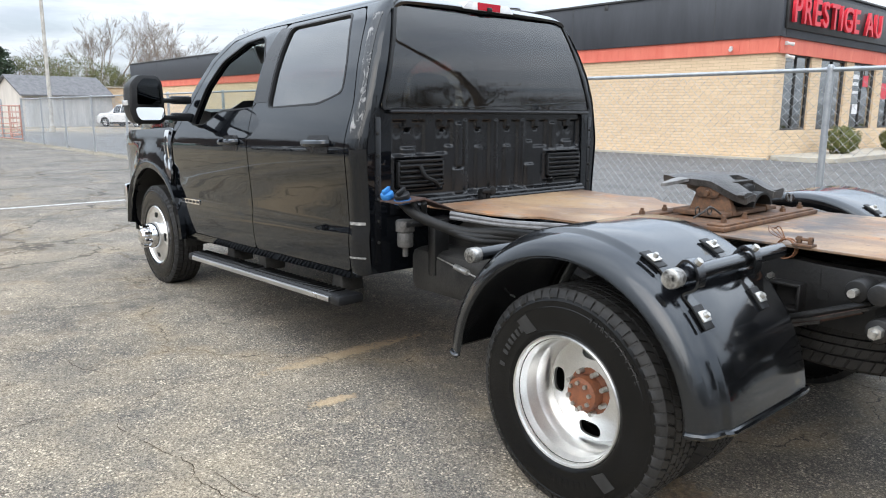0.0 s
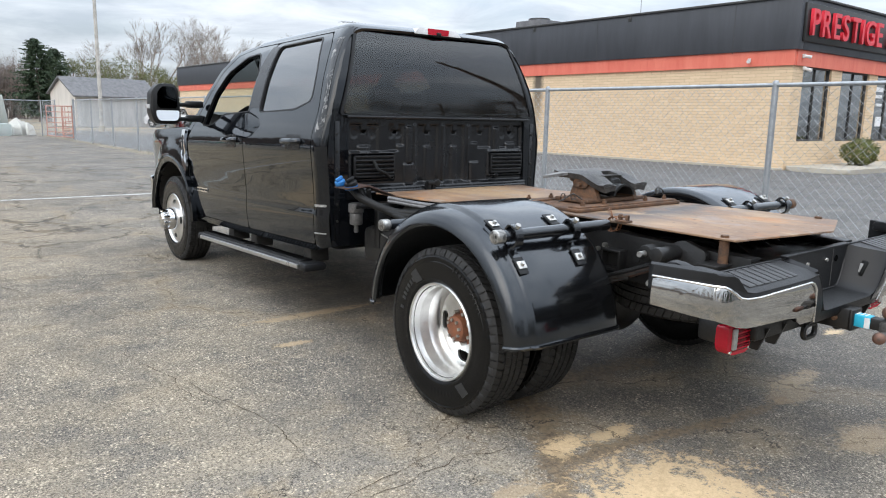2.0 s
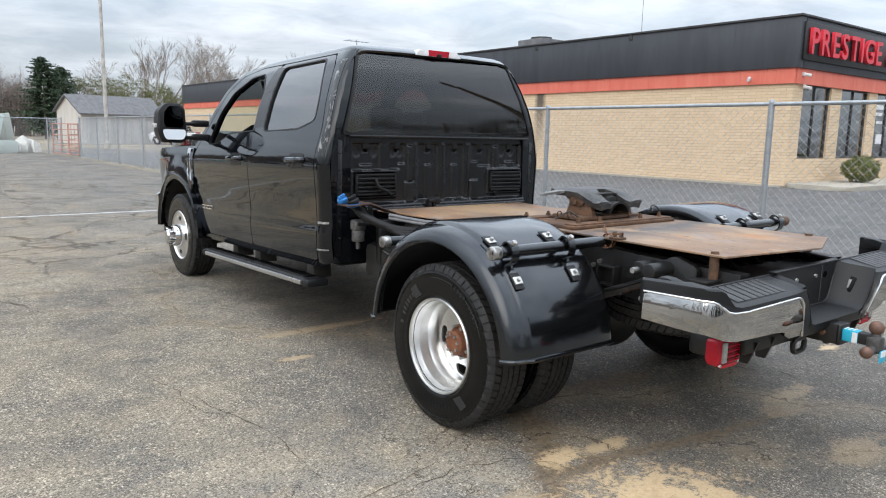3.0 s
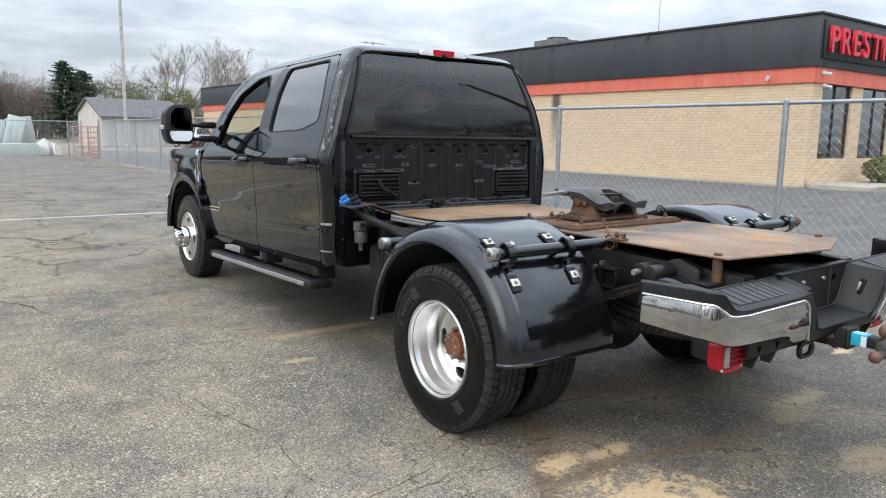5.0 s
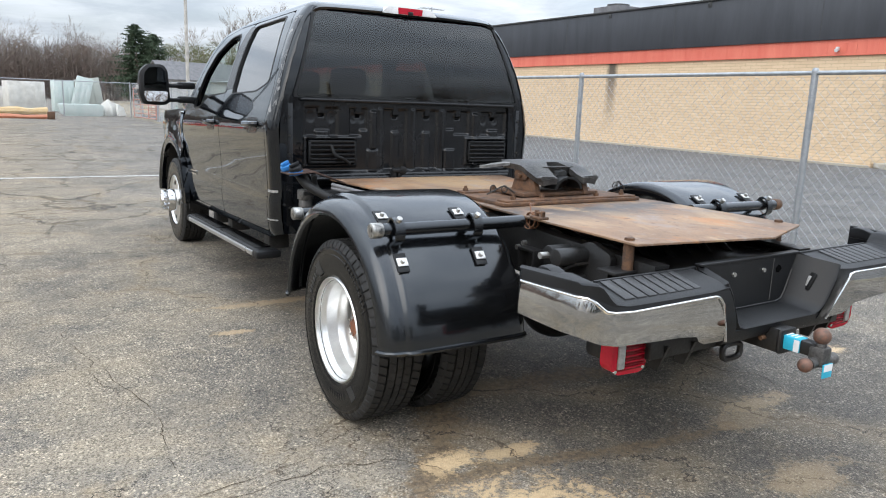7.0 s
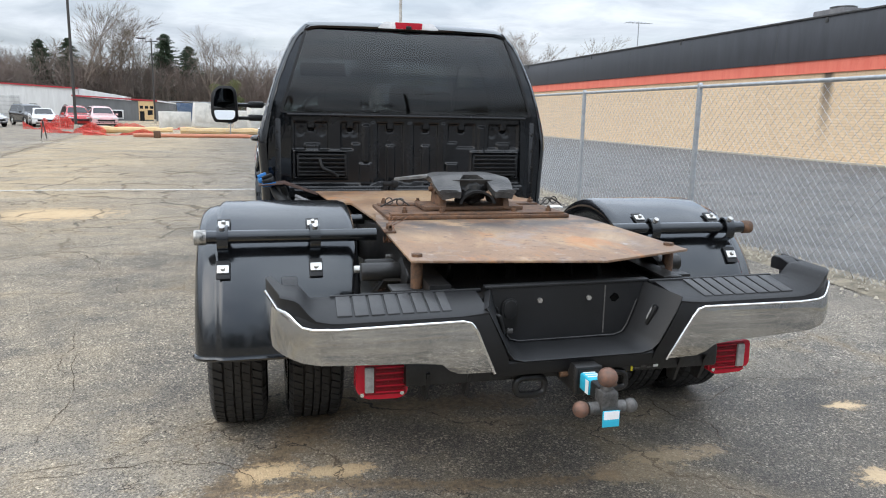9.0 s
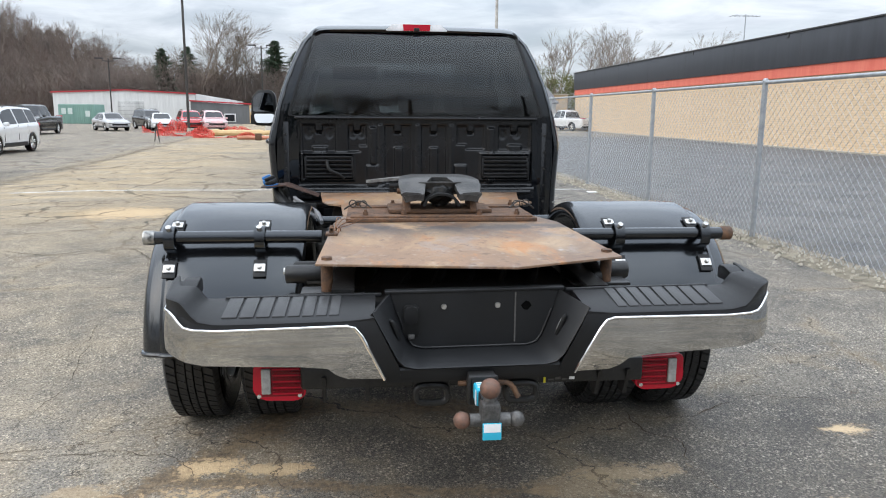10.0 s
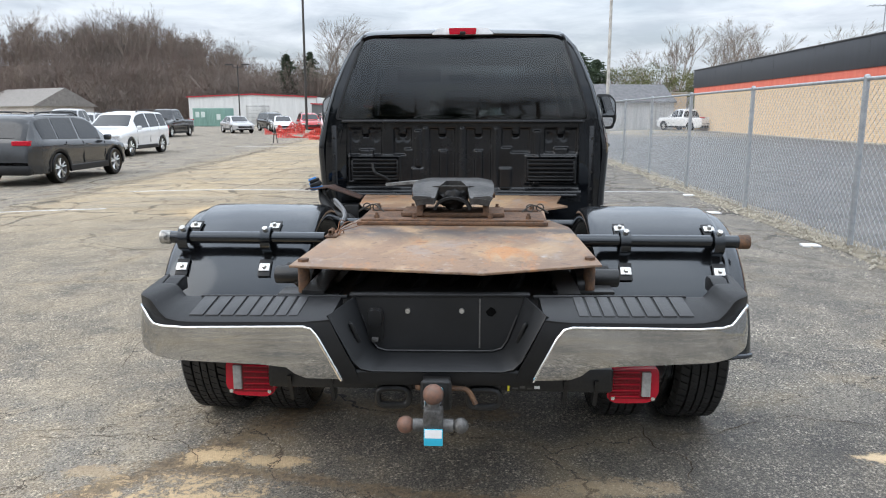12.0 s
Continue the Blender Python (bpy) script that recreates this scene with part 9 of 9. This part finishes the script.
# the trees behind those, past counting, in one mesh
rr = random.Random(77)
wood, twigs = bmesh.new(), bmesh.new()
for k in range(170):
    x, y = rr.uniform(-140, -30), rr.uniform(118, 165)
    h = rr.uniform(7.5, 10.5)
    branch(wood, Vector((x, y, hill_z(x, y) - 0.2)), Vector((0, 0, 1)), h * 0.36, h * 0.016, 4, rr, twigs)
tagged(part("far_trees", twigs, TWIG, smooth=False), "crowns of bare trees crowding the wooded slope", "woods", kind="stuff")
tagged(part("far_trunks", wood, BARK, smooth=False), "trunks of bare trees crowding the wooded slope", "woods", kind="stuff")


def thicket(name, label, mat, boxes, seed, n, hmin, hmax):
    """Dense brush too fine to count: thin stems and side twigs in one mesh."""
    rr = random.Random(seed)
    b = bmesh.new()
    for k in range(n):
        x0, x1, y0, y1 = boxes[k % len(boxes)]
        x, y = rr.uniform(x0, x1), rr.uniform(y0, y1)
        z = hill_z(x, y) if y > 98 else LOW
        h = rr.uniform(hmin, hmax)
        p = Vector((x, y, z))
        top_ = p + Vector((rr.gauss(0, 0.06) * h, rr.gauss(0, 0.06) * h, h))
        tube(b, [p, p.lerp(top_, 0.6), top_], [h * 0.009, h * 0.005, 0.01], 3, False)
        for j in range(20):
            q = p.lerp(top_, rr.uniform(0.25, 0.98))
            d = Vector((rr.gauss(0, 1), rr.gauss(0, 1), abs(rr.gauss(1.6, 0.5)))).normalized() * h * rr.uniform(0.10, 0.30)
            w = d.orthogonal().normalized() * 0.032
            v = [b.verts.new(q - w), b.verts.new(q + w), b.verts.new(q + d)]
            b.faces.new(v)
            e = q + d * 0.5
            d2 = (d + Vector((rr.gauss(0, 1), rr.gauss(0, 1), rr.gauss(0.3, 0.7))) * d.length * 0.6) * 0.7
            b.faces.new((b.verts.new(e - w * 0.6), b.verts.new(e + w * 0.6), b.verts.new(e + d2)))
    tagged(part(name, b, mat, smooth=False), label, "woods", kind="stuff")


thicket("far_woods", "dense reddish-brown bare woods on the slope", TWIG, [(-210, -36, 108, 172), (-130, -40, 108, 150), (-75, -40, 110, 150)], 3, 5200, 2.8, 5.6)
thicket("far_brush", "brown bare brush along the lot's edge", TWIG, [(-42, 18, 108, 124), (-40, 17, 107, 116), (18, 90, 112, 130), (-160, -90, -30, 90), (-100, 110, -110, -85)], 4, 5200, 4, 7.4)

# unseen pines added behind the camera so the mirror glass reflects dark
for k, (x, y, h) in enumerate(((-2.6, -46, 9.5), (1.2, -48, 8.5), (-7, -41, 9.5), (-11, -44, 11), (-15.5, -42, 10), (-20, -45, 11.5), (-25, -43, 10.5), (-30, -41, 11))):
    conifer(30 + k, h, (x, y, 0), NEEDLE, "dark green pine added out of view for the mirrors to reflect", 0.42)
conifer(1, 8.8, (15.2, 90, 0), NEEDLE, "dark green conifer beside the shed", 0.58)
conifer(2, 8.3, (18.2, 96, 0), NEEDLE, "dark green conifer behind the shed", 0.55)
conifer(3, 10.6, (-26.8, 112, LOW), NEEDLE, "dark pine among bare trees", 0.34)
conifer(4, 12.0, (-10.4, 112, LOW), NEEDLE, "tall dark pine behind the garage", 0.42)
conifer(5, 10.6, (-7.4, 114, LOW), NEEDLE, "tall dark pine behind the garage", 0.42)
conifer(6, 11.0, (-23.4, 113, LOW), NEEDLE, "dark pine among bare trees", 0.34)
for k, (x, y, h) in enumerate(((23.5, 93, 8.3), (27, 95, 8.0), (31, 92, 7.5), (20.5, 98, 8.0), (36, 96, 7), (-2, 101, 6))):
    t = thing("budding_tree", (x, y, 0), "olive tree in early leaf behind the shed", "tree", "trees in early leaf")
    b = bmesh.new()
    tube(b, [(0, 0, -0.2), (0.1, 0, h * 0.5), (0, 0.2, h * 0.8)], [0.16, 0.10, 0.03], 6)
    for j in range(7):
        a = j * 0.9
        tube(b, [(0.05, 0, h * (0.3 + 0.05 * j)), (1.5 * math.cos(a), 1.5 * math.sin(a), h * (0.5 + 0.05 * j))], [0.06, 0.02], 5)
    part("trunk", b, BARK, t)
    b = bmesh.new()
    rr = random.Random(k)
    for j in range(26):
        a, q = rr.uniform(0, 6.28), rr.uniform(0, 1) ** 0.6
        leafy(b, (q * h * 0.34 * math.cos(a), q * h * 0.34 * math.sin(a), h * rr.uniform(0.32, 0.95) * (1 - 0.15 * q)), h * 0.115, 190, 0.09, k * 50 + j, 0.8)
    part("crown", b, OLIVE, t, smooth=False)

# behind the camera: a tall wooden pole, a twin lamp post, and trees before the road
lamp_post(19.5, -13.5, 15, 0.17, BARK, "tall weathered wooden pole beside the lot")
lamp_post(11.5, -38, 11.5, 0.11, DARKPOLE, "dark bronze twin lamp post at the road", 1)
# power poles along the road behind the camera
for k, (x, y) in enumerate(((-30, -38), (-12, -40), (6, -42), (24, -44), (42, -46))):
    p = thing("power_pole", (x, y, 0), "wooden power pole with a crossarm along the road", "power pole", "power poles")
    b = bmesh.new()
    cyl(b, (0, 0, 0), (0, 0, 10), 0.16, 0.11, 10)
    part("mast", b, BARK, p)
    b = bmesh.new()
    box(b, (0, 0, 9.3), (2.4, 0.12, 0.14), 0.01)
    part("crossarm", b, BARK, p)
